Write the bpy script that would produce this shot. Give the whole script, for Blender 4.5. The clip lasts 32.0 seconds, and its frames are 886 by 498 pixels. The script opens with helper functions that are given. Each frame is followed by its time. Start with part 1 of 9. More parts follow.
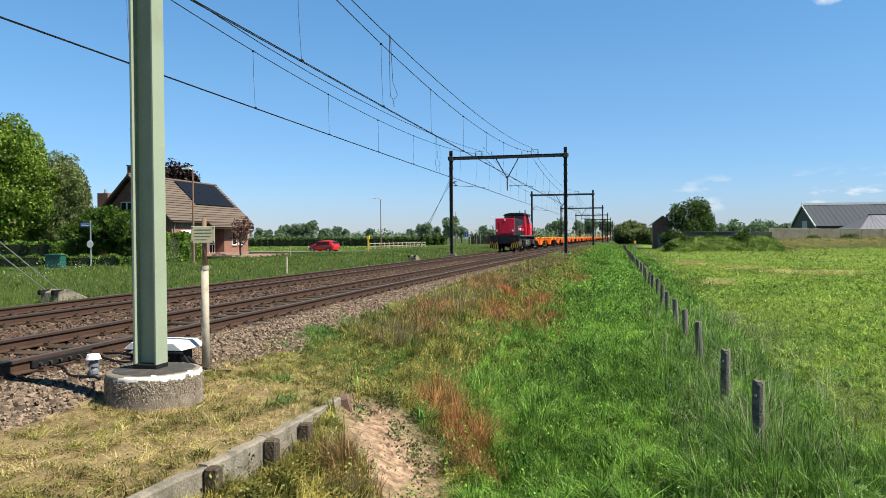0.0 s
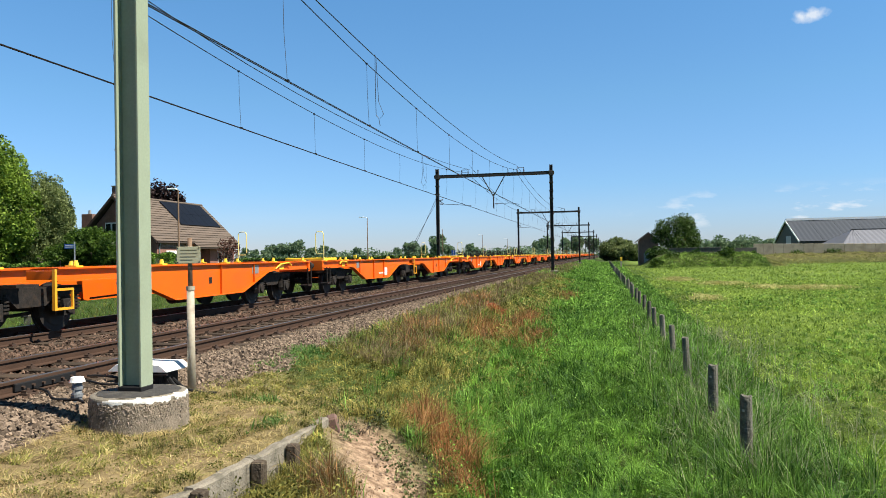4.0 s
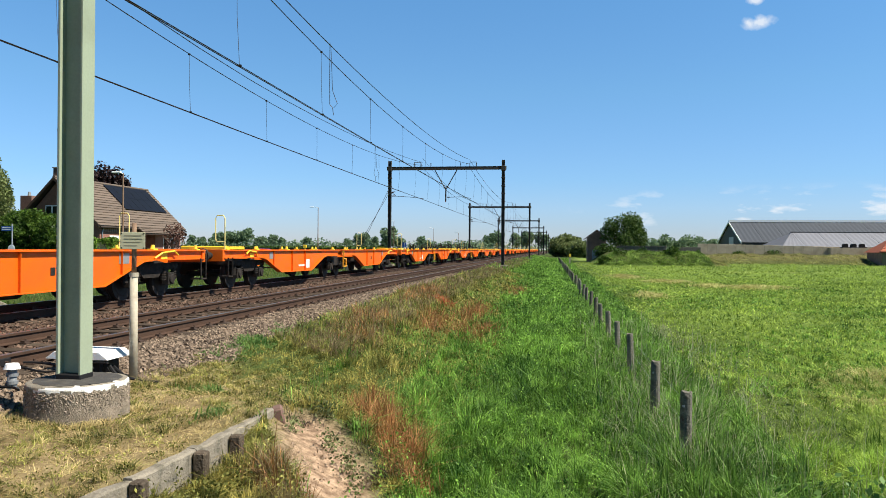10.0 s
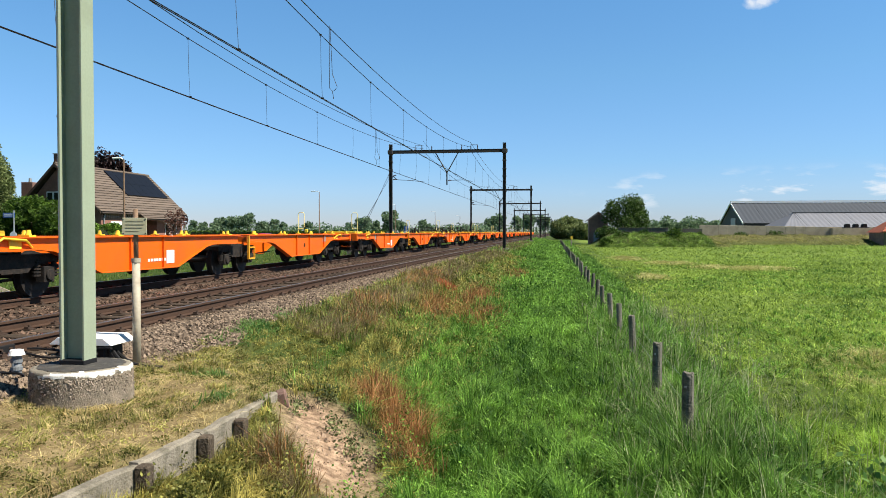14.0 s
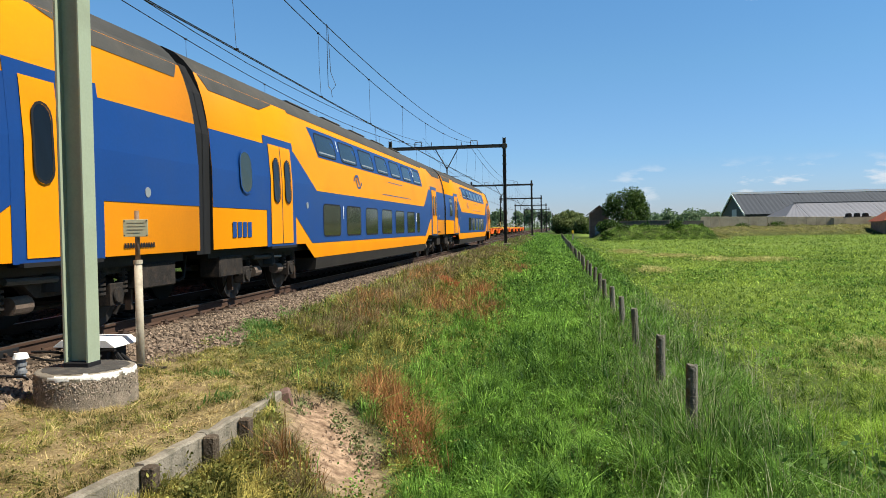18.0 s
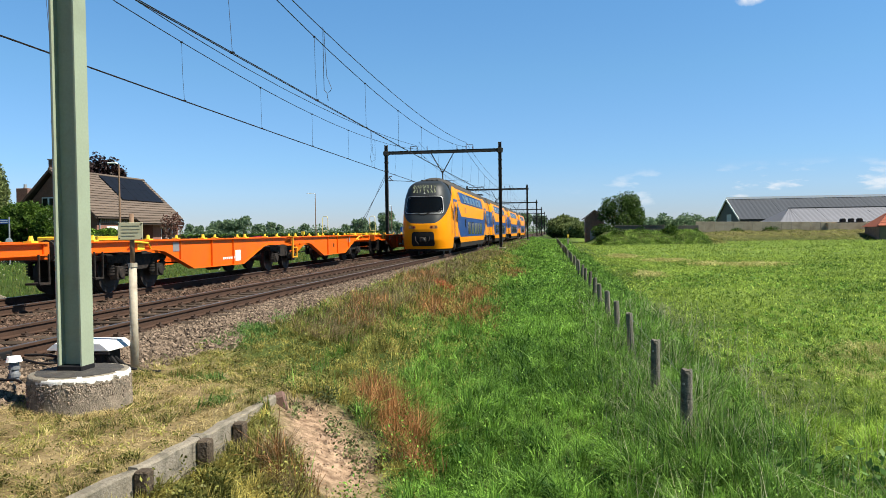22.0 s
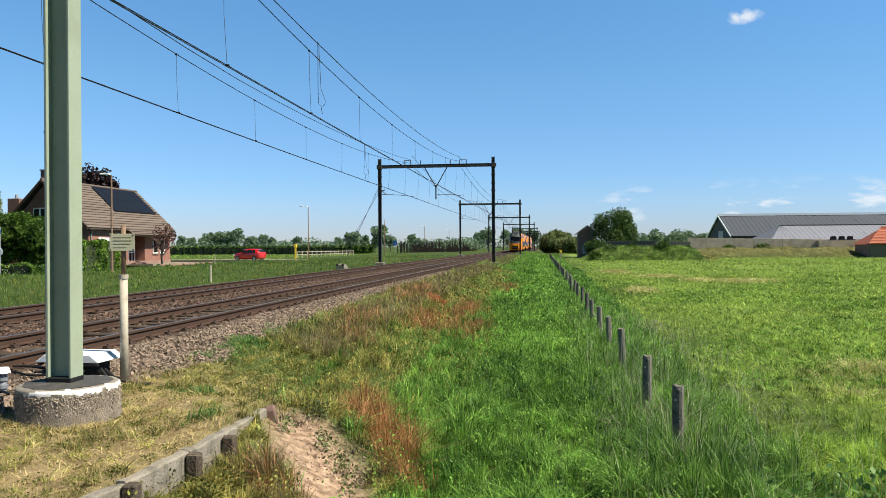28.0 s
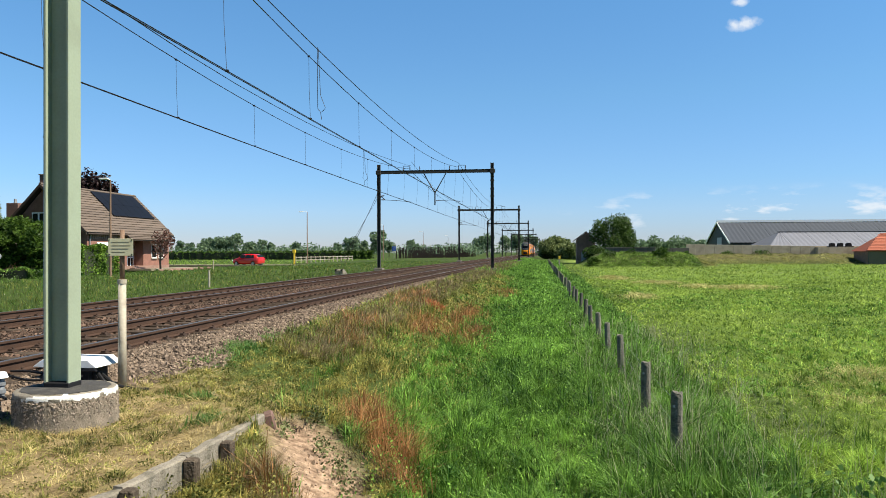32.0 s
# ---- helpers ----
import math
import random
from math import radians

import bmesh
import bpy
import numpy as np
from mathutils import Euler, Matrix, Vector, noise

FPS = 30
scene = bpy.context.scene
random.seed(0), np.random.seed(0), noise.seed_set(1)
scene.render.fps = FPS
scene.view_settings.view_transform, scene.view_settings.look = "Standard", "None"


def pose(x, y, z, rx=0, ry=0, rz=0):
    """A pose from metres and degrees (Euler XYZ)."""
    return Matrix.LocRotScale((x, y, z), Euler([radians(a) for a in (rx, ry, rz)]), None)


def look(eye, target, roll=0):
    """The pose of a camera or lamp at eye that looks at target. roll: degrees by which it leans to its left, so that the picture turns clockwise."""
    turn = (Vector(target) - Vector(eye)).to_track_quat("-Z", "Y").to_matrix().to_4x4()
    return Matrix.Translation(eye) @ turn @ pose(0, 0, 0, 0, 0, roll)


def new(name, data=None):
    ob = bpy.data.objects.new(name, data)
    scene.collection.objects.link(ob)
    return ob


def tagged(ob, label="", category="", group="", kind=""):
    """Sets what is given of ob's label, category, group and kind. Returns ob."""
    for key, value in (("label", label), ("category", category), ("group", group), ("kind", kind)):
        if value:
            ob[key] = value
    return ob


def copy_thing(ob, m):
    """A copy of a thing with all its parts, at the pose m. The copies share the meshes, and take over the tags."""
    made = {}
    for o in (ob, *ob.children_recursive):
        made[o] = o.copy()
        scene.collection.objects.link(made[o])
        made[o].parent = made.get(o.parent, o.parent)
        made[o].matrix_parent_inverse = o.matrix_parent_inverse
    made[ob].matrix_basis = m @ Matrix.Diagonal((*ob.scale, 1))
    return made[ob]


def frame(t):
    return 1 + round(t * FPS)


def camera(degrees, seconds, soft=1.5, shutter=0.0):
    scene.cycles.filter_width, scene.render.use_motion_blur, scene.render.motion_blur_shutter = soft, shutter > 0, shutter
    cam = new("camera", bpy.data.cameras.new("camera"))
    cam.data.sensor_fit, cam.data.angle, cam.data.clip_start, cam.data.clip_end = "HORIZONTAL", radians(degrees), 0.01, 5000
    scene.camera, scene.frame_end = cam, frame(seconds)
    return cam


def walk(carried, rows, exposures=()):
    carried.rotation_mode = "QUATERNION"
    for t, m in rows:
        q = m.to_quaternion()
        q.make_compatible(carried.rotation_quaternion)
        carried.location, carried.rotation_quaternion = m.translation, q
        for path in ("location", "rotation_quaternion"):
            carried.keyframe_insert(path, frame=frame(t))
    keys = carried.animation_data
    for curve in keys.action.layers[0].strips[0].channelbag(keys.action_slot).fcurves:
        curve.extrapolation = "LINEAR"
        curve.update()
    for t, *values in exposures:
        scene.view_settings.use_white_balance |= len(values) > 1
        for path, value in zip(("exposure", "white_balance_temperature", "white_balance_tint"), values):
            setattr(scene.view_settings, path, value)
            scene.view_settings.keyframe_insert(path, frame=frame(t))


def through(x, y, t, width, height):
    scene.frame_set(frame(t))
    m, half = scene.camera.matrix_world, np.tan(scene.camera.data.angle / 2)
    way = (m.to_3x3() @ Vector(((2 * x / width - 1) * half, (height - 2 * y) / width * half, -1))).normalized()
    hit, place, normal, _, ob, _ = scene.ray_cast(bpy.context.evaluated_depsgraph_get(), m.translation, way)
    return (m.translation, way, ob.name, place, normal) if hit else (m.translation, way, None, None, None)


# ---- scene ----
# ---------------------------------------------------------------- camera: hand-held on one spot
EX, EY, EZ = 0.0, 0.0, 1.32
cam = camera(60.35, 32.0, soft=0.6)
walk(cam, [
    (0, pose(EX, EY, EZ, 89.187, 0.460, 13.281)),
    (0.5, pose(EX, EY, EZ, 89.176, 0.424, 13.151)),
    (1, pose(EX, EY, EZ, 89.109, 0.440, 12.745)),
    (1.5, pose(EX, EY, EZ, 89.101, 0.738, 12.397)),
    (2, pose(EX, EY, EZ, 89.048, 0.671, 12.137)),
    (2.5, pose(EX, EY, EZ, 89.630, 0.645, 12.325)),
    (2.9, pose(EX, EY, EZ, 90.207, 0.603, 12.516)),
    (3, pose(EX, EY, EZ, 90.216, 0.879, 12.506)),
    (3.1, pose(EX, EY, EZ, 90.476, 0.773, 12.518)),
    (3.5, pose(EX, EY, EZ, 90.471, 0.948, 12.452)),
    (5.5, pose(EX, EY, EZ, 90.938, 0.509, 11.682)),
    (6, pose(EX, EY, EZ, 90.970, 0.469, 11.475)),
    (6.5, pose(EX, EY, EZ, 91.425, 0.308, 11.473)),
    (7, pose(EX, EY, EZ, 92.028, 0.173, 11.506)),
    (7.5, pose(EX, EY, EZ, 91.872, -0.511, 11.017)),
    (8, pose(EX, EY, EZ, 91.550, -0.570, 10.293)),
    (8.5, pose(EX, EY, EZ, 90.583, -0.686, 9.960)),
    (9, pose(EX, EY, EZ, 90.180, -0.719, 9.444)),
    (9.5, pose(EX, EY, EZ, 90.030, -0.572, 8.909)),
    (10, pose(EX, EY, EZ, 89.980, -0.453, 8.606)),
    (10.5, pose(EX, EY, EZ, 89.741, -0.067, 8.776)),
    (11, pose(EX, EY, EZ, 89.112, -0.099, 9.176)),
    (11.5, pose(EX, EY, EZ, 88.822, -0.401, 8.800)),
    (12, pose(EX, EY, EZ, 88.721, -0.376, 8.355)),
    (12.5, pose(EX, EY, EZ, 88.727, -0.251, 8.244)),
    (13, pose(EX, EY, EZ, 88.747, -0.179, 8.254)),
    (13.5, pose(EX, EY, EZ, 88.687, -0.165, 8.549)),
    (14, pose(EX, EY, EZ, 88.725, -0.006, 8.720)),
    (14.5, pose(EX, EY, EZ, 88.739, 0.164, 8.616)),
    (16.5, pose(EX, EY, EZ, 88.711, 0.322, 8.465)),
    (17, pose(EX, EY, EZ, 88.502, 0.737, 8.479)),
    (17.5, pose(EX, EY, EZ, 88.440, 0.928, 8.578)),
    (18, pose(EX, EY, EZ, 88.453, 0.989, 8.805)),
    (18.5, pose(EX, EY, EZ, 88.476, 0.887, 8.804)),
    (19, pose(EX, EY, EZ, 88.383, 0.818, 8.748)),
    (19.5, pose(EX, EY, EZ, 88.225, 0.949, 8.733)),
    (20, pose(EX, EY, EZ, 88.352, 1.036, 8.761)),
    (20.5, pose(EX, EY, EZ, 88.556, 1.191, 8.857)),
    (21, pose(EX, EY, EZ, 88.658, 1.157, 8.784)),
    (21.5, pose(EX, EY, EZ, 88.717, 1.055, 8.603)),
    (22, pose(EX, EY, EZ, 88.744, 0.809, 8.464)),
    (22.5, pose(EX, EY, EZ, 88.893, 0.709, 8.397)),
    (23, pose(EX, EY, EZ, 89.109, 0.363, 8.378)),
    (23.5, pose(EX, EY, EZ, 89.351, -0.230, 8.351)),
    (24, pose(EX, EY, EZ, 89.495, -0.598, 8.368)),
    (24.5, pose(EX, EY, EZ, 89.565, -0.664, 8.429)),
    (25, pose(EX, EY, EZ, 89.709, -0.483, 8.335)),
    (25.5, pose(EX, EY, EZ, 89.758, -0.313, 8.259)),
    (27.5, pose(EX, EY, EZ, 89.883, 0.375, 7.983)),
    (28, pose(EX, EY, EZ, 89.800, 0.310, 7.919)),
    (28.5, pose(EX, EY, EZ, 89.589, 0.142, 7.887)),
    (29, pose(EX, EY, EZ, 89.396, -0.166, 7.694)),
    (29.5, pose(EX, EY, EZ, 89.461, -0.213, 7.576)),
    (30, pose(EX, EY, EZ, 89.641, -0.220, 7.581)),
    (30.5, pose(EX, EY, EZ, 89.839, -0.137, 7.659)),
    (31, pose(EX, EY, EZ, 89.878, -0.024, 7.701)),
    (31.5, pose(EX, EY, EZ, 90.054, 0.091, 7.655)),
    (32, pose(EX, EY, EZ, 90.230, 0.151, 7.832)),
], [(0.0, 0.93), (16.0, 0.93), (17.0, 0.80), (20.6, 0.80), (21.6, 0.90), (23.0, 0.93), (32.0, 0.93)])

# ---------------------------------------------------------------- world, sun
SUN_DIR = Vector((0.92, -0.14, 1.22)).normalized()
world = bpy.data.worlds.new("world")
scene.world = world
world.use_nodes = True
wn, wl = world.node_tree.nodes, world.node_tree.links
wn.clear()
sky = wn.new("ShaderNodeTexSky")
sky.sky_type = "NISHITA"
sky.sun_disc = False
sky.sun_elevation = math.asin(SUN_DIR.z)
sky.sun_rotation = math.atan2(SUN_DIR.x, SUN_DIR.y)
sky.altitude = 20
sky.air_density = 1.0
sky.dust_density = 0.0
sky.ozone_density = 4.0
bg = wn.new("ShaderNodeBackground")
bg.inputs[1].default_value = 0.168  # times the haze ramp, which is held below one
wout = wn.new("ShaderNodeOutputWorld")
# thin fair-weather clouds low over the horizon and a few small puffs above
geo = wn.new("ShaderNodeTexCoord")
sepv = wn.new("ShaderNodeSeparateXYZ")
wl.new(geo.outputs["Generated"], sepv.inputs[0])
scl = wn.new("ShaderNodeVectorMath")
scl.operation = "MULTIPLY"
scl.inputs[1].default_value = (15.0, 15.0, 46.0)
wl.new(geo.outputs["Generated"], scl.inputs[0])
cn = wn.new("ShaderNodeTexNoise")
cn.inputs["Scale"].default_value = 1.0
cn.inputs["Detail"].default_value = 7
cn.inputs["Roughness"].default_value = 0.55
wl.new(scl.outputs[0], cn.inputs["Vector"])
cr = wn.new("ShaderNodeValToRGB")
cr.color_ramp.elements[0].position = 0.56
cr.color_ramp.elements[1].position = 0.66
wl.new(cn.outputs["Fac"], cr.inputs[0])
er = wn.new("ShaderNodeValToRGB")
er.color_ramp.elements[0].position = 0.022
er.color_ramp.elements[0].color = (0, 0, 0, 1)
e1 = er.color_ramp.elements.new(0.045)
e1.color = (1, 1, 1, 1)
e2 = er.color_ramp.elements.new(0.062)
e2.color = (0.75, 0.75, 0.75, 1)
e3 = er.color_ramp.elements.new(0.080)
e3.color = (0.0, 0.0, 0.0, 1)
er.color_ramp.elements[-1].position = 1.0
er.color_ramp.elements[-1].color = (0.0, 0.0, 0.0, 1)
wl.new(sepv.outputs[2], er.inputs[0])
mu = wn.new("ShaderNodeMath")
mu.operation = "MULTIPLY"
side = wn.new("ShaderNodeMapRange")
side.inputs[1].default_value, side.inputs[2].default_value = 0.00, 0.14
wl.new(sepv.outputs[0], side.inputs[0])
lowc = wn.new("ShaderNodeMath")
lowc.operation = "MULTIPLY"
wl.new(er.outputs[0], lowc.inputs[0])
wl.new(side.outputs[0], lowc.inputs[1])
wl.new(cr.outputs[0], mu.inputs[0])
wl.new(lowc.outputs[0], mu.inputs[1])


def puff(azimuth, elevation, wide, high):
    """One small fair-weather cloud in the sky at that direction, in degrees."""
    d = Vector((math.sin(radians(azimuth)) * math.cos(radians(elevation)),
                math.cos(radians(azimuth)) * math.cos(radians(elevation)), math.sin(radians(elevation))))
    sub = wn.new("ShaderNodeVectorMath")
    sub.operation = "SUBTRACT"
    sub.inputs[1].default_value = d
    wl.new(geo.outputs["Generated"], sub.inputs[0])
    m = wn.new("ShaderNodeVectorMath")
    m.operation = "MULTIPLY"
    m.inputs[1].default_value = (1 / wide, 1 / wide, 1 / high)
    wl.new(sub.outputs[0], m.inputs[0])
    ln = wn.new("ShaderNodeVectorMath")
    ln.operation = "LENGTH"
    wl.new(m.outputs[0], ln.inputs[0])
    fa = wn.new("ShaderNodeMapRange")
    fa.inputs[1].default_value, fa.inputs[2].default_value = 1.0, 0.0
    fa.inputs[3].default_value, fa.inputs[4].default_value = 0.0, 1.0
    wl.new(ln.outputs["Value"], fa.inputs[0])
    n = wn.new("ShaderNodeTexNoise")
    n.inputs["Scale"].default_value = 90.0
    n.inputs["Detail"].default_value = 5
    wl.new(geo.outputs["Generated"], n.inputs["Vector"])
    pr = wn.new("ShaderNodeMath")
    pr.operation = "MULTIPLY"
    wl.new(fa.outputs[0], pr.inputs[0])
    wl.new(n.outputs["Fac"], pr.inputs[1])
    mr = wn.new("ShaderNodeMapRange")
    mr.inputs[1].default_value, mr.inputs[2].default_value = 0.16, 0.42
    wl.new(pr.outputs[0], mr.inputs[0])
    return mr.outputs[0]


cover = mu.outputs[0]
for args in ((13.7, 15.55, 0.032, 0.013), (13.6, 16.95, 0.018, 0.008)):
    mx = wn.new("ShaderNodeMath")
    mx.operation = "MAXIMUM"
    wl.new(cover, mx.inputs[0])
    wl.new(puff(*args), mx.inputs[1])
    cover = mx.outputs[0]
cover_half = wn.new("ShaderNodeMath")
cover_half.operation = "MULTIPLY"
cover_half.inputs[1].default_value = 0.75
wl.new(cover, cover_half.inputs[0])
cm = wn.new("ShaderNodeMix")
cm.data_type = "RGBA"
cm.inputs[7].default_value = (2.9, 3.0, 3.1, 1)
wl.new(cover_half.outputs[0], cm.inputs[0])
# the camera's rich colour: a deeper blue
hs = wn.new("ShaderNodeHueSaturation")
hs.inputs["Saturation"].default_value = 1.30
wl.new(sky.outputs[0], hs.inputs["Color"])
# thin haze: paler and bluer low down, softer fall-off towards the zenith
hz = wn.new("ShaderNodeValToRGB")
stops = ((0.0, (0.54, 0.62, 1.02)), (0.09, (0.83, 0.92, 1.12)), (0.20, (1.45, 1.24, 1.16)), (0.34, (2.15, 1.52, 1.30)), (0.46, (0.95, 0.75, 0.68)), (0.60, (0.55, 0.45, 0.42)), (1.0, (0.36, 0.30, 0.28)))
for k, (pos, c) in enumerate(stops):
    el = hz.color_ramp.elements[0] if k == 0 else hz.color_ramp.elements[-1] if k == len(stops) - 1 else hz.color_ramp.elements.new(pos)
    el.position = pos
    el.color = (c[0] / 2.5, c[1] / 2.5, c[2] / 2.5, 1)
wl.new(sepv.outputs[2], hz.inputs[0])
hm = wn.new("ShaderNodeMix")
hm.data_type, hm.blend_type = "RGBA", "MULTIPLY"
hm.inputs[0].default_value = 1
wl.new(hs.outputs[0], hm.inputs[6])
wl.new(hz.outputs[0], hm.inputs[7])
wl.new(hm.outputs[2], cm.inputs[6])
wl.new(cm.outputs[2], bg.inputs[0])
wl.new(bg.outputs[0], wout.inputs[0])

sun = new("sun", bpy.data.lights.new("sun", "SUN"))
sun.data.energy = 5.0
sun.data.angle = radians(0.53)
sun.data.color = (1.0, 0.94, 0.82)
sun.matrix_world = look(SUN_DIR * 200, (0, 0, 0))
scene.view_settings.exposure = 0.93

# ---------------------------------------------------------------- materials
def material(name, color, rough=0.7, metal=0.0, vary=0.25, scale=3.0, fine=60.0, bump=0.1, dirt=None, dirt_amount=0.0,
             island=0.0, per_object=0.0, coat=0.0, spec=0.5):
    """A node material: base colour varied at two scales, dirt in patches, fine relief."""
    m = bpy.data.materials.new(name)
    m.use_nodes = True
    n, l = m.node_tree.nodes, m.node_tree.links
    b = n["Principled BSDF"]
    b.inputs["Roughness"].default_value = rough
    b.inputs["Metallic"].default_value = metal
    b.inputs["Coat Weight"].default_value = coat
    b.inputs["Specular IOR Level"].default_value = spec
    tc = n.new("ShaderNodeTexCoord")
    big, small = n.new("ShaderNodeTexNoise"), n.new("ShaderNodeTexNoise")
    big.inputs["Scale"].default_value, big.inputs["Detail"].default_value = scale, 4
    small.inputs["Scale"].default_value, small.inputs["Detail"].default_value = fine, 3
    l.new(tc.outputs["Object"], big.inputs["Vector"])
    l.new(tc.outputs["Object"], small.inputs["Vector"])
    add = n.new("ShaderNodeMath")
    add.operation = "ADD"
    l.new(big.outputs["Fac"], add.inputs[0])
    l.new(small.outputs["Fac"], add.inputs[1])
    value = add.outputs[0]
    extra = 0.0
    if island or per_object:
        src = n.new("ShaderNodeNewGeometry").outputs["Random Per Island"] if island else n.new("ShaderNodeObjectInfo").outputs["Random"]
        k = n.new("ShaderNodeMath")
        k.operation = "MULTIPLY_ADD"
        k.inputs[1].default_value = (island or per_object) * 2
        l.new(src, k.inputs[0])
        l.new(value, k.inputs[2])
        value, extra = k.outputs[0], island or per_object
    mr = n.new("ShaderNodeMapRange")
    mr.inputs[1].default_value, mr.inputs[2].default_value = 0.55 + extra * 0.3, 1.45 + extra * 1.7
    mr.inputs[3].default_value, mr.inputs[4].default_value = 1 - vary, 1 + vary
    l.new(value, mr.inputs[0])
    mix = n.new("ShaderNodeMix")
    mix.data_type, mix.blend_type = "RGBA", "MULTIPLY"
    mix.inputs[0].default_value = 1
    mix.inputs[6].default_value = (*color, 1)
    l.new(mr.outputs[0], mix.inputs[7])
    out = mix.outputs[2]
    if dirt:
        dn = n.new("ShaderNodeTexNoise")
        dn.inputs["Scale"].default_value, dn.inputs["Detail"].default_value = scale * 1.7, 6
        l.new(tc.outputs["Object"], dn.inputs["Vector"])
        dr = n.new("ShaderNodeMapRange")
        dr.inputs[1].default_value, dr.inputs[2].default_value = 0.48, 0.72
        dr.inputs[4].default_value = dirt_amount
        l.new(dn.outputs["Fac"], dr.inputs[0])
        dm = n.new("ShaderNodeMix")
        dm.data_type = "RGBA"
        dm.inputs[7].default_value = (*dirt, 1)
        l.new(dr.outputs[0], dm.inputs[0])
        l.new(out, dm.inputs[6])
        out = dm.outputs[2]
    l.new(out, b.inputs["Base Color"])
    if bump:
        bp = n.new("ShaderNodeBump")
        bp.inputs["Strength"].default_value = bump
        bp.inputs["Distance"].default_value = 0.02
        l.new(small.outputs["Fac"], bp.inputs["Height"])
        l.new(bp.outputs[0], b.inputs["Normal"])
    return m


def leafy(name, dark, light, rough=0.46, through=0.35, patch=0.25, tuft=4.2):
    """Leaves and blades: colour from shaded dark to sunlit light by leaf, patch and tuft, some light passing through.
    """
    m = bpy.data.materials.new(name)
    m.use_nodes = True
    n, l = m.node_tree.nodes, m.node_tree.links
    b = n["Principled BSDF"]
    b.inputs["Roughness"].default_value = rough
    b.inputs["Specular IOR Level"].default_value = 0.16
    g = n.new("ShaderNodeNewGeometry")
    tc = n.new("ShaderNodeTexCoord")
    no = n.new("ShaderNodeTexNoise")
    no.inputs["Scale"].default_value, no.inputs["Detail"].default_value = patch, 4
    l.new(tc.outputs["Object"], no.inputs["Vector"])
    mr = n.new("ShaderNodeMapRange")
    mr.inputs[1].default_value, mr.inputs[2].default_value = 0.3, 0.7
    l.new(no.outputs["Fac"], mr.inputs[0])
    # tuft noise paints sunlit clumps and shaded gaps into the leaf colour
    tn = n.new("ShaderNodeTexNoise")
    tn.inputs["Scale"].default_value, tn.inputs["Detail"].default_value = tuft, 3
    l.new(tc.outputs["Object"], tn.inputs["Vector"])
    tuft_shade = n.new("ShaderNodeMapRange")
    tuft_shade.inputs[1].default_value, tuft_shade.inputs[2].default_value = 0.36, 0.64
    l.new(tn.outputs["Fac"], tuft_shade.inputs[0])
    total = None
    for source, share in ((g.outputs["Random Per Island"], 0.34), (mr.outputs[0], 0.30), (tuft_shade.outputs[0], 0.36)):
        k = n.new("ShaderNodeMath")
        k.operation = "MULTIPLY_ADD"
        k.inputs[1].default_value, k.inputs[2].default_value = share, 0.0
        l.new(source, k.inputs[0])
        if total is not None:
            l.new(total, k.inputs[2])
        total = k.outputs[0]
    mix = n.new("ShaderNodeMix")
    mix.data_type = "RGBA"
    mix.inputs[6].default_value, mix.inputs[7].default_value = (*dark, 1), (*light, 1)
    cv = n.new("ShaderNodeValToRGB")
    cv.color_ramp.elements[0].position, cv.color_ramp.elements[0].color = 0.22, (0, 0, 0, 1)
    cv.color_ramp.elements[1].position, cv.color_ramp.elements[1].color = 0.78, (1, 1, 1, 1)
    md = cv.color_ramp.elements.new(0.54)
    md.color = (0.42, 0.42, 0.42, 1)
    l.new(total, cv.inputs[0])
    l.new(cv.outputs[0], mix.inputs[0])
    l.new(mix.outputs[2], b.inputs["Base Color"])
    tr = n.new("ShaderNodeBsdfTranslucent")
    l.new(mix.outputs[2], tr.inputs[0])
    ms = n.new("ShaderNodeMixShader")
    ms.inputs[0].default_value = through
    l.new(b.outputs[0], ms.inputs[1])
    l.new(tr.outputs[0], ms.inputs[2])
    l.new(ms.outputs[0], n["Material Output"].inputs[0])
    return m


def glassy(name, color, rough=0.06, spec=0.6):
    m = bpy.data.materials.new(name)
    m.use_nodes = True
    b = m.node_tree.nodes["Principled BSDF"]
    b.inputs["Base Color"].default_value = (*color, 1)
    b.inputs["Roughness"].default_value = rough
    b.inputs["Specular IOR Level"].default_value = spec
    return m


M_MAST = material("green_grey_paint", (0.273, 0.317, 0.229), 0.55, vary=0.10, scale=1.5, fine=40, bump=0.04, dirt=(0.158, 0.167, 0.114), dirt_amount=0.25, spec=0.25)
M_PORTAL = material("weathered_dark_steel", (0.033, 0.031, 0.027), 0.75, 0.2, vary=0.35, scale=2, fine=50)
M_WIRE = material("bare_wire", (0.026, 0.024, 0.022), 0.55, 0.6, vary=0.2)
M_INSUL = material("brown_porcelain", (0.044, 0.022, 0.015), 0.25, vary=0.15)
M_CONC = material("worn_concrete", (0.215, 0.188, 0.145), 0.92, vary=0.4, scale=4, fine=55, bump=0.6, dirt=(0.070, 0.064, 0.042), dirt_amount=0.75)
M_AGGR = material("exposed_aggregate_concrete", (0.230, 0.192, 0.145), 0.95, vary=0.7, scale=5, fine=130, bump=0.7, dirt=(0.083, 0.073, 0.055), dirt_amount=0.6, spec=0.15)
M_PEBBLE = material("washed_out_pebbles", (0.235, 0.190, 0.145), 0.9, vary=0.75, scale=8, fine=60, bump=0.2, island=0.9, spec=0.2)
M_WHITE = material("chipped_white_paint", (0.72, 0.70, 0.64), 0.75, vary=0.15, scale=14, fine=80, bump=0.3, dirt=(0.20, 0.17, 0.13), dirt_amount=0.9)
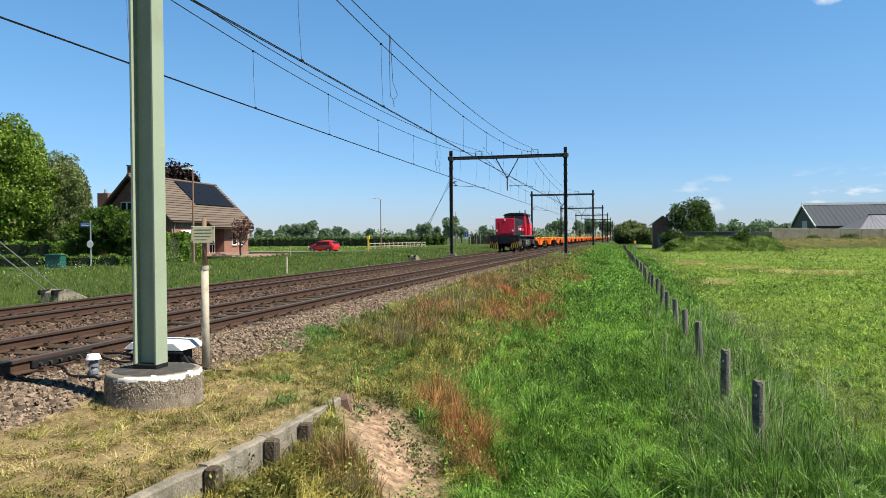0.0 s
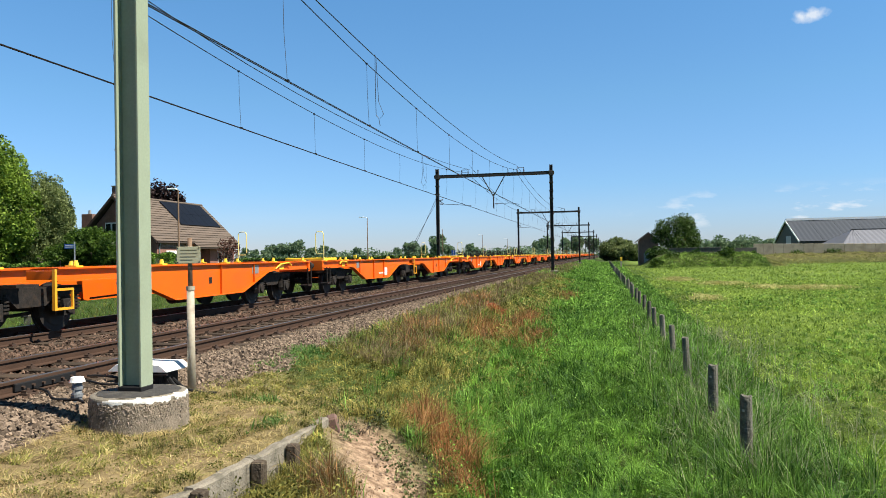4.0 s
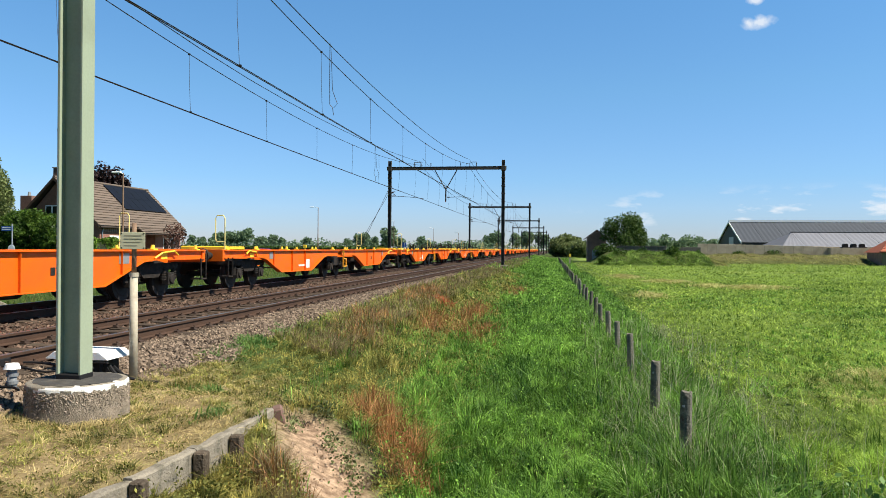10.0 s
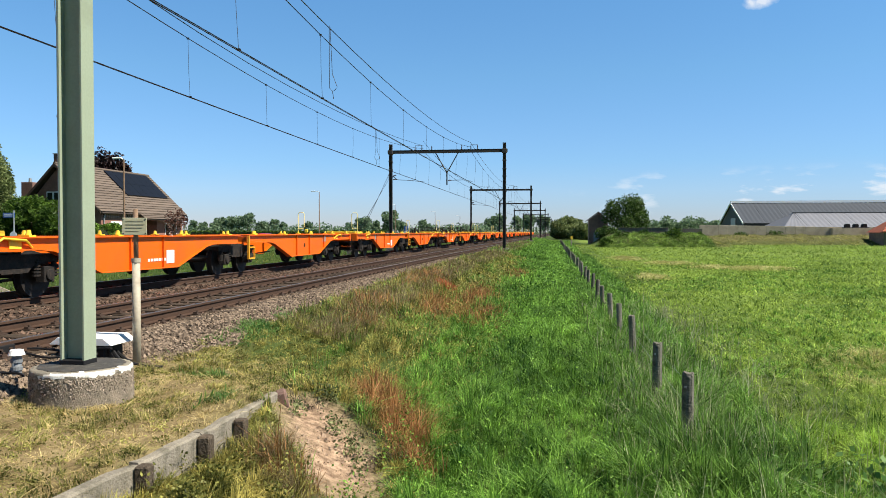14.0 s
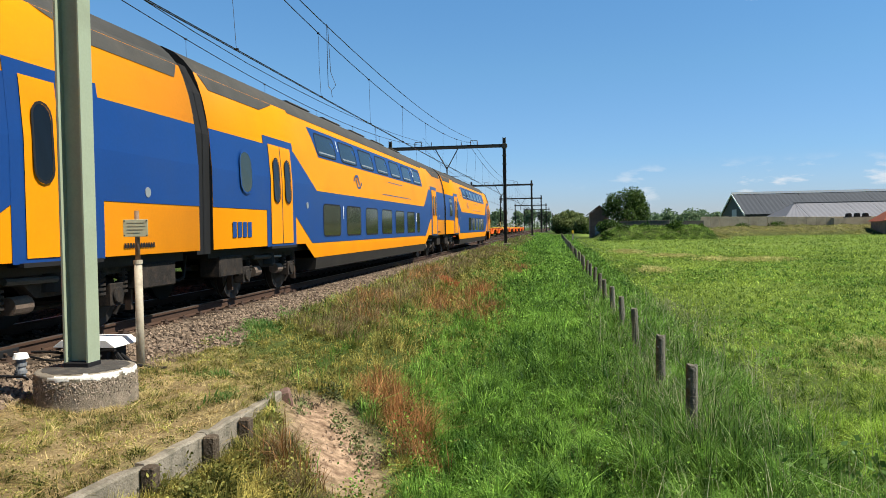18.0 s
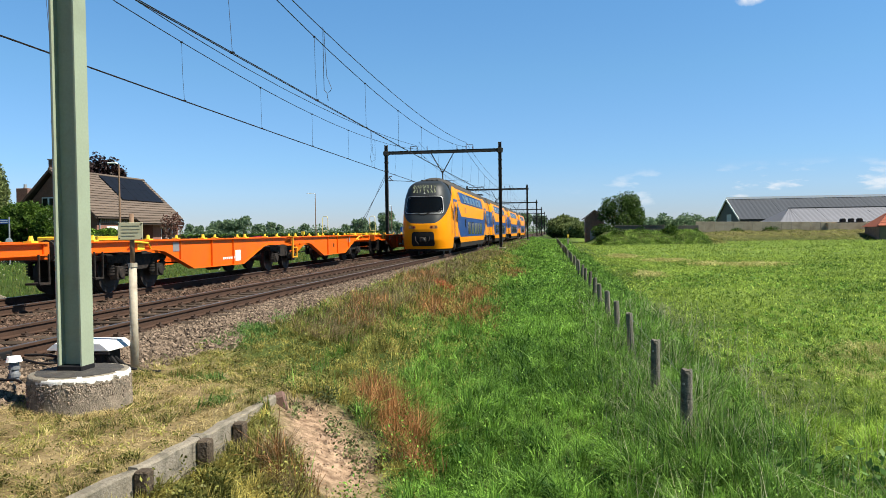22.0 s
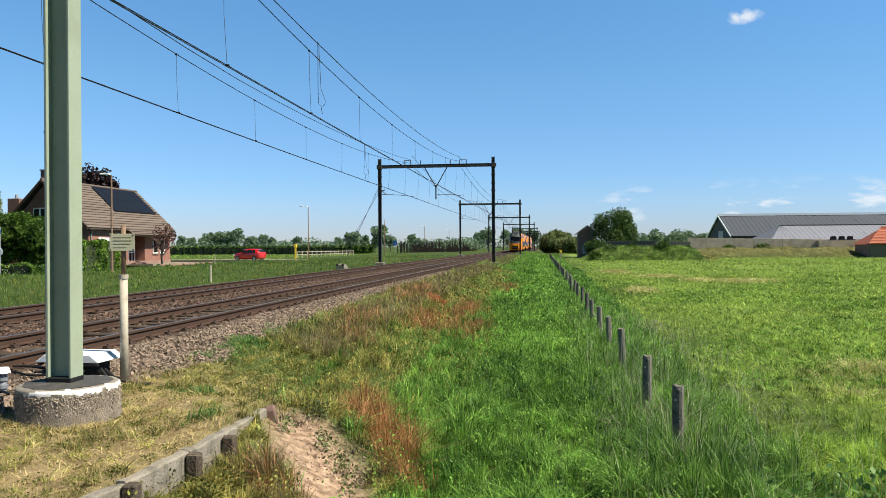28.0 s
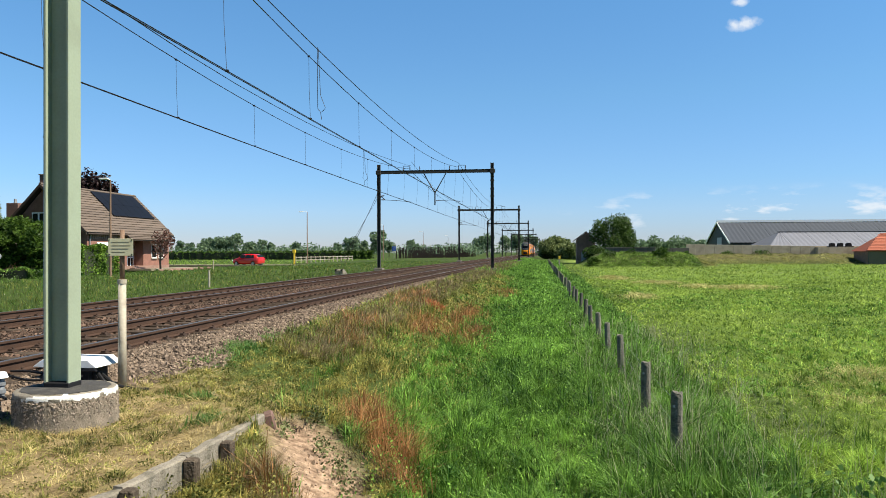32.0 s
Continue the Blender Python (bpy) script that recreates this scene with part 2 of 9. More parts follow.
M_BITUMEN = material("black_bitumen_coat", (0.041, 0.038, 0.034), 0.9, vary=0.35, scale=6, fine=80, bump=0.4, dirt=(0.148, 0.133, 0.104), dirt_amount=0.35)
M_RAIL = material("rusty_rail_side", (0.058, 0.033, 0.022), 0.9, 0.0, vary=0.3, scale=3, fine=70, bump=0.3, spec=0.2)
M_RAILTOP = material("polished_rail_head", (0.20, 0.18, 0.165), 0.42, 0.8, vary=0.12, scale=2, fine=30, bump=0.02)
M_SLEEPER = material("oily_wooden_sleeper", (0.060, 0.044, 0.032), 0.95, vary=0.4, scale=5, fine=45, bump=0.6, per_object=0.35, dirt=(0.123, 0.088, 0.062), dirt_amount=0.4, spec=0.15)
# bed colour is darkened to act as shade in gaps between stones
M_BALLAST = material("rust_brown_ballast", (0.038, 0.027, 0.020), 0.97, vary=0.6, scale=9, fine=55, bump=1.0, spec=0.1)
M_STONE = material("ballast_stones", (0.168, 0.126, 0.092), 0.95, vary=0.8, scale=2, fine=40, bump=0.4, island=0.9, spec=0.15)
M_STONE_RUST = material("rusty_ballast_stones", (0.108, 0.070, 0.050), 0.95, vary=0.65, scale=2, fine=40, bump=0.4, island=0.8, spec=0.2)
M_CLIP = material("rail_fastening_steel", (0.056, 0.033, 0.022), 0.85, 0.2, vary=0.35)
M_BLACK = material("black_rubber", (0.012, 0.012, 0.013), 0.75, vary=0.2, spec=0.2)
M_ORANGE = material("orange_wagon_paint", (0.680, 0.112, 0.004), 0.45, vary=0.10, scale=0.8, fine=30, bump=0.02, dirt=(0.299, 0.075, 0.018), dirt_amount=0.28, spec=0.25)
M_YELLOWP = material("yellow_safety_paint", (0.80, 0.52, 0.03), 0.5, vary=0.12)
M_AMBER = material("amber_step_paint", (0.80, 0.33, 0.015), 0.5, vary=0.12)
M_PALEYEL = material("faded_yellow_rail_paint", (0.72, 0.62, 0.22), 0.5, vary=0.12)
M_GRIMYYEL = material("grimy_yellow_paint", (0.42, 0.25, 0.04), 0.7, vary=0.3, scale=5, fine=30, dirt=(0.10, 0.07, 0.03), dirt_amount=0.6)
# bogie and wheel colours are darkened to hold the shade under the vehicles
M_BOGIE = material("sooty_bogie_steel", (0.022, 0.019, 0.017), 0.85, 0.1, vary=0.55, scale=5, fine=40, bump=0.25, dirt=(0.075, 0.052, 0.037), dirt_amount=0.45, spec=0.2)
M_WHEEL = material("brown_wheel_steel", (0.021, 0.017, 0.015), 0.7, 0.3, vary=0.3)
M_NSYEL = material("yellow_train_paint", (0.690, 0.238, 0.002), 0.50, vary=0.06, scale=0.5, fine=20, bump=0.01, dirt=(0.500, 0.165, 0.006), dirt_amount=0.3, spec=0.10)
M_NSBLUE = material("blue_train_paint", (0.006, 0.040, 0.175), 0.38, vary=0.10, scale=0.6, fine=20, bump=0.01, dirt=(0.030, 0.050, 0.120), dirt_amount=0.2, spec=0.25)
M_NSROOF = material("grey_train_roof", (0.055, 0.054, 0.050), 0.8, vary=0.25, scale=1.2, fine=30, bump=0.05, dirt=(0.09, 0.078, 0.065), dirt_amount=0.4, spec=0.2)
M_NSGREY = material("dark_grey_nose_paint", (0.020, 0.025, 0.028), 0.5, vary=0.12, scale=1, fine=25, bump=0.02, spec=0.3)
M_SKIRT = material("dark_train_skirt", (0.022, 0.019, 0.016), 0.85, vary=0.35, scale=2, fine=30, bump=0.1, spec=0.2)
M_CABGLASS = glassy("near_black_cab_glass", (0.004, 0.005, 0.006), 0.05, 0.22)
M_GLASS = glassy("dark_tinted_glass", (0.012, 0.018, 0.018), 0.06, 0.4)
M_LANE = material("dusty_sandy_lane", (0.20, 0.165, 0.11), 0.95, vary=0.2, scale=0.6, fine=30, bump=0.2)
M_GLASSG = glassy("green_tinted_window_glass", (0.024, 0.030, 0.014), 0.08, 0.45)
M_LAMPG = glassy("clear_lamp_glass", (0.75, 0.75, 0.70), 0.1)
M_REDLAMP = glassy("red_lamp_glass", (0.45, 0.02, 0.015), 0.12)
M_LRED = material("crimson_loco_paint", (0.600, 0.012, 0.045), 0.38, vary=0.08, scale=0.8, fine=25, bump=0.02, dirt=(0.220, 0.013, 0.022), dirt_amount=0.2, spec=0.3)
M_LBLACK = material("black_loco_paint", (0.009, 0.010, 0.012), 0.5, vary=0.2, scale=1, fine=25, bump=0.02, dirt=(0.032, 0.030, 0.028), dirt_amount=0.3, spec=0.25)
M_LGREY = material("grey_loco_frame", (0.040, 0.041, 0.041), 0.65, vary=0.3, scale=1.5, fine=25, bump=0.05, dirt=(0.05, 0.042, 0.034), dirt_amount=0.5, spec=0.25)
M_LPINK = material("red_stripe_paint", (0.548, 0.026, 0.063), 0.4, vary=0.06)
M_OFFWHITE = material("off_white_lettering", (0.70, 0.70, 0.68), 0.5, vary=0.08)
M_STEELG = material("galvanised_steel", (0.311, 0.326, 0.333), 0.5, 0.5, vary=0.15, scale=3)
M_WOODPOST = material("weathered_grey_fence_wood", (0.142, 0.132, 0.108), 0.95, vary=0.6, scale=9, fine=35, bump=0.9, per_object=0.3, spec=0.15)
M_SIGNPLATE = material("faded_cream_sign_plate", (0.370, 0.363, 0.244), 0.6, vary=0.1, scale=6, fine=40, dirt=(0.266, 0.237, 0.148), dirt_amount=0.4)
M_SIGNPOLE = material("cream_painted_pole", (0.385, 0.340, 0.259), 0.7, vary=0.2, scale=5, fine=30, bump=0.15, dirt=(0.163, 0.126, 0.089), dirt_amount=0.5)
M_NOTICE = material("faded_notice_print", (0.20, 0.19, 0.13), 0.7, vary=0.2)
M_RUSTPOLE = material("rust_streaked_timber_pole", (0.190, 0.120, 0.075), 0.85, vary=0.3, scale=9, fine=50, bump=0.3, dirt=(0.126, 0.067, 0.037), dirt_amount=0.5)
M_TILE = material("brown_roof_tile", (0.118, 0.088, 0.067), 0.85, vary=0.25, scale=2, fine=20, bump=0.1, per_object=0.35, dirt=(0.095, 0.078, 0.060), dirt_amount=0.35)
M_REDTILE = material("orange_clay_roof_tile", (0.326, 0.089, 0.044), 0.85, vary=0.3, scale=2, fine=20, bump=0.1, per_object=0.3)
M_BRICK = material("brown_red_brick", (0.235, 0.112, 0.080), 0.9, vary=0.30, scale=2.5, fine=9, bump=0.3)
# darker brick; the chimneys' shaded sides are put into its colour
M_CHIMBRICK = material("sooty_chimney_brick", (0.150, 0.088, 0.070), 0.92, vary=0.35, scale=2.0, fine=9, bump=0.3)
M_DKBRICK = material("old_dark_brick", (0.235, 0.145, 0.108), 0.92, vary=0.4, scale=1.5, fine=9, bump=0.3)
M_WINWHITE = material("white_window_paint", (0.78, 0.78, 0.75), 0.5, vary=0.04)
M_SOLAR = glassy("black_solar_glass", (0.010, 0.011, 0.014), 0.30, 0.12)
M_WOODDARK = material("dark_stained_timber", (0.041, 0.027, 0.019), 0.8, vary=0.3, scale=3, fine=30)
M_CARRED = material("red_car_paint", (0.459, 0.013, 0.012), 0.25, vary=0.04, coat=0.6)
M_BARNROOF = material("grey_corrugated_barn_roof", (0.040, 0.048, 0.062), 0.85, vary=0.08, scale=0.3, fine=8, bump=0.15)
M_BARNROOF2 = material("pale_grey_corrugated_roof", (0.150, 0.156, 0.180), 0.75, vary=0.10, scale=0.3, fine=8, bump=0.15)
M_BARNDARK = material("dark_green_barn_cladding", (0.020, 0.025, 0.026), 0.7, vary=0.2, scale=0.6, fine=8)
M_BARNWHITE = material("white_barge_board", (0.80, 0.80, 0.78), 0.5, vary=0.04)
M_SILO = material("grey_silo_concrete", (0.400, 0.340, 0.245), 0.9, vary=0.25, scale=0.5, fine=12, bump=0.2, dirt=(0.162, 0.140, 0.097), dirt_amount=0.5)
M_SILODARK = material("stained_silo_concrete", (0.100, 0.092, 0.078), 0.9, vary=0.3, scale=0.5, fine=12, bump=0.2)
M_GREENBOX = material("green_cabinet_paint", (0.012, 0.085, 0.062), 0.45, vary=0.1)
M_BLUESIGN = material("blue_street_sign", (0.015, 0.074, 0.311), 0.4, vary=0.04)
M_BARK = material("grey_brown_bark", (0.096, 0.074, 0.056), 0.95, vary=0.4, scale=4, fine=30, bump=0.8)
M_SAND = material("bare_pinkish_sand", (0.320, 0.228, 0.158), 0.97, vary=0.22, scale=4, fine=90, bump=0.5, dirt=(0.240, 0.160, 0.104), dirt_amount=0.4)

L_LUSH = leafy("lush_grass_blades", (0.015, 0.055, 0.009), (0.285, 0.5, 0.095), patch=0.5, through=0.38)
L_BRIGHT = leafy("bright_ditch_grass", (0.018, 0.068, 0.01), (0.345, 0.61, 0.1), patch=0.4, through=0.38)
L_FRESH = leafy("fresh_meadow_edge_grass", (0.034, 0.094, 0.012), (0.54, 0.78, 0.13), patch=0.5, through=0.40)
L_OLIVE = leafy("olive_weed_leaves", (0.036, 0.046, 0.009), (0.45, 0.44, 0.12), patch=1.2, through=0.36)
L_MEADOW = leafy("meadow_grass_blades", (0.042, 0.098, 0.013), (0.53, 0.68, 0.13), patch=0.35, through=0.38)
L_DRY = leafy("dry_straw_grass", (0.33, 0.26, 0.105), (0.7, 0.565, 0.285), patch=1.2)
L_SHORT = leafy("short_yellow_green_grass", (0.07, 0.072, 0.014), (0.72, 0.61, 0.18), patch=1.5, through=0.36)
L_SORREL = leafy("rusty_sorrel_stems", (0.12, 0.062, 0.024), (0.56, 0.28, 0.11), patch=1.0, through=0.3)
L_BANK = leafy("rough_bank_grass", (0.04, 0.09, 0.014), (0.33, 0.48, 0.1), patch=0.3, tuft=1.2)
L_BANKDRY = leafy("yellow_bank_grass", (0.090, 0.105, 0.024), (0.520, 0.500, 0.180), patch=0.3, tuft=1.2)
L_HOLLOW = leafy("grey_green_hollow_weeds", (0.04, 0.056, 0.018), (0.33, 0.36, 0.16), patch=1.0)
L_STALK = leafy("silvery_grass_stalks", (0.240, 0.250, 0.130), (0.560, 0.560, 0.360), patch=1.0)
L_STRAWPALE = leafy("pale_mown_straw", (0.300, 0.290, 0.100), (0.680, 0.620, 0.260), patch=0.8)
L_SEED = leafy("pale_grass_seed_heads", (0.1, 0.074, 0.04), (0.41, 0.32, 0.18), patch=1.0)
L_FLOWER = leafy("white_umbel_flowers", (0.62, 0.64, 0.55), (0.82, 0.82, 0.76), patch=1.0, through=0.1)
L_POPPY = leafy("red_orange_weed_flowers", (0.340, 0.090, 0.036), (0.470, 0.150, 0.070), patch=1.0, through=0.2)
L_WEED = leafy("broad_weed_leaves", (0.055, 0.130, 0.028), (0.190, 0.320, 0.085), patch=1.0, through=0.38)
L_TREE = leafy("fresh_green_tree_leaves", (0.022, 0.066, 0.007), (0.345, 0.48, 0.072), patch=0.35, through=0.38, tuft=1.6)
L_TREE2 = leafy("grey_green_tree_leaves", (0.03, 0.054, 0.014), (0.33, 0.39, 0.15), patch=0.35, through=0.4, tuft=1.6)
L_GARDEN = leafy("garden_hedge_leaves", (0.018, 0.055, 0.006), (0.2, 0.325, 0.046), patch=0.6, through=0.32, tuft=1.6)
L_VERGE = leafy("shady_verge_grass", (0.014, 0.044, 0.006), (0.185, 0.3, 0.056), patch=0.4, through=0.32)
L_SHRUB = leafy("sunlit_shrub_leaves", (0.016, 0.05, 0.007), (0.21, 0.35, 0.058), patch=0.6, through=0.32, tuft=1.6)
L_RED = leafy("reddish_ornamental_leaves", (0.060, 0.030, 0.022), (0.200, 0.095, 0.070), patch=0.4, through=0.25, tuft=1.6)
L_HEDGE = leafy("dark_hedge_leaves", (0.013, 0.036, 0.006), (0.12, 0.205, 0.03), patch=0.6, tuft=1.6)
L_BUSH = leafy("shrub_leaves", (0.016, 0.038, 0.008), (0.115, 0.19, 0.042), patch=0.4, tuft=1.6)
L_PURPLE = leafy("purple_beech_leaves", (0.015, 0.010, 0.010), (0.056, 0.031, 0.031), patch=0.4, through=0.15, tuft=1.6)
# haze of the distance is mixed into these paler, greyer leaf colours
L_FARHAZE = leafy("distant_tree_leaves", (0.085, 0.14, 0.08), (0.23, 0.32, 0.175), patch=0.1, through=0.4, tuft=0.6)


def ground_material():
    """Soil under the grass: green meadow with mown yellow patches, drier shoulder by the track, bare sand spots."""
    m = bpy.data.materials.new("meadow_ground")
    m.use_nodes = True
    n, l = m.node_tree.nodes, m.node_tree.links
    b = n["Principled BSDF"]
    b.inputs["Roughness"].default_value = 0.95
    b.inputs["Specular IOR Level"].default_value = 0.1
    tc = n.new("ShaderNodeTexCoord")

    def noise_of(scale, detail=5, stretch=None):
        t = n.new("ShaderNodeTexNoise")
        t.inputs["Scale"].default_value, t.inputs["Detail"].default_value = scale, detail
        if stretch:
            mp = n.new("ShaderNodeMapping")
            mp.inputs["Scale"].default_value = stretch
            l.new(tc.outputs["Object"], mp.inputs[0])
            l.new(mp.outputs[0], t.inputs["Vector"])
        else:
            l.new(tc.outputs["Object"], t.inputs["Vector"])
        return t.outputs["Fac"]

    def blend(fac, a, c):
        x = n.new("ShaderNodeMix")
        x.data_type = "RGBA"
        l.new(fac, x.inputs[0])
        for i, v in ((6, a), (7, c)):
            if isinstance(v, tuple):
                x.inputs[i].default_value = (*v, 1)
            else:
                l.new(v, x.inputs[i])
        return x.outputs[2]

    def ramp(v, lo, hi, top=1.0):
        r = n.new("ShaderNodeMapRange")
        r.inputs[1].default_value, r.inputs[2].default_value, r.inputs[4].default_value = lo, hi, top
        l.new(v, r.inputs[0])
        return r.outputs[0]

    # green soil kept dark: shade between the blades is painted into it
    green = blend(ramp(noise_of(0.35), 0.3, 0.7), (0.024, 0.044, 0.008), (0.050, 0.080, 0.016))
    green = blend(ramp(noise_of(14.0, 3), 0.35, 0.75, 0.5), green, (0.075, 0.090, 0.028))
    field = blend(ramp(noise_of(0.20), 0.3, 0.7), (0.060, 0.110, 0.015), (0.120, 0.185, 0.030))
    field = blend(ramp(noise_of(14.0, 3), 0.35, 0.75, 0.6), field, (0.200, 0.245, 0.055))
    mown = blend(ramp(noise_of(1.0, 6, (0.030, 0.075, 1)), 0.58, 0.70, 0.7), field, (0.330, 0.330, 0.105))
    at = n.new("ShaderNodeAttribute")
    at.attribute_name = "zone"
    sp = n.new("ShaderNodeSeparateColor")
    l.new(at.outputs["Color"], sp.inputs[0])
    dry = blend(ramp(noise_of(3.0), 0.35, 0.65), (0.139, 0.101, 0.049), (0.255, 0.195, 0.101))
    c = blend(sp.outputs[0], green, mown)
    c = blend(sp.outputs[1], c, dry)
    sand = blend(ramp(noise_of(12.0), 0.35, 0.65), (0.170, 0.112, 0.074), (0.390, 0.275, 0.185))
    c = blend(sp.outputs[2], c, sand)
    l.new(c, b.inputs["Base Color"])
    bp = n.new("ShaderNodeBump")
    bp.inputs["Strength"].default_value, bp.inputs["Distance"].default_value = 0.8, 0.06
    l.new(noise_of(16.0, 6), bp.inputs["Height"])
    l.new(bp.outputs[0], b.inputs["Normal"])
    return m


M_GROUND = ground_material()


# ---------------------------------------------------------------- building tools
def part(name, bm, mat, parent=None, label="", bevel=0.0, smooth=False, m=None):
    """Links a bmesh as one mesh object, under a thing or a part when one is given."""
    if bevel:
        bmesh.ops.bevel(bm, geom=bm.edges[:], offset=bevel, segments=1, affect="EDGES", clamp_overlap=True)
    me = bpy.data.meshes.new(name)
    bm.to_mesh(me)
    bm.free()
    mats = mat if isinstance(mat, (list, tuple)) else [mat]
    for x in mats:
        me.materials.append(x)
    if smooth:
        for p in me.polygons:
            p.use_smooth = True
    ob = new(name, me)
    if parent is not None:
        ob.parent = parent
    if m is not None:
        ob.matrix_basis = m
    if label:
        ob["label"] = label
    return ob


def reuse(ob, m, parent=None):
    """A further object on the mesh of ob."""
    o = new(ob.name.split(".")[0], ob.data)
    o.parent = parent if parent is not None else ob.parent
    o.matrix_basis = m
    return o


def thing(name, label, category, x=0, y=0, z=0, rz=0, group="", kind=""):
    e = new(name)
    e.empty_display_size = 0.2
    e.matrix_basis = pose(x, y, z, 0, 0, rz)
    return tagged(e, label, category, group, kind)


def add_box(bm, x0, x1, y0, y1, z0, z1):
    v = [bm.verts.new(c) for c in ((x0, y0, z0), (x1, y0, z0), (x1, y1, z0), (x0, y1, z0), (x0, y0, z1), (x1, y0, z1), (x1, y1, z1), (x0, y1, z1))]
    for f in ((3, 2, 1, 0), (4, 5, 6, 7), (0, 1, 5, 4), (1, 2, 6, 5), (2, 3, 7, 6), (3, 0, 4, 7)):
        bm.faces.new([v[i] for i in f])
    return bm


def box(x0, x1, y0, y1, z0, z1):
    return add_box(bmesh.new(), x0, x1, y0, y1, z0, z1)


def add_cyl(bm, p0, p1, r0, r1=None, n=10, caps=True):
    p0, p1 = Vector(p0), Vector(p1)
    r1 = r0 if r1 is None else r1
    d = (p1 - p0).normalized()
    a = d.orthogonal().normalized()
    c = d.cross(a)
    rings = []
    for p, r in ((p0, r0), (p1, r1)):
        rings.append([bm.verts.new(p + a * r * math.cos(k * math.tau / n) + c * r * math.sin(k * math.tau / n)) for k in range(n)])
    for k in range(n):
        bm.faces.new((rings[0][k], rings[0][(k + 1) % n], rings[1][(k + 1) % n], rings[1][k]))
    if caps:
        bm.faces.new(rings[0][::-1])
        bm.faces.new(rings[1])
    return bm


def cyl(p0, p1, r0, r1=None, n=10):
    return add_cyl(bmesh.new(), p0, p1, r0, r1, n)


def add_tube(bm, pts, r, n=5):
    """A thin tube through the points, for wires and rails of bent pipe."""
    pts = [Vector(p) for p in pts]
    rings = []
    for i, p in enumerate(pts):
        d = (pts[min(i + 1, len(pts) - 1)] - pts[max(i - 1, 0)]).normalized()
        ref = Vector((0, 0, 1)) if abs(d.z) < 0.9 else Vector((1, 0, 0))
        a = d.cross(ref).normalized()
        c = d.cross(a)
        rings.append([bm.verts.new(p + a * r * math.cos(k * math.tau / n) + c * r * math.sin(k * math.tau / n)) for k in range(n)])
    for a, b in zip(rings, rings[1:]):
        for k in range(n):
            bm.faces.new((a[k], a[(k + 1) % n], b[(k + 1) % n], b[k]))
    bm.faces.new(rings[0][::-1])
    bm.faces.new(rings[-1])
    return bm


def tube(pts, r, n=5):
    return add_tube(bmesh.new(), pts, r, n)


def add_prism(bm, poly, a, b, axis="x"):
    """A polygon extruded from a to b along an axis; poly is given in the two other axes, in order."""
    def place(u, v, w):
        return {"x": (w, u, v), "y": (u, w, v), "z": (u, v, w)}[axis]
    lo = [bm.verts.new(place(u, v, a)) for u, v in poly]
    hi = [bm.verts.new(place(u, v, b)) for u, v in poly]
    n = len(poly)
    bm.faces.new(lo[::-1])
    bm.faces.new(hi)
    for k in range(n):
        bm.faces.new((lo[k], lo[(k + 1) % n], hi[(k + 1) % n], hi[k]))
    bmesh.ops.recalc_face_normals(bm, faces=bm.faces[:])
    return bm


def prism(poly, a, b, axis="x"):
    return add_prism(bmesh.new(), poly, a, b, axis)


def quick_mesh(name, verts, faces, mats, parent=None, index=None, smooth=False):
    """A large mesh from numpy arrays: vertices (n, 3) and faces (m, 3 or 4)."""
    me = bpy.data.meshes.new(name)
    verts = np.asarray(verts, np.float32)
    faces = np.asarray(faces, np.int32)
    k = faces.shape[1]
    me.vertices.add(len(verts))
    me.vertices.foreach_set("co", verts.ravel())
    me.loops.add(faces.size)
    me.loops.foreach_set("vertex_index", faces.ravel())
    me.polygons.add(len(faces))
    me.polygons.foreach_set("loop_start", np.arange(0, faces.size, k, dtype=np.int32))
    if index is not None:
        me.polygons.foreach_set("material_index", np.asarray(index, np.int32))
    me.polygons.foreach_set("use_smooth", np.full(len(faces), smooth))
    for x in (mats if isinstance(mats, (list, tuple)) else [mats]):
        me.materials.append(x)
    me.update(calc_edges=True)
    ob = new(name, me)
    if parent is not None:
        ob.parent = parent
    return ob


def writing(text, size, mat, parent, m, name="lettering", label=""):
    cu = bpy.data.curves.new(name, "FONT")
    cu.body, cu.size, cu.extrude, cu.align_x, cu.align_y = text, size, 0.002, "CENTER", "CENTER"
    cu.materials.append(mat)
    o = new(name, cu)
    o.parent, o.matrix_basis = parent, m
    if label:
        o["label"] = label
    return o

# ---------------------------------------------------------------- plan of the place
X_NEAR, X_FAR, GAUGE = -7.35, -11.32, 1.505      # centre lines of the two tracks, rail to rail
X_POST_R, X_POST_L, BEAM_Z = -4.54, -14.12, 8.05  # portal posts and beam
PORTAL_Y = [6.64 + 0.0] + [63.0 + 58.8 * k for k in range(12)]


def smooth_step(x, a, b):
    t = np.clip((x - a) / (b - a), 0, 1)
    return t * t * (3 - 2 * t)


def edge_x(y):
    """The line of the low concrete edge."""
    return np.interp(y, [3.0, 4.37, 4.80, 5.44, 5.75, 6.3, 7.0, 7.4, 8.2], [-3.06, -2.97, -2.88, -2.85, -2.775, -2.79, -2.835, -2.86, -2.90])


def sand_field(x, y):
    """One inside the eroded, bare sand slip, falling off to nothing round it."""
    u = (x + 2.18) * 0.45 - (y - 6.90) * 0.89
    v = (x + 2.18) * 0.89 + (y - 6.90) * 0.45
    wob = 0.10 * np.sin(7 * u + 2 * v) + 0.08 * np.sin(11 * v - 3 * u)
    return np.clip(1.35 - ((u / 1.15) ** 2 + (v / (0.47 + 0.04 * u)) ** 2) + wob, 0, 1)


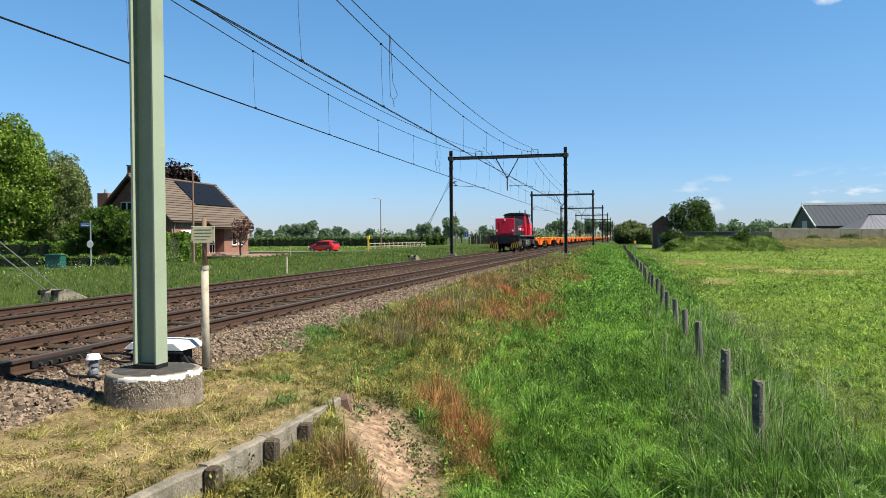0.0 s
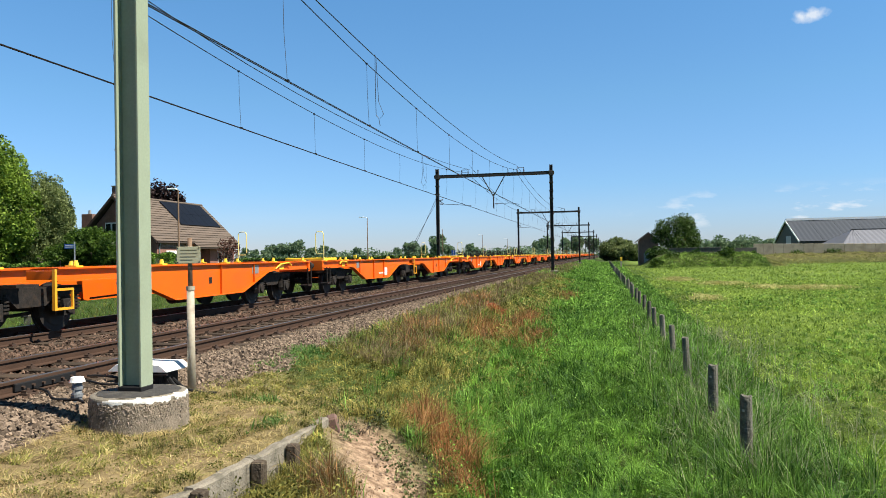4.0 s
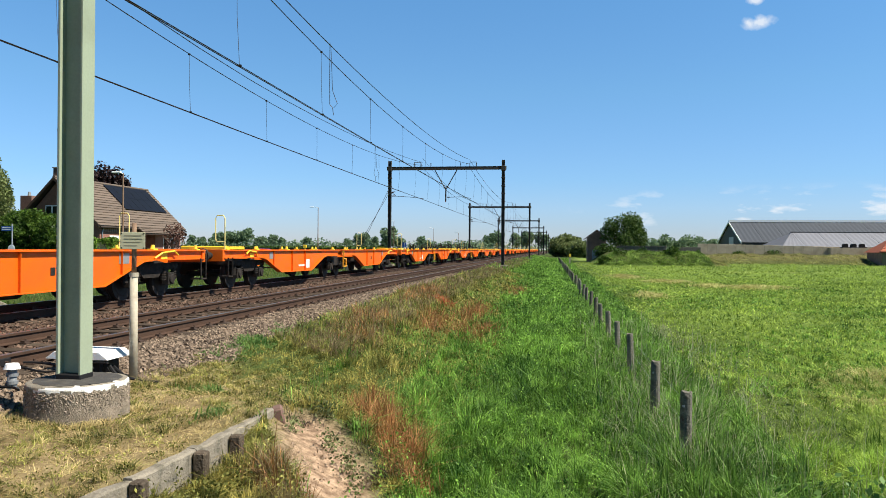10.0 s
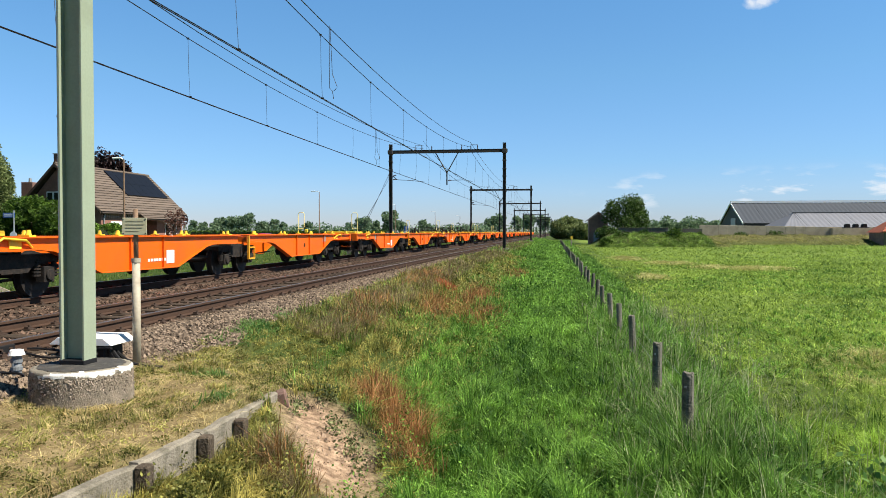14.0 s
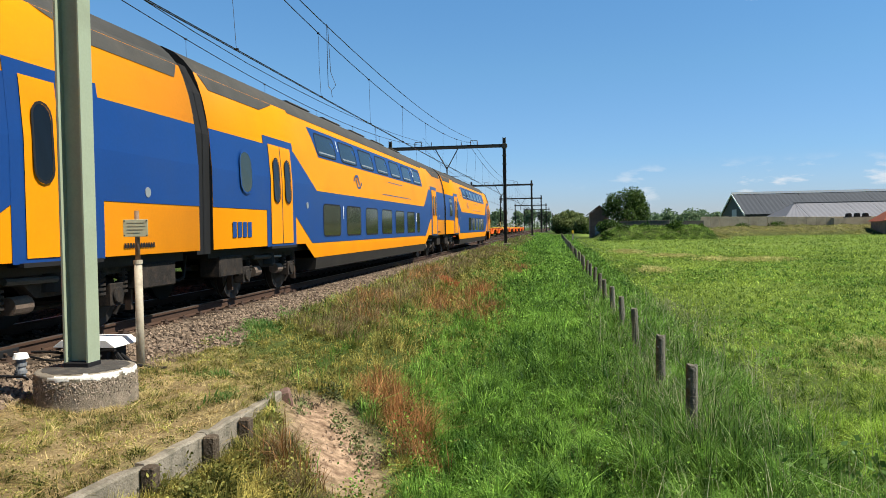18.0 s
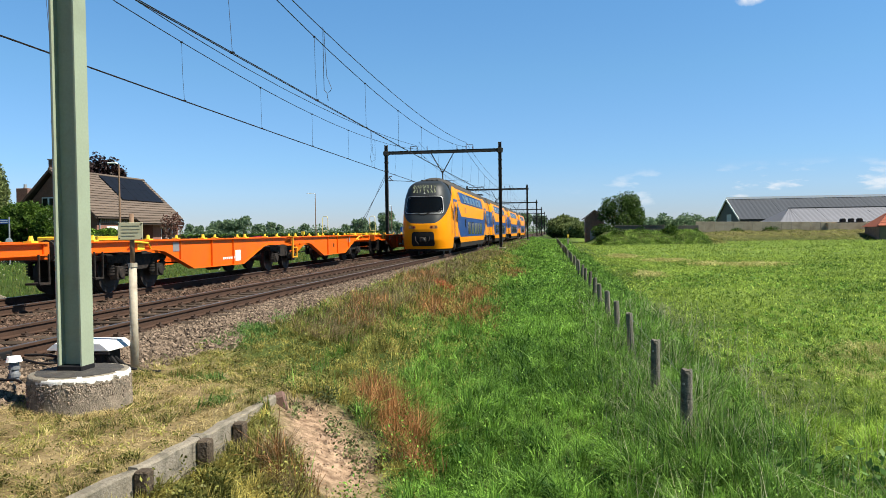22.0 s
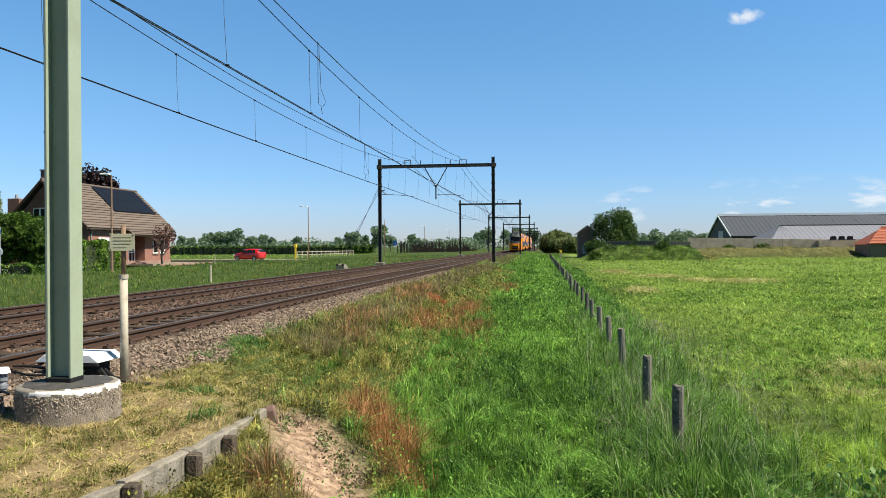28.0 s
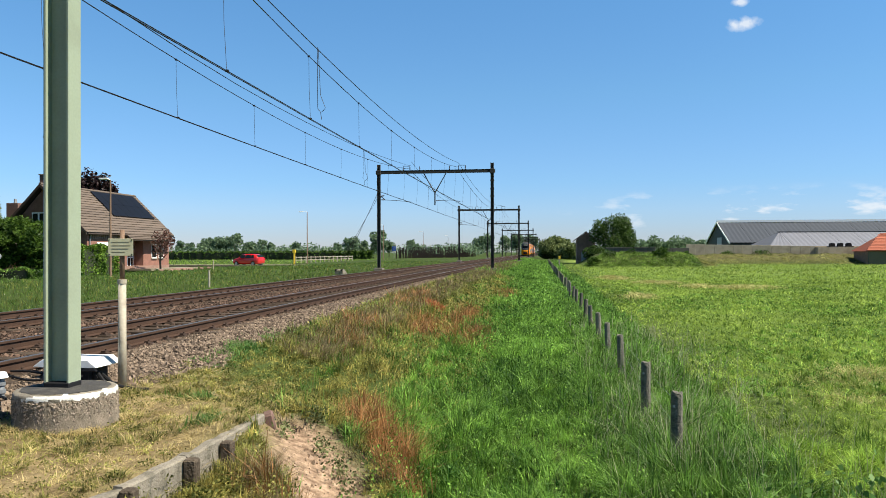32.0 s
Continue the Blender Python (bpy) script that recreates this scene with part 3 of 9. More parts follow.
def ground_z(x, y):
    x, y = np.asarray(x, float), np.asarray(y, float)
    left = -0.42 - 0.20 * smooth_step(-x, 18, 45) + 0.22 * smooth_step(-x, 15, 22) * smooth_step(-x, 60, 30)
    # foot of the slope, beside and beyond the concrete edge
    shelf = -0.29 + 0.0 * x
    e = edge_x(y)
    drop = 0.24 - 0.17 * smooth_step(y, 5.6, 7.2)
    step = -0.29 - drop * smooth_step(x, e - 0.10, e + 0.04) - (0.76 - drop) * smooth_step(x, e + 0.05, e + 2.0)
    slope = -0.30 - 0.72 * smooth_step(x, -5.6, -1.2)
    k = smooth_step(y, 7.6, 9.2)
    right = step * (1 - k) + slope * k
    right = right + 0.03 * smooth_step(x, 1.6, 4.0) + 0.10 * smooth_step(x, 10, 40) + 0.05 * smooth_step(y, 60, 140)
    # eroded hollow with bare sand
    right = right - 0.13 * sand_field(x, y)
    z = np.where(x < -9.3, left, right)
    z = np.where((x > -13.6) & (x < -5.9), -0.62, z)
    # the spot where the camera stands
    stand = np.exp(-((x / 1.6) ** 2 + (y / 2.2) ** 2))
    z = z * (1 - stand) + (-0.25) * stand
    bumps = 0.030 * np.sin(x * 2.3 + 1.1 * np.sin(y * 1.7)) * np.sin(y * 1.9 + 0.6 * x) + 0.018 * np.sin(x * 5.1 + y * 3.3)
    return z + bumps * np.where((x > -5.6) | (x < -14), 1, 0)


def axis_lines(spans):
    out = []
    for a, b, s in spans:
        out += list(np.arange(a, b, s))
    return np.array(out + [spans[-1][1]])


gx = axis_lines([(-3000, -600, 400), (-600, -120, 60), (-120, -40, 10), (-40, -16, 2), (-16, -6, 1.0), (-6, 4, 0.125), (4, 12, 0.5), (12, 40, 2), (40, 120, 10), (120, 600, 60), (600, 3000, 400)])
gy = axis_lines([(-600, -60, 60), (-60, -4, 4), (-4, 3, 0.5), (3, 14, 0.125), (14, 30, 0.4), (30, 60, 1.0), (60, 200, 5), (200, 600, 40), (600, 3400, 350)])
GX, GY = np.meshgrid(gx, gy)
GZ = ground_z(GX, GY)
nx, ny = len(gx), len(gy)
ii = np.arange(nx * ny).reshape(ny, nx)
ground = quick_mesh("ground", np.stack([GX, GY, GZ], -1).reshape(-1, 3),
                    np.stack([ii[:-1, :-1], ii[:-1, 1:], ii[1:, 1:], ii[1:, :-1]], -1).reshape(-1, 4), M_GROUND, smooth=True)
tagged(ground, "grassy ground, lush by the ditch and mown yellow in the meadow", "ground", kind="structure")
# zone attribute: red = mown meadow, green = dry shoulder, blue = bare sand
zone = np.zeros((nx * ny, 4), np.float32)
fx, fy = GX.ravel(), GY.ravel()
zone[:, 0] = smooth_step(fx, 1.8, 6.0)
shoulder = smooth_step(-fx, 2.4, 3.2) * smooth_step(-fx, 6.4, 5.2) * smooth_step(fy, 10.5, 8.6)
zone[:, 1] = np.maximum(shoulder, 0.6 * smooth_step(-fx, 4.2, 5.2) * smooth_step(-fx, 6.5, 5.4) * smooth_step(fy, 40, 15))
zone[:, 2] = sand_field(fx, fy)
col = ground.data.color_attributes.new("zone", "FLOAT_COLOR", "POINT")
col.data.foreach_set("color", zone.ravel())

# ---------------------------------------------------------------- ballast, tracks
by = axis_lines([(-150, 0, 6), (0, 30, 0.25), (30, 80, 1.0), (80, 700, 20)])
bx = np.array([-14.2, -13.9, -13.5, -13.1, -12.6, -12.1, -11.6, -11.3, -11.0, -10.5, -10.0, -9.6, -9.2, -8.8, -8.4, -8.0, -7.6, -7.2, -6.8, -6.4, -6.1, -5.8, -5.5, -5.2, -4.95, -4.75])
bz = np.array([-0.62, -0.45, -0.30, -0.22, -0.21, -0.215, -0.225, -0.225, -0.215, -0.21, -0.20, -0.23, -0.25, -0.21, -0.205, -0.215, -0.225, -0.225, -0.215, -0.20, -0.195, -0.20, -0.235, -0.29, -0.34, -0.45])
BX, BY = np.meshgrid(bx, by)
BZ = np.tile(bz, (len(by), 1)) + np.random.uniform(-0.022, 0.022, BX.shape)
jj = np.arange(BX.size).reshape(BX.shape)
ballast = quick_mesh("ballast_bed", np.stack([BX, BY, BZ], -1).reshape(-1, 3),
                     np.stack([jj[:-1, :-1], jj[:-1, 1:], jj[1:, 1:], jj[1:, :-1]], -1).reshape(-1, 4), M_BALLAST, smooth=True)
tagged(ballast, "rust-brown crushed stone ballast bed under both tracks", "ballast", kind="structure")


def stones(name, n, sampler, size, mat, parent):
    """Broken stones, each a dented block of its own, strewn by a sampler of x, y, z."""
    base = np.array([(-1, -1, -1), (1, -1, -1), (1, 1, -1), (-1, 1, -1), (-1, -1, 1), (1, -1, 1), (1, 1, 1), (-1, 1, 1)], float) * 0.5
    face = np.array([(3, 2, 1, 0), (4, 5, 6, 7), (0, 1, 5, 4), (1, 2, 6, 5), (2, 3, 7, 6), (3, 0, 4, 7)])
    p = sampler(n)
    v = np.tile(base, (n, 1, 1)) * np.random.uniform(0.55, 1.25, (n, 8, 1)) * np.random.uniform(0.6, 1.3, (n, 1, 3))
    v *= (np.random.uniform(0.6, 1.4, (n, 1, 1)) * size)
    a, b = np.random.uniform(0, 6.28, (2, n))
    ca, sa, cb, sb = np.cos(a), np.sin(a), np.cos(b), np.sin(b)
    x, y, z = v[..., 0].copy(), v[..., 1].copy(), v[..., 2].copy()
    v[..., 0], v[..., 1] = x * ca[:, None] - y * sa[:, None], x * sa[:, None] + y * ca[:, None]
    y2 = v[..., 1].copy()
    v[..., 1], v[..., 2] = y2 * cb[:, None] - z * sb[:, None], y2 * sb[:, None] + z * cb[:, None]
    v += p[:, None, :]
    f = face[None] + (np.arange(n) * 8)[:, None, None]
    ob = quick_mesh(name, v.reshape(-1, 3), f.reshape(-1, 4), mat, parent)
    return tagged(ob, kind="stuff")


def ballast_sampler(x0, x1, y0, y1, power=1.7, lift=0.01):
    def sample(n):
        y = y0 + (y1 - y0) * np.random.uniform(0, 1, n) ** power
        x = np.random.uniform(x0, x1, n)
        return np.stack([x, y, np.interp(x, bx, bz) + lift], -1)
    return sample


tagged(stones("ballast_stones", 40000, ballast_sampler(-6.45, -4.75, 3.5, 45), 0.037, M_STONE, None), "grey-brown broken stones on the ballast shoulder", "stones")
tagged(stones("ballast_stones_behind", 3500, ballast_sampler(-9.9, -4.75, -12, 5, 1.0), 0.050, M_STONE, None), "grey-brown broken stones along the near track", "stones")
tagged(stones("rusty_ballast_stones", 20000, ballast_sampler(-9.9, -6.3, 5, 50), 0.046, M_STONE_RUST, None), "rusty broken stones between the rails", "stones")
tagged(stones("far_ballast_stones", 12000, ballast_sampler(-13.4, -9.9, 9, 60), 0.048, M_STONE_RUST, None), "rusty broken stones along the far track", "stones")

RAIL_POLY = [(-0.070, -0.160), (0.070, -0.160), (0.070, -0.148), (0.012, -0.132), (0.010, -0.046), (0.035, -0.036), (0.036, -0.006), (0.028, -0.001),
             (-0.028, -0.001), (-0.036, -0.006), (-0.035, -0.036), (-0.010, -0.046), (-0.012, -0.132), (-0.070, -0.148)]


def sleeper_mesh():
    bm = box(-1.30, 1.30, -0.125, 0.125, -0.31, -0.165)
    bmesh.ops.bevel(bm, geom=bm.edges[:], offset=0.012, segments=1, affect="EDGES")
    return bm


def fastening(bm, x, y):
    add_box(bm, x - 0.19, x + 0.19, y - 0.075, y + 0.075, -0.168, -0.150)
    for s in (-1, 1):
        add_box(bm, x + s * 0.115 - 0.035, x + s * 0.115 + 0.035, y - 0.045, y + 0.045, -0.155, -0.120)
        add_cyl(bm, (x + s * 0.135, y, -0.15), (x + s * 0.135, y, -0.095), 0.016, n=6)


def railway(xc, label):
    tr = thing("railway_track", label, "railway track", xc, 0, 0, kind="structure")
    for s in (-1, 1):
        rail = part("rail", prism([(u + s * GAUGE / 2, w) for u, w in RAIL_POLY], -150, 800, "y"), M_RAIL, tr)
        part("rail_head", box(s * GAUGE / 2 - 0.030, s * GAUGE / 2 + 0.030, -150, 800, -0.004, 0.002), M_RAILTOP, rail, "polished running surface")
    sl = part("sleeper", sleeper_mesh(), M_SLEEPER, tr, m=pose(0, 2.0, 0))
    clips = bmesh.new()
    n = 0
    y = 2.0
    while y < 86:
        if n:
            reuse(sl, pose(random.uniform(-0.02, 0.02), y, random.uniform(-0.008, 0.008), 0, 0, random.uniform(-0.6, 0.6)))
        if y < 60:
            for s in (-1, 1):
                fastening(clips, s * GAUGE / 2, y)
        n += 1
        y += 0.605
    part("rail_fastenings", clips, M_CLIP, tr)["kind"] = "stuff"
    rest = bmesh.new()
    for k in range(420):
        add_box(rest, -1.3, 1.3, 86 + 0.605 * k - 0.125, 86 + 0.605 * k + 0.125, -0.31, -0.165)
    for k in range(60):
        add_box(rest, -1.3, 1.3, 1.4 - 0.605 * k - 0.125, 1.4 - 0.605 * k + 0.125, -0.31, -0.165)
    part("sleepers_beyond", rest, M_SLEEPER, tr)["kind"] = "stuff"
    return tr


near_track = railway(X_NEAR, "rusty rails with polished heads on brown wooden sleepers")
far_track = railway(X_FAR, "rusty rails on brown sleepers, farther of two tracks")
# bolted insulated joint on the near track, with its cables
fish = part("joint_bar", box(GAUGE / 2 + 0.012, GAUGE / 2 + 0.055, 7.35, 8.35, -0.135, -0.035), M_BLACK, near_track, "black insulated rail joint bar", bevel=0.01)
for k in range(6):
    part("joint_bolt", cyl((GAUGE / 2 + 0.05, 7.45 + 0.16 * k, -0.085), (GAUGE / 2 + 0.085, 7.45 + 0.16 * k, -0.085), 0.018, n=6), M_CLIP, fish)
for a, b, sag in (((-6.5, 7.6, -0.12), (-5.3, 6.9, -0.12), 0.10), ((-6.5, 8.2, -0.12), (-5.15, 7.9, -0.05), 0.12), ((-6.5, 8.5, -0.12), (-5.1, 8.1, -0.02), 0.06)):
    pts = [Vector(a).lerp(Vector(b), k / 10) + Vector((0, 0.06 * math.sin(k), -sag * math.sin(k / 10 * math.pi) * 0.4)) for k in range(11)]
    o = part("track_cable", tube(pts, 0.014, 6), M_BLACK)
    tagged(o, "black rubber cable lying over the ballast", "cable", "track cables")

# ---------------------------------------------------------------- overhead line: mast, portals, wires
def h_beam(name, z0, z1, wide, parent, mat, m=None):
    """A rolled H-section post: two flanges across x and the web between them."""
    t, w, d = 0.022, wide / 2, 0.096
    a = part("flange", box(w - t, w, -d, d, z0, z1), mat, parent, bevel=0.003, m=m)
    b = part("flange", box(-w, -w + t, -d, d, z0, z1), mat, parent, bevel=0.003, m=m)
    c = part("web", box(-w + t, w - t, -0.007, 0.007, z0, z1), mat, parent, m=m)
    return a, b, c


# near mast: pale green H-beam on a round concrete footing
footing = thing("mast_footing", "round concrete mast footing with chipped white painted rim", "footing", -4.50, 6.64, -0.05)
ring = bmesh.new()
prof = [(0.465, -0.55), (0.462, -0.28), (0.452, -0.10), (0.447, 0.060)]
vs = []
for r, z in prof:
    vs.append([ring.verts.new((r * math.cos(k * math.tau / 64) * (1 + 0.006 * math.sin(k * 2.7 + z * 9)), r * math.sin(k * math.tau / 64) * (1 + 0.006 * math.sin(k * 1.9)), z)) for k in range(64)])
for a, b in zip(vs, vs[1:]):
    for k in range(64):
        ring.faces.new((a[k], a[(k + 1) % 64], b[(k + 1) % 64], b[k]))
part("footing_body", ring, M_AGGR, footing, smooth=True)
PEB = np.random.uniform(0, 1, (4200, 2))
stones("pebble_layer", 4200, lambda n: np.stack([0.4475 * np.cos(PEB[:, 0] * math.tau), 0.4475 * np.sin(PEB[:, 0] * math.tau), -0.30 + 0.340 * PEB[:, 1]], -1), 0.012, M_PEBBLE, footing)
rim = bmesh.new()
edge = []
RIM = 120
for i, (r, z) in enumerate(((0.4485, 0.052), (0.4495, 0.070), (0.4460, 0.088), (0.434, 0.099), (0.370, 0.106))):
    row = []
    for k in range(RIM):
        a = k * math.tau / RIM
        wob = 0.010 * math.sin(k * 1.3) * math.sin(k * 0.37) + 0.006 * math.sin(k * 2.9)
        zz = z + (wob * 1.3 if i == 0 else wob * 0.2)
        rr = r + 0.0015 * math.sin(k * 3.1) * math.sin(k * 0.7) + (0.030 * math.sin(k * 0.9) * math.sin(k * 0.31) if i == 4 else 0)
        row.append(rim.verts.new((rr * math.cos(a), rr * math.sin(a), zz)))
    edge.append(row)
for i, (a, b) in enumerate(zip(edge, edge[1:])):
    for k in range(RIM):
        f = rim.faces.new((a[k], a[(k + 1) % RIM], b[(k + 1) % RIM], b[k]))
        turn = (math.degrees(k * math.tau / RIM) + 180) % 360 - 180
        chip = math.sin(k * 0.7) + math.sin(k * 0.31 + i)
        f.material_index = 0 if -112 + 9 * i < turn < 48 - 6 * i and chip > (-1.3, -1.7, -1.8, 1.2)[i] else 1
part("painted_rim", rim, [M_WHITE, M_CONC], footing, "chipped white painted rim", smooth=True)
top = bmesh.new()
cv = top.verts.new((-0.04, 0, 0.124))
rv = [top.verts.new((0.385 * math.cos(k * math.tau / 48) * (1 + 0.035 * math.sin(k * 2.2)), 0.385 * math.sin(k * math.tau / 48) * (1 + 0.035 * math.sin(k * 1.7)), 0.108)) for k in range(48)]
for k in range(48):
    top.faces.new((cv, rv[k], rv[(k + 1) % 48]))
part("bitumen_top", top, M_BITUMEN, footing, "black bitumen cap")
mast = thing("catenary_mast", "pale green painted H-beam mast on a concrete footing", "mast", X_POST_R, 6.64, 0)
h_beam("mast", 0.06, 8.9, 0.25, mast, M_MAST)
part("base_collar", box(-0.131, 0.131, -0.102, 0.102, 0.05, 0.115), M_BLACK, mast, "black sealed mast foot", bevel=0.01)
part("earth_cable", tube([(-0.136, -0.07, 0.10), (-0.136, -0.07, 2.0), (-0.136, -0.07, 5.0), (-0.136, -0.07, 8.0)], 0.009, 6), M_STEELG, mast)
for z in (1.1, 2.4, 4.0):
    part("cable_clip", box(-0.146, -0.124, -0.080, -0.060, z, z + 0.02), M_STEELG, mast)


def insulator(bm, p, d, length=0.28):
    p, d = Vector(p), Vector(d).normalized()
    add_cyl(bm, p, p + d * length, 0.022, n=8)
    for k in range(4):
        c = p + d * (length * (0.15 + 0.22 * k))
        add_cyl(bm, c, c + d * 0.025, 0.065, 0.045, n=10)


def portal(y, right_post=True):
    pt = thing("catenary_portal", "dark steel railway portal spanning both tracks", "portal", 0, y, 0, group="catenary portals")
    posts = ((X_POST_L, True), (X_POST_R, right_post))
    for x, want in posts:
        if not want:
            continue
        p = part("post", box(x - 0.13, x - 0.105, -0.13, 0.13, -0.05, 8.72), M_PORTAL, pt, bevel=0.004)
        part("flange", box(x + 0.105, x + 0.13, -0.13, 0.13, -0.05, 8.72), M_PORTAL, p, bevel=0.004)
        part("web", box(x - 0.105, x + 0.105, -0.010, 0.010, -0.05, 8.70), M_PORTAL, p)
        for z in (2.6, 5.9, 6.5, 7.2):
            part("clamp", box(x - 0.16, x + 0.16, -0.16, 0.16, z, z + 0.09), M_PORTAL, p)
        part("cap", box(x - 0.19, x + 0.19, -0.17, 0.17, BEAM_Z - 0.22, BEAM_Z + 0.16), M_PORTAL, pt, bevel=0.02)
        part("post_footing", box(x - 0.38, x + 0.38, -0.38, 0.38, -0.75, 0.0), M_CONC, pt, "concrete block", bevel=0.03)
    part("beam", box(X_POST_L - 0.25, X_POST_R + 0.25, -0.09, -0.065, BEAM_Z - 0.14, BEAM_Z + 0.12), M_PORTAL, pt, bevel=0.004)
    part("beam", box(X_POST_L - 0.25, X_POST_R + 0.25, 0.065, 0.09, BEAM_Z - 0.14, BEAM_Z + 0.12), M_PORTAL, pt, bevel=0.004)
    part("beam_plate", box(X_POST_L - 0.25, X_POST_R + 0.25, -0.10, 0.10, BEAM_Z + 0.122, BEAM_Z + 0.134), M_PORTAL, pt)
    xc = (X_NEAR + X_FAR) / 2
    # V-shaped drop bracket between the tracks, with its registration arm
    for s in (-1, 1):
        part("drop_bracket", cyl((xc + s * 0.95, 0, BEAM_Z - 0.12), (xc + 0.0 * s, 0, 6.25), 0.045, n=6), M_PORTAL, pt)
    part("drop_tube", cyl((xc, 0, 6.45), (xc, 0, 5.25), 0.055, n=8), M_PORTAL, pt)
    part("registration_arm", tube([(xc + 0.1, 0, 5.62), (X_NEAR - 0.6, 0, 5.66), (X_NEAR + 0.15, 0, 5.52)], 0.022, 6), M_PORTAL, pt)
    part("registration_arm", tube([(X_POST_L + 0.15, 0, 5.75), (X_POST_L + 1.6, 0, 5.66), (X_FAR + 0.1, 0, 5.52)], 0.022, 6), M_PORTAL, pt)
    bm = bmesh.new()
    insulator(bm, (xc + 0.12, 0, 5.62), (1, 0, 0.02))
    part("insulator", bm, M_INSUL, pt)
    for z, d in ((5.75, -0.05), (6.05, 0.2)):
        bm = bmesh.new()
        insulator(bm, (X_POST_L + 0.2, 0, z), (1, 0, d))
        part("insulator", bm, M_INSUL, pt)
    part("cantilever", cyl((X_POST_L + 0.1, 0, 6.1), (X_POST_L + 0.55, 0, 5.72), 0.03, n=6), M_PORTAL, pt)
    # small frames on the beam that carry the messenger wires and feeders
    for x in (X_FAR - 0.42, X_NEAR + 0.30):
        part("wire_saddle", tube([(x - 0.28, 0, BEAM_Z + 0.12), (x - 0.28, 0, BEAM_Z + 0.50), (x + 0.28, 0, BEAM_Z + 0.50), (x + 0.28, 0, BEAM_Z + 0.12)], 0.03, 6), M_PORTAL, pt)
        for d in (-0.28, 0.28):
            bm = bmesh.new()
            insulator(bm, (x + d, 0, BEAM_Z + 0.13), (0, 0, 1), 0.32)
            part("insulator", bm, M_INSUL, pt)
    for x in (X_FAR + 0.70, X_NEAR - 0.75):
        bm = bmesh.new()
        insulator(bm, (x, 0, BEAM_Z + 0.12), (0, 0, 1), 0.36)
        part("insulator", bm, M_INSUL, pt)
    return pt


portal(PORTAL_Y[0], right_post=False)
full = portal(PORTAL_Y[1])
for py in PORTAL_Y[2:]:
    copy_thing(full, pose(0, py, 0))


def messenger_z(y, y0, y1, low=6.95, high=8.10, dip=0.5, first_high=None):
    """Sag of the messenger wire between two supports; dip: where along the span it hangs lowest."""
    u = (y - y0) / (y1 - y0)
    h = high if u > dip or first_high is None else first_high
    v = (u - dip) / ((1 - dip) if u > dip else dip)
    return low + (h - low) * v * v


def overhead_line(xc, label, second_span, first_dropper):
    wires = thing("overhead_line", label, "overhead wire", xc, 0, 0, group="overhead lines")
    supports = [-52.0] + PORTAL_Y
    for i, (y0, y1) in enumerate(zip(supports, supports[1:])):
        n = 28 if i < 3 else 12
        sag = second_span if i == 1 else {}
        ys = [y0 + (y1 - y0) * k / n for k in range(n + 1)]
        zig0, zig1 = (0.12 if i % 2 else -0.12), (-0.12 if i % 2 else 0.12)
        rad = 0.0135 if i < 2 else 0.015
        part("messenger_wire", tube([(0, y, messenger_z(y, y0, y1, **sag)) for y in ys], rad, 5), M_WIRE, wires)
        for s in (-0.025, 0.025):
            part("contact_wire", tube([(zig0 + (zig1 - zig0) * (y - y0) / (y1 - y0) + s, y, 5.50 - 0.05 * math.sin(math.pi * (y - y0) / (y1 - y0))) for y in ys], 0.0115 if i < 2 else 0.013, 5), M_WIRE, wires)
        if i < 4:
            for k in range(9):
                y = y0 + first_dropper + 6.3 * k
                u = (y - y0) / (y1 - y0)
                if u > 0.98:
                    continue
                zt, zc, xz = messenger_z(y, y0, y1, **sag), 5.50 - 0.05 * math.sin(math.pi * u), zig0 + (zig1 - zig0) * u
                d = part("dropper", tube([(0, y, zt), (0.01, y, (zt + zc) / 2), (xz, y, zc)], 0.006, 4), M_WIRE, wires)
                part("dropper_clamp", box(xz - 0.045, xz + 0.045, y - 0.03, y + 0.03, zc - 0.005, zc + 0.035), M_WIRE, d)
                part("dropper_clamp", box(-0.03, 0.03, y - 0.03, y + 0.03, zt - 0.03, zt + 0.02), M_WIRE, d)
    return wires


near_line = overhead_line(X_NEAR, "thin dark contact and messenger wires over the near track", {"low": 7.10, "dip": 0.52, "high": 8.40, "first_high": 8.76}, 3.66)
far_line = overhead_line(X_FAR, "thin dark contact and messenger wires over the far track", {"low": 6.97, "high": 8.3, "first_high": 8.45}, 2.86)
# feeder over the near track, and the slack jumper loop that hangs from it
feeder = thing("feeder_line", "dark feeder cable strung from portal to portal", "overhead wire", X_NEAR, 0, 0, group="overhead lines")
for y0, y1 in zip([-52.0] + PORTAL_Y, PORTAL_Y):
    part("feeder_wire", tube([(0, y0 + (y1 - y0) * k / 14, 8.75 - 1.03 * (1 - (2 * k / 14 - 1) ** 2)) for k in range(15)], 0.0145, 5), M_WIRE, feeder)
part("jumper", tube([(0, 23.8, 7.95), (0, 23.8, 6.6), (0.01, 23.8, 5.95), (0.10, 23.8, 5.85), (0.14, 23.8, 5.6)], 0.010, 5), M_WIRE, feeder, "looped jumper cable")
part("jumper", tube([(0.03, 23.8, 7.9), (0.10, 23.8, 6.4), (0.26, 23.8, 5.98), (0.20, 23.8, 5.9), (0.14, 23.8, 5.85)], 0.009, 5), M_WIRE, feeder, "looped jumper cable")
far_feeder = thing("feeder_line", "dark feeder cable strung over the farther track", "overhead wire", X_FAR, 0, 0, group="overhead lines")
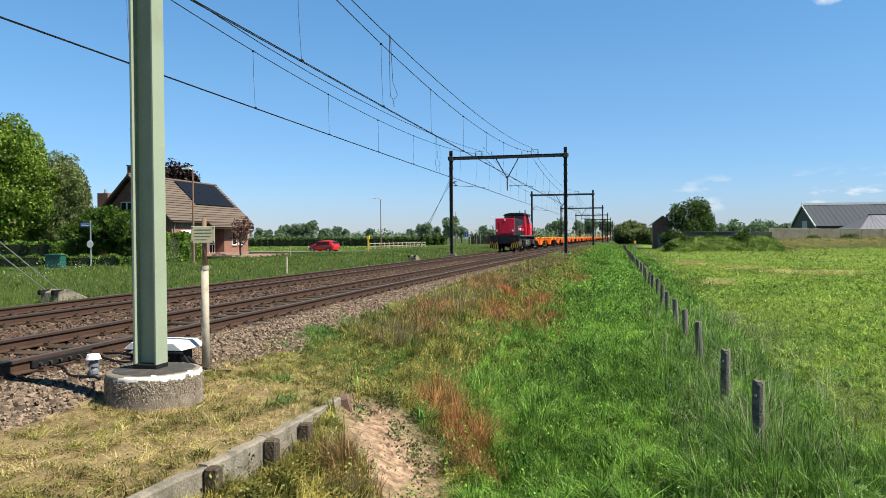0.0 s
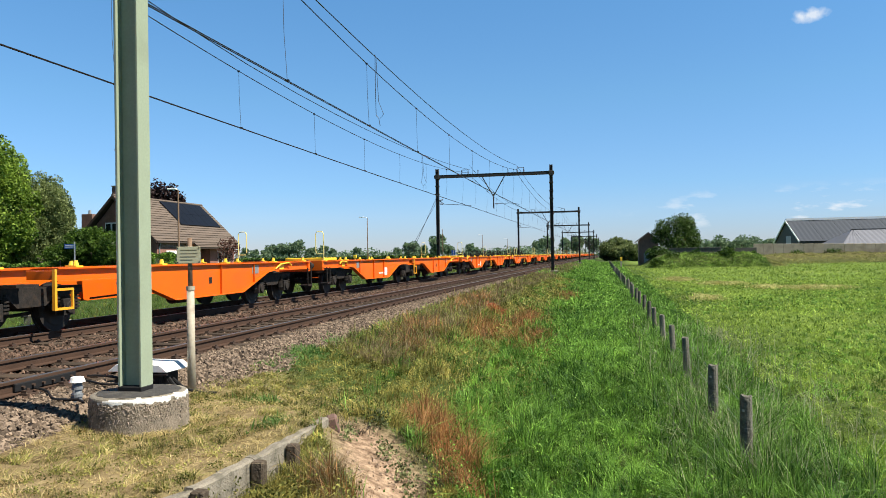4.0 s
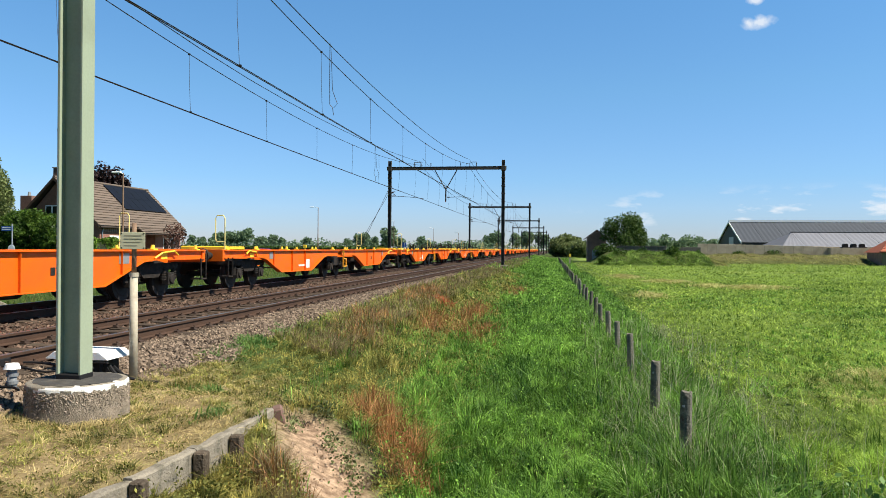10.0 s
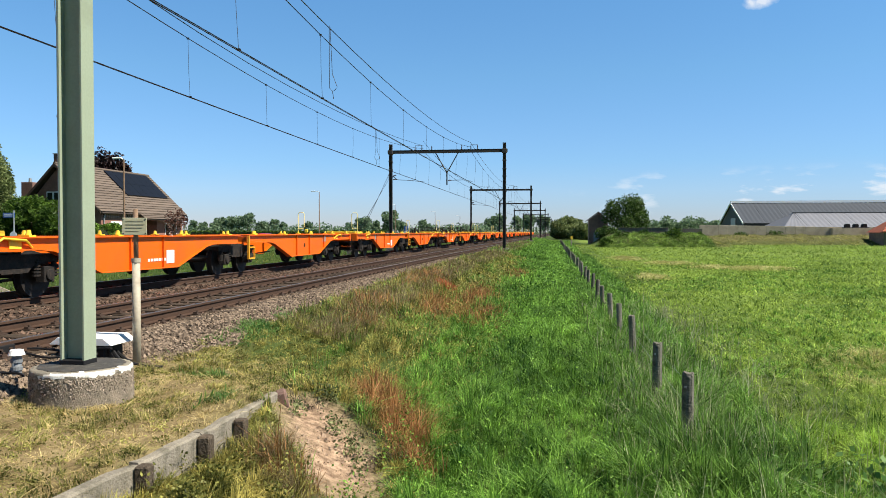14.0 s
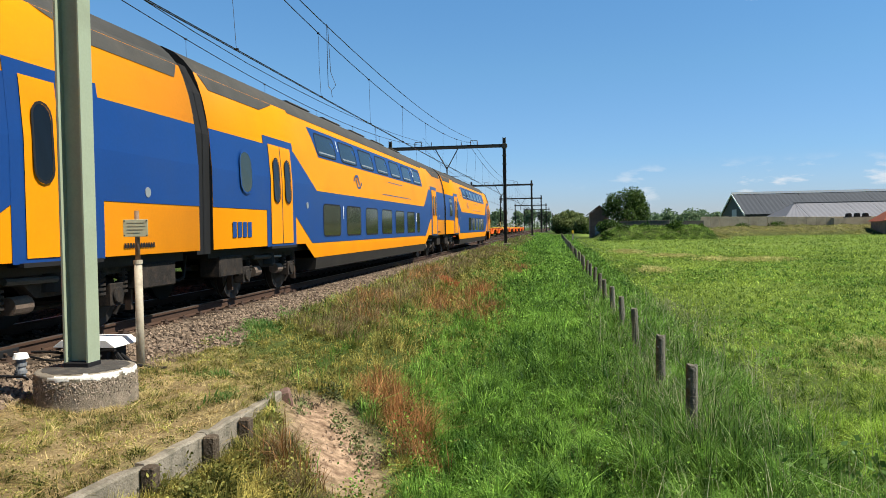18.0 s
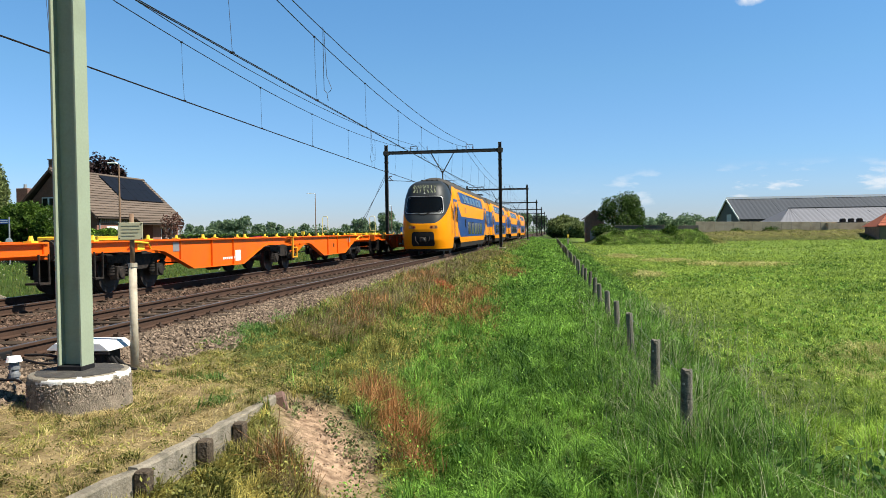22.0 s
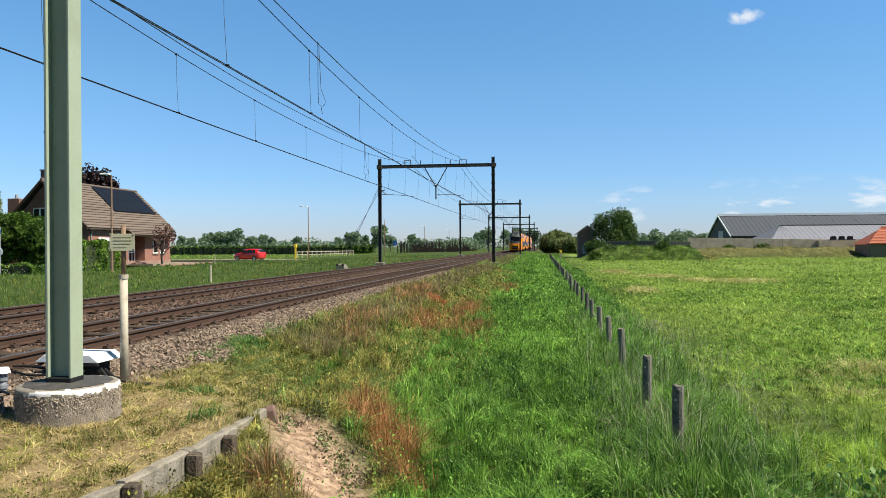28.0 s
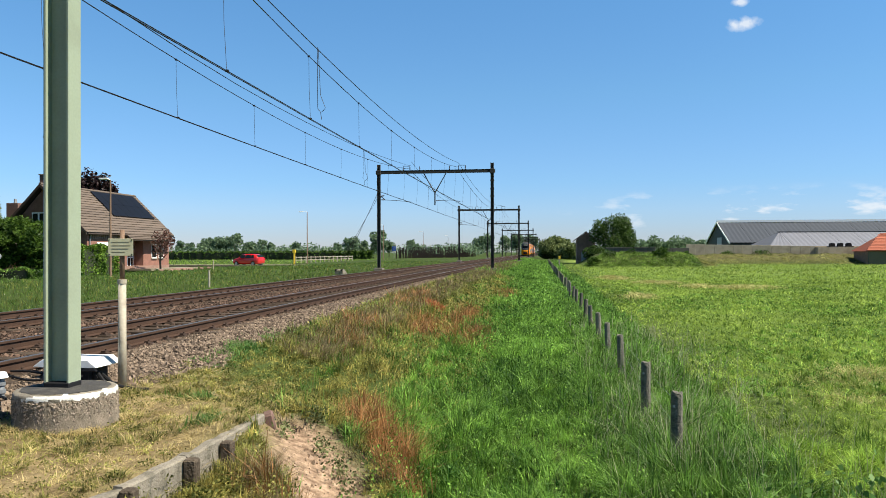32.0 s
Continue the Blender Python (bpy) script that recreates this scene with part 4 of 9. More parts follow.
for y0, y1 in zip([-52.0] + PORTAL_Y, PORTAL_Y):
    part("feeder_wire", tube([(0, y0 + (y1 - y0) * k / 14, messenger_z(y0 + (y1 - y0) * k / 14, y0, y1, 7.47, 8.55, 0.43, 8.9)) for k in range(15)], 0.0135, 5), M_WIRE, far_feeder)
part("jumper", tube([(0, 46.2, 7.75), (0.02, 46.2, 6.4), (-0.05, 46.2, 5.95), (0.06, 46.2, 5.75), (0.05, 46.2, 5.5)], 0.010, 5), M_WIRE, far_feeder, "looped jumper cable")
part("jumper", tube([(0.03, 46.2, 7.7), (0.12, 46.2, 6.3), (0.28, 46.2, 5.90), (0.16, 46.2, 5.82), (0.08, 46.2, 5.75)], 0.009, 5), M_WIRE, far_feeder, "looped jumper cable")

# guy wires with their concrete anchors at the left-hand posts
for ypost, anchor, ztop in ((6.64, (-15.75, 18.9, -0.45), 6.6), (63.0, (-15.5, 56.0, -0.35), 6.3)):
    g = thing("guy_anchor", "stay wires running down to a sloped concrete anchor block", "anchor", *anchor, group="guy anchors")
    part("anchor_block", prism([(-0.55, -0.3), (0.75, -0.3), (0.75, 0.06), (-0.15, 0.40), (-0.55, 0.34)], -0.32, 0.32, "x"), M_CONC, g, "weathered concrete block", bevel=0.03)
    for s in (-0.22, 0.22):
        top_p = Vector((X_POST_L - anchor[0], ypost - anchor[1], ztop - anchor[2] + s))
        low_p = Vector((s, -0.40, 0.36))
        part("stay_wire", cyl(low_p, top_p, 0.016, n=5), M_STEELG if ypost < 10 else M_WIRE, g)
        part("shackle", box(s - 0.06, s + 0.06, -0.70, -0.30, 0.26, 0.40), M_BLACK, g, bevel=0.015)

# ---------------------------------------------------------------- rolling stock
def bogie(parent, y, wheelbase, radius, frame_z, mat, springs=True, name="bogie"):
    """A two-axle bogie: frame with side sills, springs and axle boxes; each wheelset a sub-part."""
    bm = bmesh.new()
    for s in (-1, 1):
        add_prism(bm, [(-wheelbase / 2 - 0.45, frame_z), (-wheelbase / 2 - 0.45, frame_z - 0.14), (-0.55, frame_z - 0.20), (-0.35, frame_z - 0.36), (0.35, frame_z - 0.36),
                       (0.55, frame_z - 0.20), (wheelbase / 2 + 0.45, frame_z - 0.14), (wheelbase / 2 + 0.45, frame_z)], s * 0.98 - 0.08, s * 0.98 + 0.08, "x")
    add_box(bm, -0.98, 0.98, -0.28, 0.28, frame_z - 0.30, frame_z + 0.05)
    for e in (-1, 1):
        add_box(bm, -0.98, 0.98, e * (wheelbase / 2 + 0.40) - 0.05, e * (wheelbase / 2 + 0.40) + 0.05, frame_z - 0.12, frame_z)
    b = part(name, bm, mat, parent, m=pose(0, y, 0))
    for e in (-1, 1):
        w = bmesh.new()
        for s in (-1, 1):
            add_cyl(w, (s * 0.69, 0, 0), (s * 0.82, 0, 0), radius, n=28)
            add_cyl(w, (s * 0.67, 0, 0), (s * 0.70, 0, 0), radius + 0.03, n=28)
            add_cyl(w, (s * 0.82, 0, 0), (s * 0.83, 0, 0), radius * 0.80, radius * 0.72, n=20)
        add_cyl(w, (-1.05, 0, 0), (1.05, 0, 0), 0.085, n=12)
        part("wheelset", w, M_WHEEL, b, "worn steel wheels on an axle", m=pose(0, e * wheelbase / 2, radius))
        for s in (-1, 1):
            ax = bmesh.new()
            add_box(ax, s * 1.03 - 0.10, s * 1.03 + 0.10, e * wheelbase / 2 - 0.16, e * wheelbase / 2 + 0.16, radius - 0.15, radius + 0.17)
            add_cyl(ax, (s * 1.12, e * wheelbase / 2, radius), (s * 1.17, e * wheelbase / 2, radius), 0.12, n=14)
            part("axle_box", ax, mat, b, bevel=0.012)
            if springs:
                for d in (-0.27, 0.27):
                    sp = bmesh.new()
                    for k in range(5):
                        add_cyl(sp, (s * 1.03, e * wheelbase / 2 + d, frame_z - 0.44 + 0.065 * k), (s * 1.03, e * wheelbase / 2 + d, frame_z - 0.405 + 0.065 * k), 0.088, n=12)
                    add_cyl(sp, (s * 1.03, e * wheelbase / 2 + d, frame_z - 0.47), (s * 1.03, e * wheelbase / 2 + d, frame_z - 0.10), 0.055, n=8)
                    part("spring", sp, mat, b)
    for s in (-1, 1):
        part("brake_gear", tube([(s * 0.62, -wheelbase / 2 - 0.5, 0.42), (s * 0.62, 0, 0.36), (s * 0.62, wheelbase / 2 + 0.5, 0.42)], 0.035, 6), mat, b)
    return b


def running_gear(b):
    """Dampers, air springs, pipes and boxes hung on a coach bogie."""
    for s in (-1, 1):
        part("air_spring", cyl((s * 0.95, 0, 0.62), (s * 0.95, 0, 1.0), 0.27, 0.24, n=18), M_BLACK, b)
        part("yaw_damper", tube([(s * 1.16, -1.0, 0.80), (s * 1.16, -0.1, 0.78)], 0.045, 8), M_LGREY, b, "grey damper")
        part("damper_rod", tube([(s * 1.16, -0.1, 0.78), (s * 1.16, 0.55, 0.77)], 0.025, 6), M_STEELG, b)
        for d in (-1.75, 1.75):
            part("sand_pipe", tube([(s * 0.95, d, 0.85), (s * 0.98, d, 0.50), (s * 0.80, d * 0.97, 0.14)], 0.028, 6), M_BOGIE, b)
            part("guard_iron", box(s * 1.0 - 0.05, s * 1.0 + 0.05, d - 0.03, d + 0.03, 0.20, 0.80), M_CLIP, b)
        for d in (-0.62, 0.62):
            part("brake_cylinder", cyl((s * 1.02, d - 0.16, 0.50), (s * 1.02, d + 0.16, 0.50), 0.11, n=12), M_RUSTSTEEL, b)
    return b


M_RUSTSTEEL = material("rust_dusted_steel", (0.110, 0.078, 0.058), 0.85, vary=0.4, scale=6, fine=40, bump=0.2)


# ---- double-deck coach
SIDE = [(0.40, 1.340), (0.70, 1.385), (1.05, 1.400), (2.44, 1.400), (2.50, 1.394), (3.05, 1.355), (3.30, 1.325), (3.60, 1.265), (3.90, 1.175), (4.10, 1.095), (4.30, 0.940), (4.45, 0.770), (4.57, 0.540), (4.64, 0.280), (4.66, 0.0)]
SIDE_Z, SIDE_X = [a for a, b in SIDE], [b for a, b in SIDE]


def side_x(z):
    return float(np.interp(z, SIDE_Z, SIDE_X))


def side_patch(name, corners, mat, parent, off=0.006, label="", flip=1):
    """A sheet lying on the coach's side: corners = (y0, y1) at the bottom z0 and at the top z1."""
    (z0, a0, a1), (z1, b0, b1) = corners
    rows = max(2, int((z1 - z0) / 0.12) + 1)
    bm = bmesh.new()
    last = None
    for k in range(rows + 1):
        u = k / rows
        z = z0 + (z1 - z0) * u
        x = flip * (side_x(z) + off)
        row = [bm.verts.new((x, a0 + (b0 - a0) * u, z)), bm.verts.new((x, a1 + (b1 - a1) * u, z))]
        if last:
            bm.faces.new((last[0], last[1], row[1], row[0]) if flip > 0 else (last[0], row[0], row[1], last[1]))
        last = row
    return part(name, bm, mat, parent, label)


def rounded_pane(name, y0, y1, z0, z1, mat, parent, off=0.012, flip=1, r=0.10, frame_mat=None, label=""):
    """A window pane with rounded corners and a proud rubber frame, on the coach's side."""
    def outline(g):
        pts = []
        for cy, cz, a in ((y1 - r, z1 - r, 0), (y0 + r, z1 - r, 90), (y0 + r, z0 + r, 180), (y1 - r, z0 + r, 270)):
            for k in range(4):
                t = radians(a + 30 * k)
                pts.append((cy + (r + g) * math.cos(t), cz + (r + g) * math.sin(t)))
        return pts
    bm = bmesh.new()
    vs = [bm.verts.new((flip * (side_x(z) + off), y, z)) for y, z in outline(0)]
    f = bm.faces.new(vs if flip > 0 else vs[::-1])
    p = part(name, bm, mat, parent, label)
    if frame_mat:
        bm = bmesh.new()
        a = [bm.verts.new((flip * (side_x(z) + off + 0.003), y, z)) for y, z in outline(0)]
        b = [bm.verts.new((flip * (side_x(z) + off + 0.003), y, z)) for y, z in outline(0.035)]
        for k in range(len(a)):
            q = (a[k], b[k], b[(k + 1) % len(a)], a[(k + 1) % len(a)])
            bm.faces.new(q if flip > 0 else q[::-1])
        part("window_seal", bm, frame_mat, p)
    return p


def coach_shell(y0, y1, flat0, flat1):
    """The outer skin from y0 to y1, low between the bogies, with its roof in a second material."""
    ys = [y0, -8.45 if y0 < -8.4 else y0 + 0.01, -7.75, -4, 0, 4, 7.75, 8.45, y1]
    ys += ([-9.4] if not flat0 else []) + ([9.4] if not flat1 else [])
    ys = sorted(set(ys))
    bm = bmesh.new()
    cols = []
    for y in ys:
        zb = 1.02 if abs(y) >= 8.4 else 0.66
        full = [0.66 if zb < 0.9 else 1.02, 0.70 if zb < 0.9 else 1.03] + [z for z in SIDE_Z if z >= 1.05]
        drop = 0.5 if (y == y0 and not flat0) or (y == y1 and not flat1) else 1.0   # roof sinks towards the cab
        right = [bm.verts.new((side_x(z), y, min(z, 4.1 + (z - 4.1) * drop) if z > 4.1 else z)) for z in full]
        leftv = [bm.verts.new((-side_x(z), y, min(z, 4.1 + (z - 4.1) * drop) if z > 4.1 else z)) for z in full[:-1]]
        cols.append(right + leftv[::-1])
    for a, b in zip(cols, cols[1:]):
        for k in range(len(a) - 1):
            f = bm.faces.new((a[k], b[k], b[k + 1], a[k + 1]))
            zc = sum(v.co.z for v in f.verts) / 4
            f.material_index = 1 if zc > 4.08 else 0
            f.smooth = True
    for c, end in ((cols[0], flat0), (cols[-1], flat1)):
        f = bm.faces.new(c)
        f.material_index = 2 if end else 1
    bmesh.ops.recalc_face_normals(bm, faces=bm.faces[:])
    return bm


def coach_door(parent, y, flip):
    d = side_patch("door_surround", ((1.00, y - 0.86, y + 0.86), (3.30, y - 0.86, y + 0.86)), M_NSBLUE, parent, 0.010, "blue door surround", flip)
    for s in (-1, 1):
        leaf = side_patch("door_leaf", ((1.06, y + (s - 1) / 2 * 0.66 + 0.02, y + (s + 1) / 2 * 0.66 - 0.02), (3.14, y + (s - 1) / 2 * 0.66 + 0.02, y + (s + 1) / 2 * 0.66 - 0.02)), M_NSYEL, d, 0.022, "yellow folding door leaf", flip)
        rounded_pane("door_window", y + s * 0.33 - 0.15, y + s * 0.33 + 0.15, 1.95, 2.84, M_CABGLASS, leaf.parent, 0.044, flip, 0.14, M_BLACK)
    part("door_step", box(min(flip * 1.25, flip * 1.46), max(flip * 1.25, flip * 1.46), y - 0.75, y + 0.75, 0.96, 1.01), M_BLACK, parent)


def logo(parent, y, z, size, flip):
    """A plain blue angular mark."""
    x = flip * (side_x(z) + 0.016)
    for s in (-1, 1):
        bm = bmesh.new()
        w = size * 0.16
        pts = [(-0.55, 0.35), (0.0, 0.35), (0.55, -0.1), (0.25, -0.1)]
        path = [(s * -1.00 * size, 0), (s * -0.55 * size, s * 0.36 * size), (s * 0.02 * size, s * 0.36 * size), (s * 0.45 * size, s * -0.16 * size)]
        for (a, b), (c, d) in zip(path, path[1:]):
            dv = Vector((c - a, d - b)).normalized()
            nv = Vector((-dv.y, dv.x)) * w / 2
            q = [(a + nv.x, b + nv.y), (c + nv.x, d + nv.y), (c - nv.x, d - nv.y), (a - nv.x, b - nv.y)]
            vs = [bm.verts.new((x, y + u, z + v)) for u, v in q]
            bm.faces.new(vs)
        part("painted_mark", bm, M_NSBLUE, parent, "plain blue angular mark")


def numeral(parent, text, y, z, size, flip, mat=None):
    lean = math.degrees(math.atan2(side_x(z - size / 2) - side_x(z + size / 2), size))
    writing(text, size, mat or M_OFFWHITE, parent, Matrix.Translation((flip * (side_x(z) + 0.026), y, z)) @ pose(0, 0, 0, 90 - lean, 0, 90 * flip), "class_number")


def bars(parent, y, z, n, width, height, flip, mat, x=None, name="lettering_bar"):
    """Unreadable lettering as plain bars."""
    bm = bmesh.new()
    for k in range(n):
        xx = flip * ((side_x(z) if x is None else x) + 0.016)
        y0 = y + k * width * 1.35
        vs = [bm.verts.new(c) for c in ((xx, y0, z), (xx, y0 + width, z), (xx, y0 + width, z + height), (xx, y0, z + height))]
        bm.faces.new(vs)
    part(name, bm, mat, parent)


def coach(kind, cls, label):
    """kind: 'mid', 'tail' (cab at the -y end) or 'lead' (cab at the +y end)."""
    c = thing("double_deck_coach", label, "train coach", X_NEAR, 0, 0, group="coaches of the passenger train")
    half = 13.25
    y0, y1 = -half, half
    if kind == "tail":
        y0 = -11.2
    if kind == "lead":
        y1 = 11.2
    part("coach_body", coach_shell(y0, y1, kind != "tail", kind != "lead"), [M_NSYEL, M_NSROOF, M_BLACK], c)
    part("skirt", prism([(-1.34, 0.36), (1.34, 0.36), (1.38, 0.655), (-1.38, 0.655)], -7.6, 7.6, "y"), M_SKIRT, c, "dark underfloor skirt")
    part("underframe", box(-1.2, 1.2, y0 + 0.2, y1 - 0.2, 0.86, 1.015), M_SKIRT, c)
    for e in (-1, 1):
        if (kind == "tail" and e < 0) or (kind == "lead" and e > 0):
            continue
        part("gangway", prism([(-1.34, 0.95), (1.34, 0.95), (1.36, 3.0), (1.22, 3.7), (0.95, 4.2), (0.5, 4.42), (-0.5, 4.42), (-0.95, 4.2), (-1.22, 3.7), (-1.36, 3.0)], e * half, e * (half + 0.27), "y"), M_BLACK, c, "black gangway bellows")
    for e in (-1, 1):
        running_gear(bogie(c, e * 10.0, 2.5, 0.46, 0.92, M_BOGIE))
    lower = (-2.97, -0.97, 1.03, 3.03, 5.0) if kind == "tail" else (-2.54, -0.50, 1.50, 3.50, 5.45) if kind == "lead" else [-6.30 + 2.13 * k for k in range(6)] + [5.95]
    upper = (-5.0, -3.0, -1.0, 1.0, 3.0, 5.0) if kind == "tail" else [-4.80 + 2.0 * k for k in range(6)] if kind == "lead" else [-6.42 + 2.10 * k for k in range(7)]
    for flip in (1, -1):
        # lower blue band with its slanted ends, the vestibule fields and the upper band
        side_patch("lower_blue_band", ((1.02, -7.75, 7.55), (2.30, -7.4, 7.3)), M_NSBLUE, c, 0.006, "blue livery band", flip)
        for e in (-1, 1):
            cab_end = (kind == "tail" and e < 0) or (kind == "lead" and e > 0)
            sh = (-0.50 if kind == "tail" else -0.25) if e > 0 else (0.75 if kind == "lead" else 0.0)

            def span(p, q):
                return min(e * p + sh, e * q + sh), max(e * p + sh, e * q + sh)
            side_patch("blue_wedge", ((1.02, *span(7.0, 7.95)), (1.75, *span(7.0, 9.25))), M_NSBLUE, c, 0.007, "", flip)
            side_patch("blue_wedge", ((1.75, *span(7.0, 9.25)), (2.30, *span(7.0, 9.25))), M_NSBLUE, c, 0.007, "", flip)
            side_patch("blue_wedge", ((2.30, *span(7.55, 9.25)), (3.12, *span(9.05, 9.25))), M_NSBLUE, c, 0.007, "", flip)
            if not cab_end:
                z0, z1 = sorted((e * 9.25 + sh, e * 13.25))
                side_patch("blue_end_field", ((1.76, z0, z1), (3.12, z0, z1)), M_NSBLUE, c, 0.008, "", flip)
                if kind == "lead":
                    rounded_pane("vestibule_window", -11.75, -10.85, 2.02, 2.62, M_GLASSG, c, 0.026, flip, 0.10, M_BLACK)
                    rounded_pane("vent_window", -11.75, -10.85, 2.72, 2.92, M_GLASSG, c, 0.014, flip, 0.05, M_BLACK)
                elif e < 0:
                    rounded_pane("oval_window", -12.10, -11.58, 2.08, 2.84, M_GLASSG, c, 0.034, flip, 0.22, M_NSBLUE)
                elif kind == "tail":
                    rounded_pane("vestibule_window", 11.0, 11.9, 2.02, 2.62, M_GLASSG, c, 0.026, flip, 0.10, M_BLACK)
                    rounded_pane("vent_window", 11.0, 11.9, 2.72, 2.92, M_GLASSG, c, 0.014, flip, 0.05, M_BLACK)
            ys_ = (-7.55 if kind == "lead" else -8.28) if e < 0 else (8.15 if kind == "tail" else 11.65)
            if not (cab_end and e > 0):
                part("round_sign", cyl((flip * 1.404, ys_, 1.92), (flip * 1.416, ys_, 1.92), 0.075, n=16), M_STEELG, c, "small round pale grey sign")
            coach_door(c, e * 10.10 + ((-0.72 if kind == "tail" else -0.40 if cls == "21" else 0.05) if e > 0 else 0.90 if kind == "lead" else 0.15), flip)
            if not cab_end:
                r0, r1 = sorted((e * 10.6, e * 12.9))
                q0, q1 = sorted((e * 9.4, e * 13.2))
                side_patch("roof_end_fairing", ((3.84, r0, r1), (4.16, q0, q1)), M_NSROOF, c, 0.009, "grey roof fairing", flip)
        side_patch("upper_blue_band", ((3.16, -5.70 if kind == "lead" else -7.20, 7.30), (3.88, -6.10 if kind == "lead" else -7.65, 7.12)), M_NSBLUE, c, 0.006, "blue livery band", flip)
        side_patch("roof_line", ((4.04, -8.8, 8.2), (4.12, -8.8, 8.2)), M_NSROOF, c, 0.007, "", flip)
        for y in lower:
            half_w = 0.27 if y == 5.95 else 0.74
            rounded_pane("lower_window", y - half_w, y + half_w, 1.20, 1.97, M_GLASSG, c, 0.012, flip, 0.10, M_BLACK)
        for y in upper:
            w = rounded_pane("upper_window", y - 0.80, y + 0.80, 3.24, 3.76, M_GLASS, c, 0.012, flip, 0.12, M_BLACK)
            side_patch("window_ledge", ((3.28, y - 0.66, y + 0.66), (3.32, y - 0.66, y + 0.66)), M_STEELG, w, 0.017, "", flip)
        for y, digit in zip((-3.98, 4.02) if kind == "tail" else (-1.52, 4.48) if kind == "lead" else (-5.30, 5.40), cls):
            numeral(c, digit, y, 1.78, 0.50, flip)
            numeral(c, digit, y - 0.1, 3.60, 0.46, flip)
        logo(c, -5.1 if kind == "tail" else -3.60, 2.74, 0.46, flip)
        for z, q0, q1 in () if kind == "tail" else ((2.50, -0.5, 4.5), (2.96, 0.5, 3.0)):
            side_patch("thin_blue_line", ((z, q0, q1), (z + 0.03, q0, q1)), M_NSBLUE, c, 0.009, "", flip)
        if cls == "12":
            bars(c, -12.48, 1.22, 4, 0.17, 0.29, flip, M_NSBLUE)
        bars(c, 11.0, 1.12, 12, 0.05, 0.07, flip, M_BLACK)
        if kind == "tail":
            # equipment room beside the cab: blue service door with a dark window and a hatch below
            sd = side_patch("service_door", ((1.06, -5.72, -4.88), (2.26, -5.72, -4.88)), M_NSBLUE, c, 0.014, "blue service door", flip)
            for z, q0, q1 in ((1.06, -5.72, -4.88), (2.24, -5.72, -4.88)):
                side_patch("door_seam", ((z, q0, q1), (z + 0.02, q0, q1)), M_BLACK, sd, 0.017, "", flip)
            for q in (-5.72, -4.90):
                side_patch("door_seam", ((1.06, q, q + 0.02), (2.26, q, q + 0.02)), M_BLACK, sd, 0.017, "", flip)
            rounded_pane("service_window", -5.55, -5.05, 1.66, 2.14, M_GLASS, sd, 0.018, flip, 0.06, M_BLACK)
            side_patch("service_handle", ((1.45, -5.0, -4.96), (1.60, -5.0, -4.96)), M_BLACK, sd, 0.03, "", flip)
            hatch = side_patch("floor_hatch", ((0.74, -5.75, -4.85), (0.98, -5.75, -4.85)), M_NSYEL, c, 0.016, "yellow hatch", flip)
            for q in (-5.75, -4.87, -5.32):
                side_patch("hatch_seam", ((0.74, q, q + 0.02), (0.98, q, q + 0.02)), M_SKIRT, hatch, 0.019, "", flip)
            rounded_pane("small_window", -8.35, -7.75, 3.30, 3.74, M_NSYEL, c, 0.014, flip, 0.10, M_BLACK)
        if kind == "lead":
            rounded_pane("small_window", -6.85, -6.25, 3.30, 3.74, M_NSYEL, c, 0.014, flip, 0.10, M_BLACK)
    for k in range(5):
        y = -6 + 3 * k
        part("roof_vent", prism([(-0.5, 4.62), (0.5, 4.62), (0.4, 4.69), (-0.4, 4.69)], y - 0.8, y + 0.8, "y"), M_NSROOF, c)
    # running gear hung under the ends
    for e in (-1, 1):
        if (kind == "tail" and e < 0) or (kind == "lead" and e > 0):
            continue
        for s in (-1, 1):
            part("air_hose", tube([(s * 0.8, e * 13.1, 0.95), (s * 0.85, e * 13.3, 0.55), (s * 0.85, e * 13.5, 0.5)], 0.03, 6), M_BLACK, c)
            part("equipment_box", box(s * 1.05 - 0.2, s * 1.05 + 0.2, e * 12.2 - 0.5, e * 12.2 + 0.5, 0.50, 0.88), M_BOGIE, c, bevel=0.02)
    if kind in ("tail", "lead"):
        coach_nose(c, -1 if kind == "tail" else 1)
    return c


NOSE_START = 11.2
NOSE_Z = [0.28, 0.9, 1.5, 1.75, 2.1, 3.3, 3.75, 4.00, 4.12, 4.20, 4.34]
NOSE_Y = [13.50, 13.72, 13.74, 13.70, 13.58, 13.02, 12.78, 12.58, 12.40, 12.05, 11.22]


def nose_width(z):
    return side_x(max(0.42, z + 0.16 * max(0.0, z - 3.2) if z > 3.2 else z)) * (0.95 if z < 0.4 else 1.0)


def nose_y(x, z):
    """How far the nose reaches at height z and side distance x."""
    u = min(1.0, abs(x) / max(0.05, nose_width(z))) ** (1 / 0.60)
    return NOSE_START + (float(np.interp(z, NOSE_Z, NOSE_Y)) - NOSE_START) * math.sqrt(max(0.0, 1 - u * u)) ** 0.66


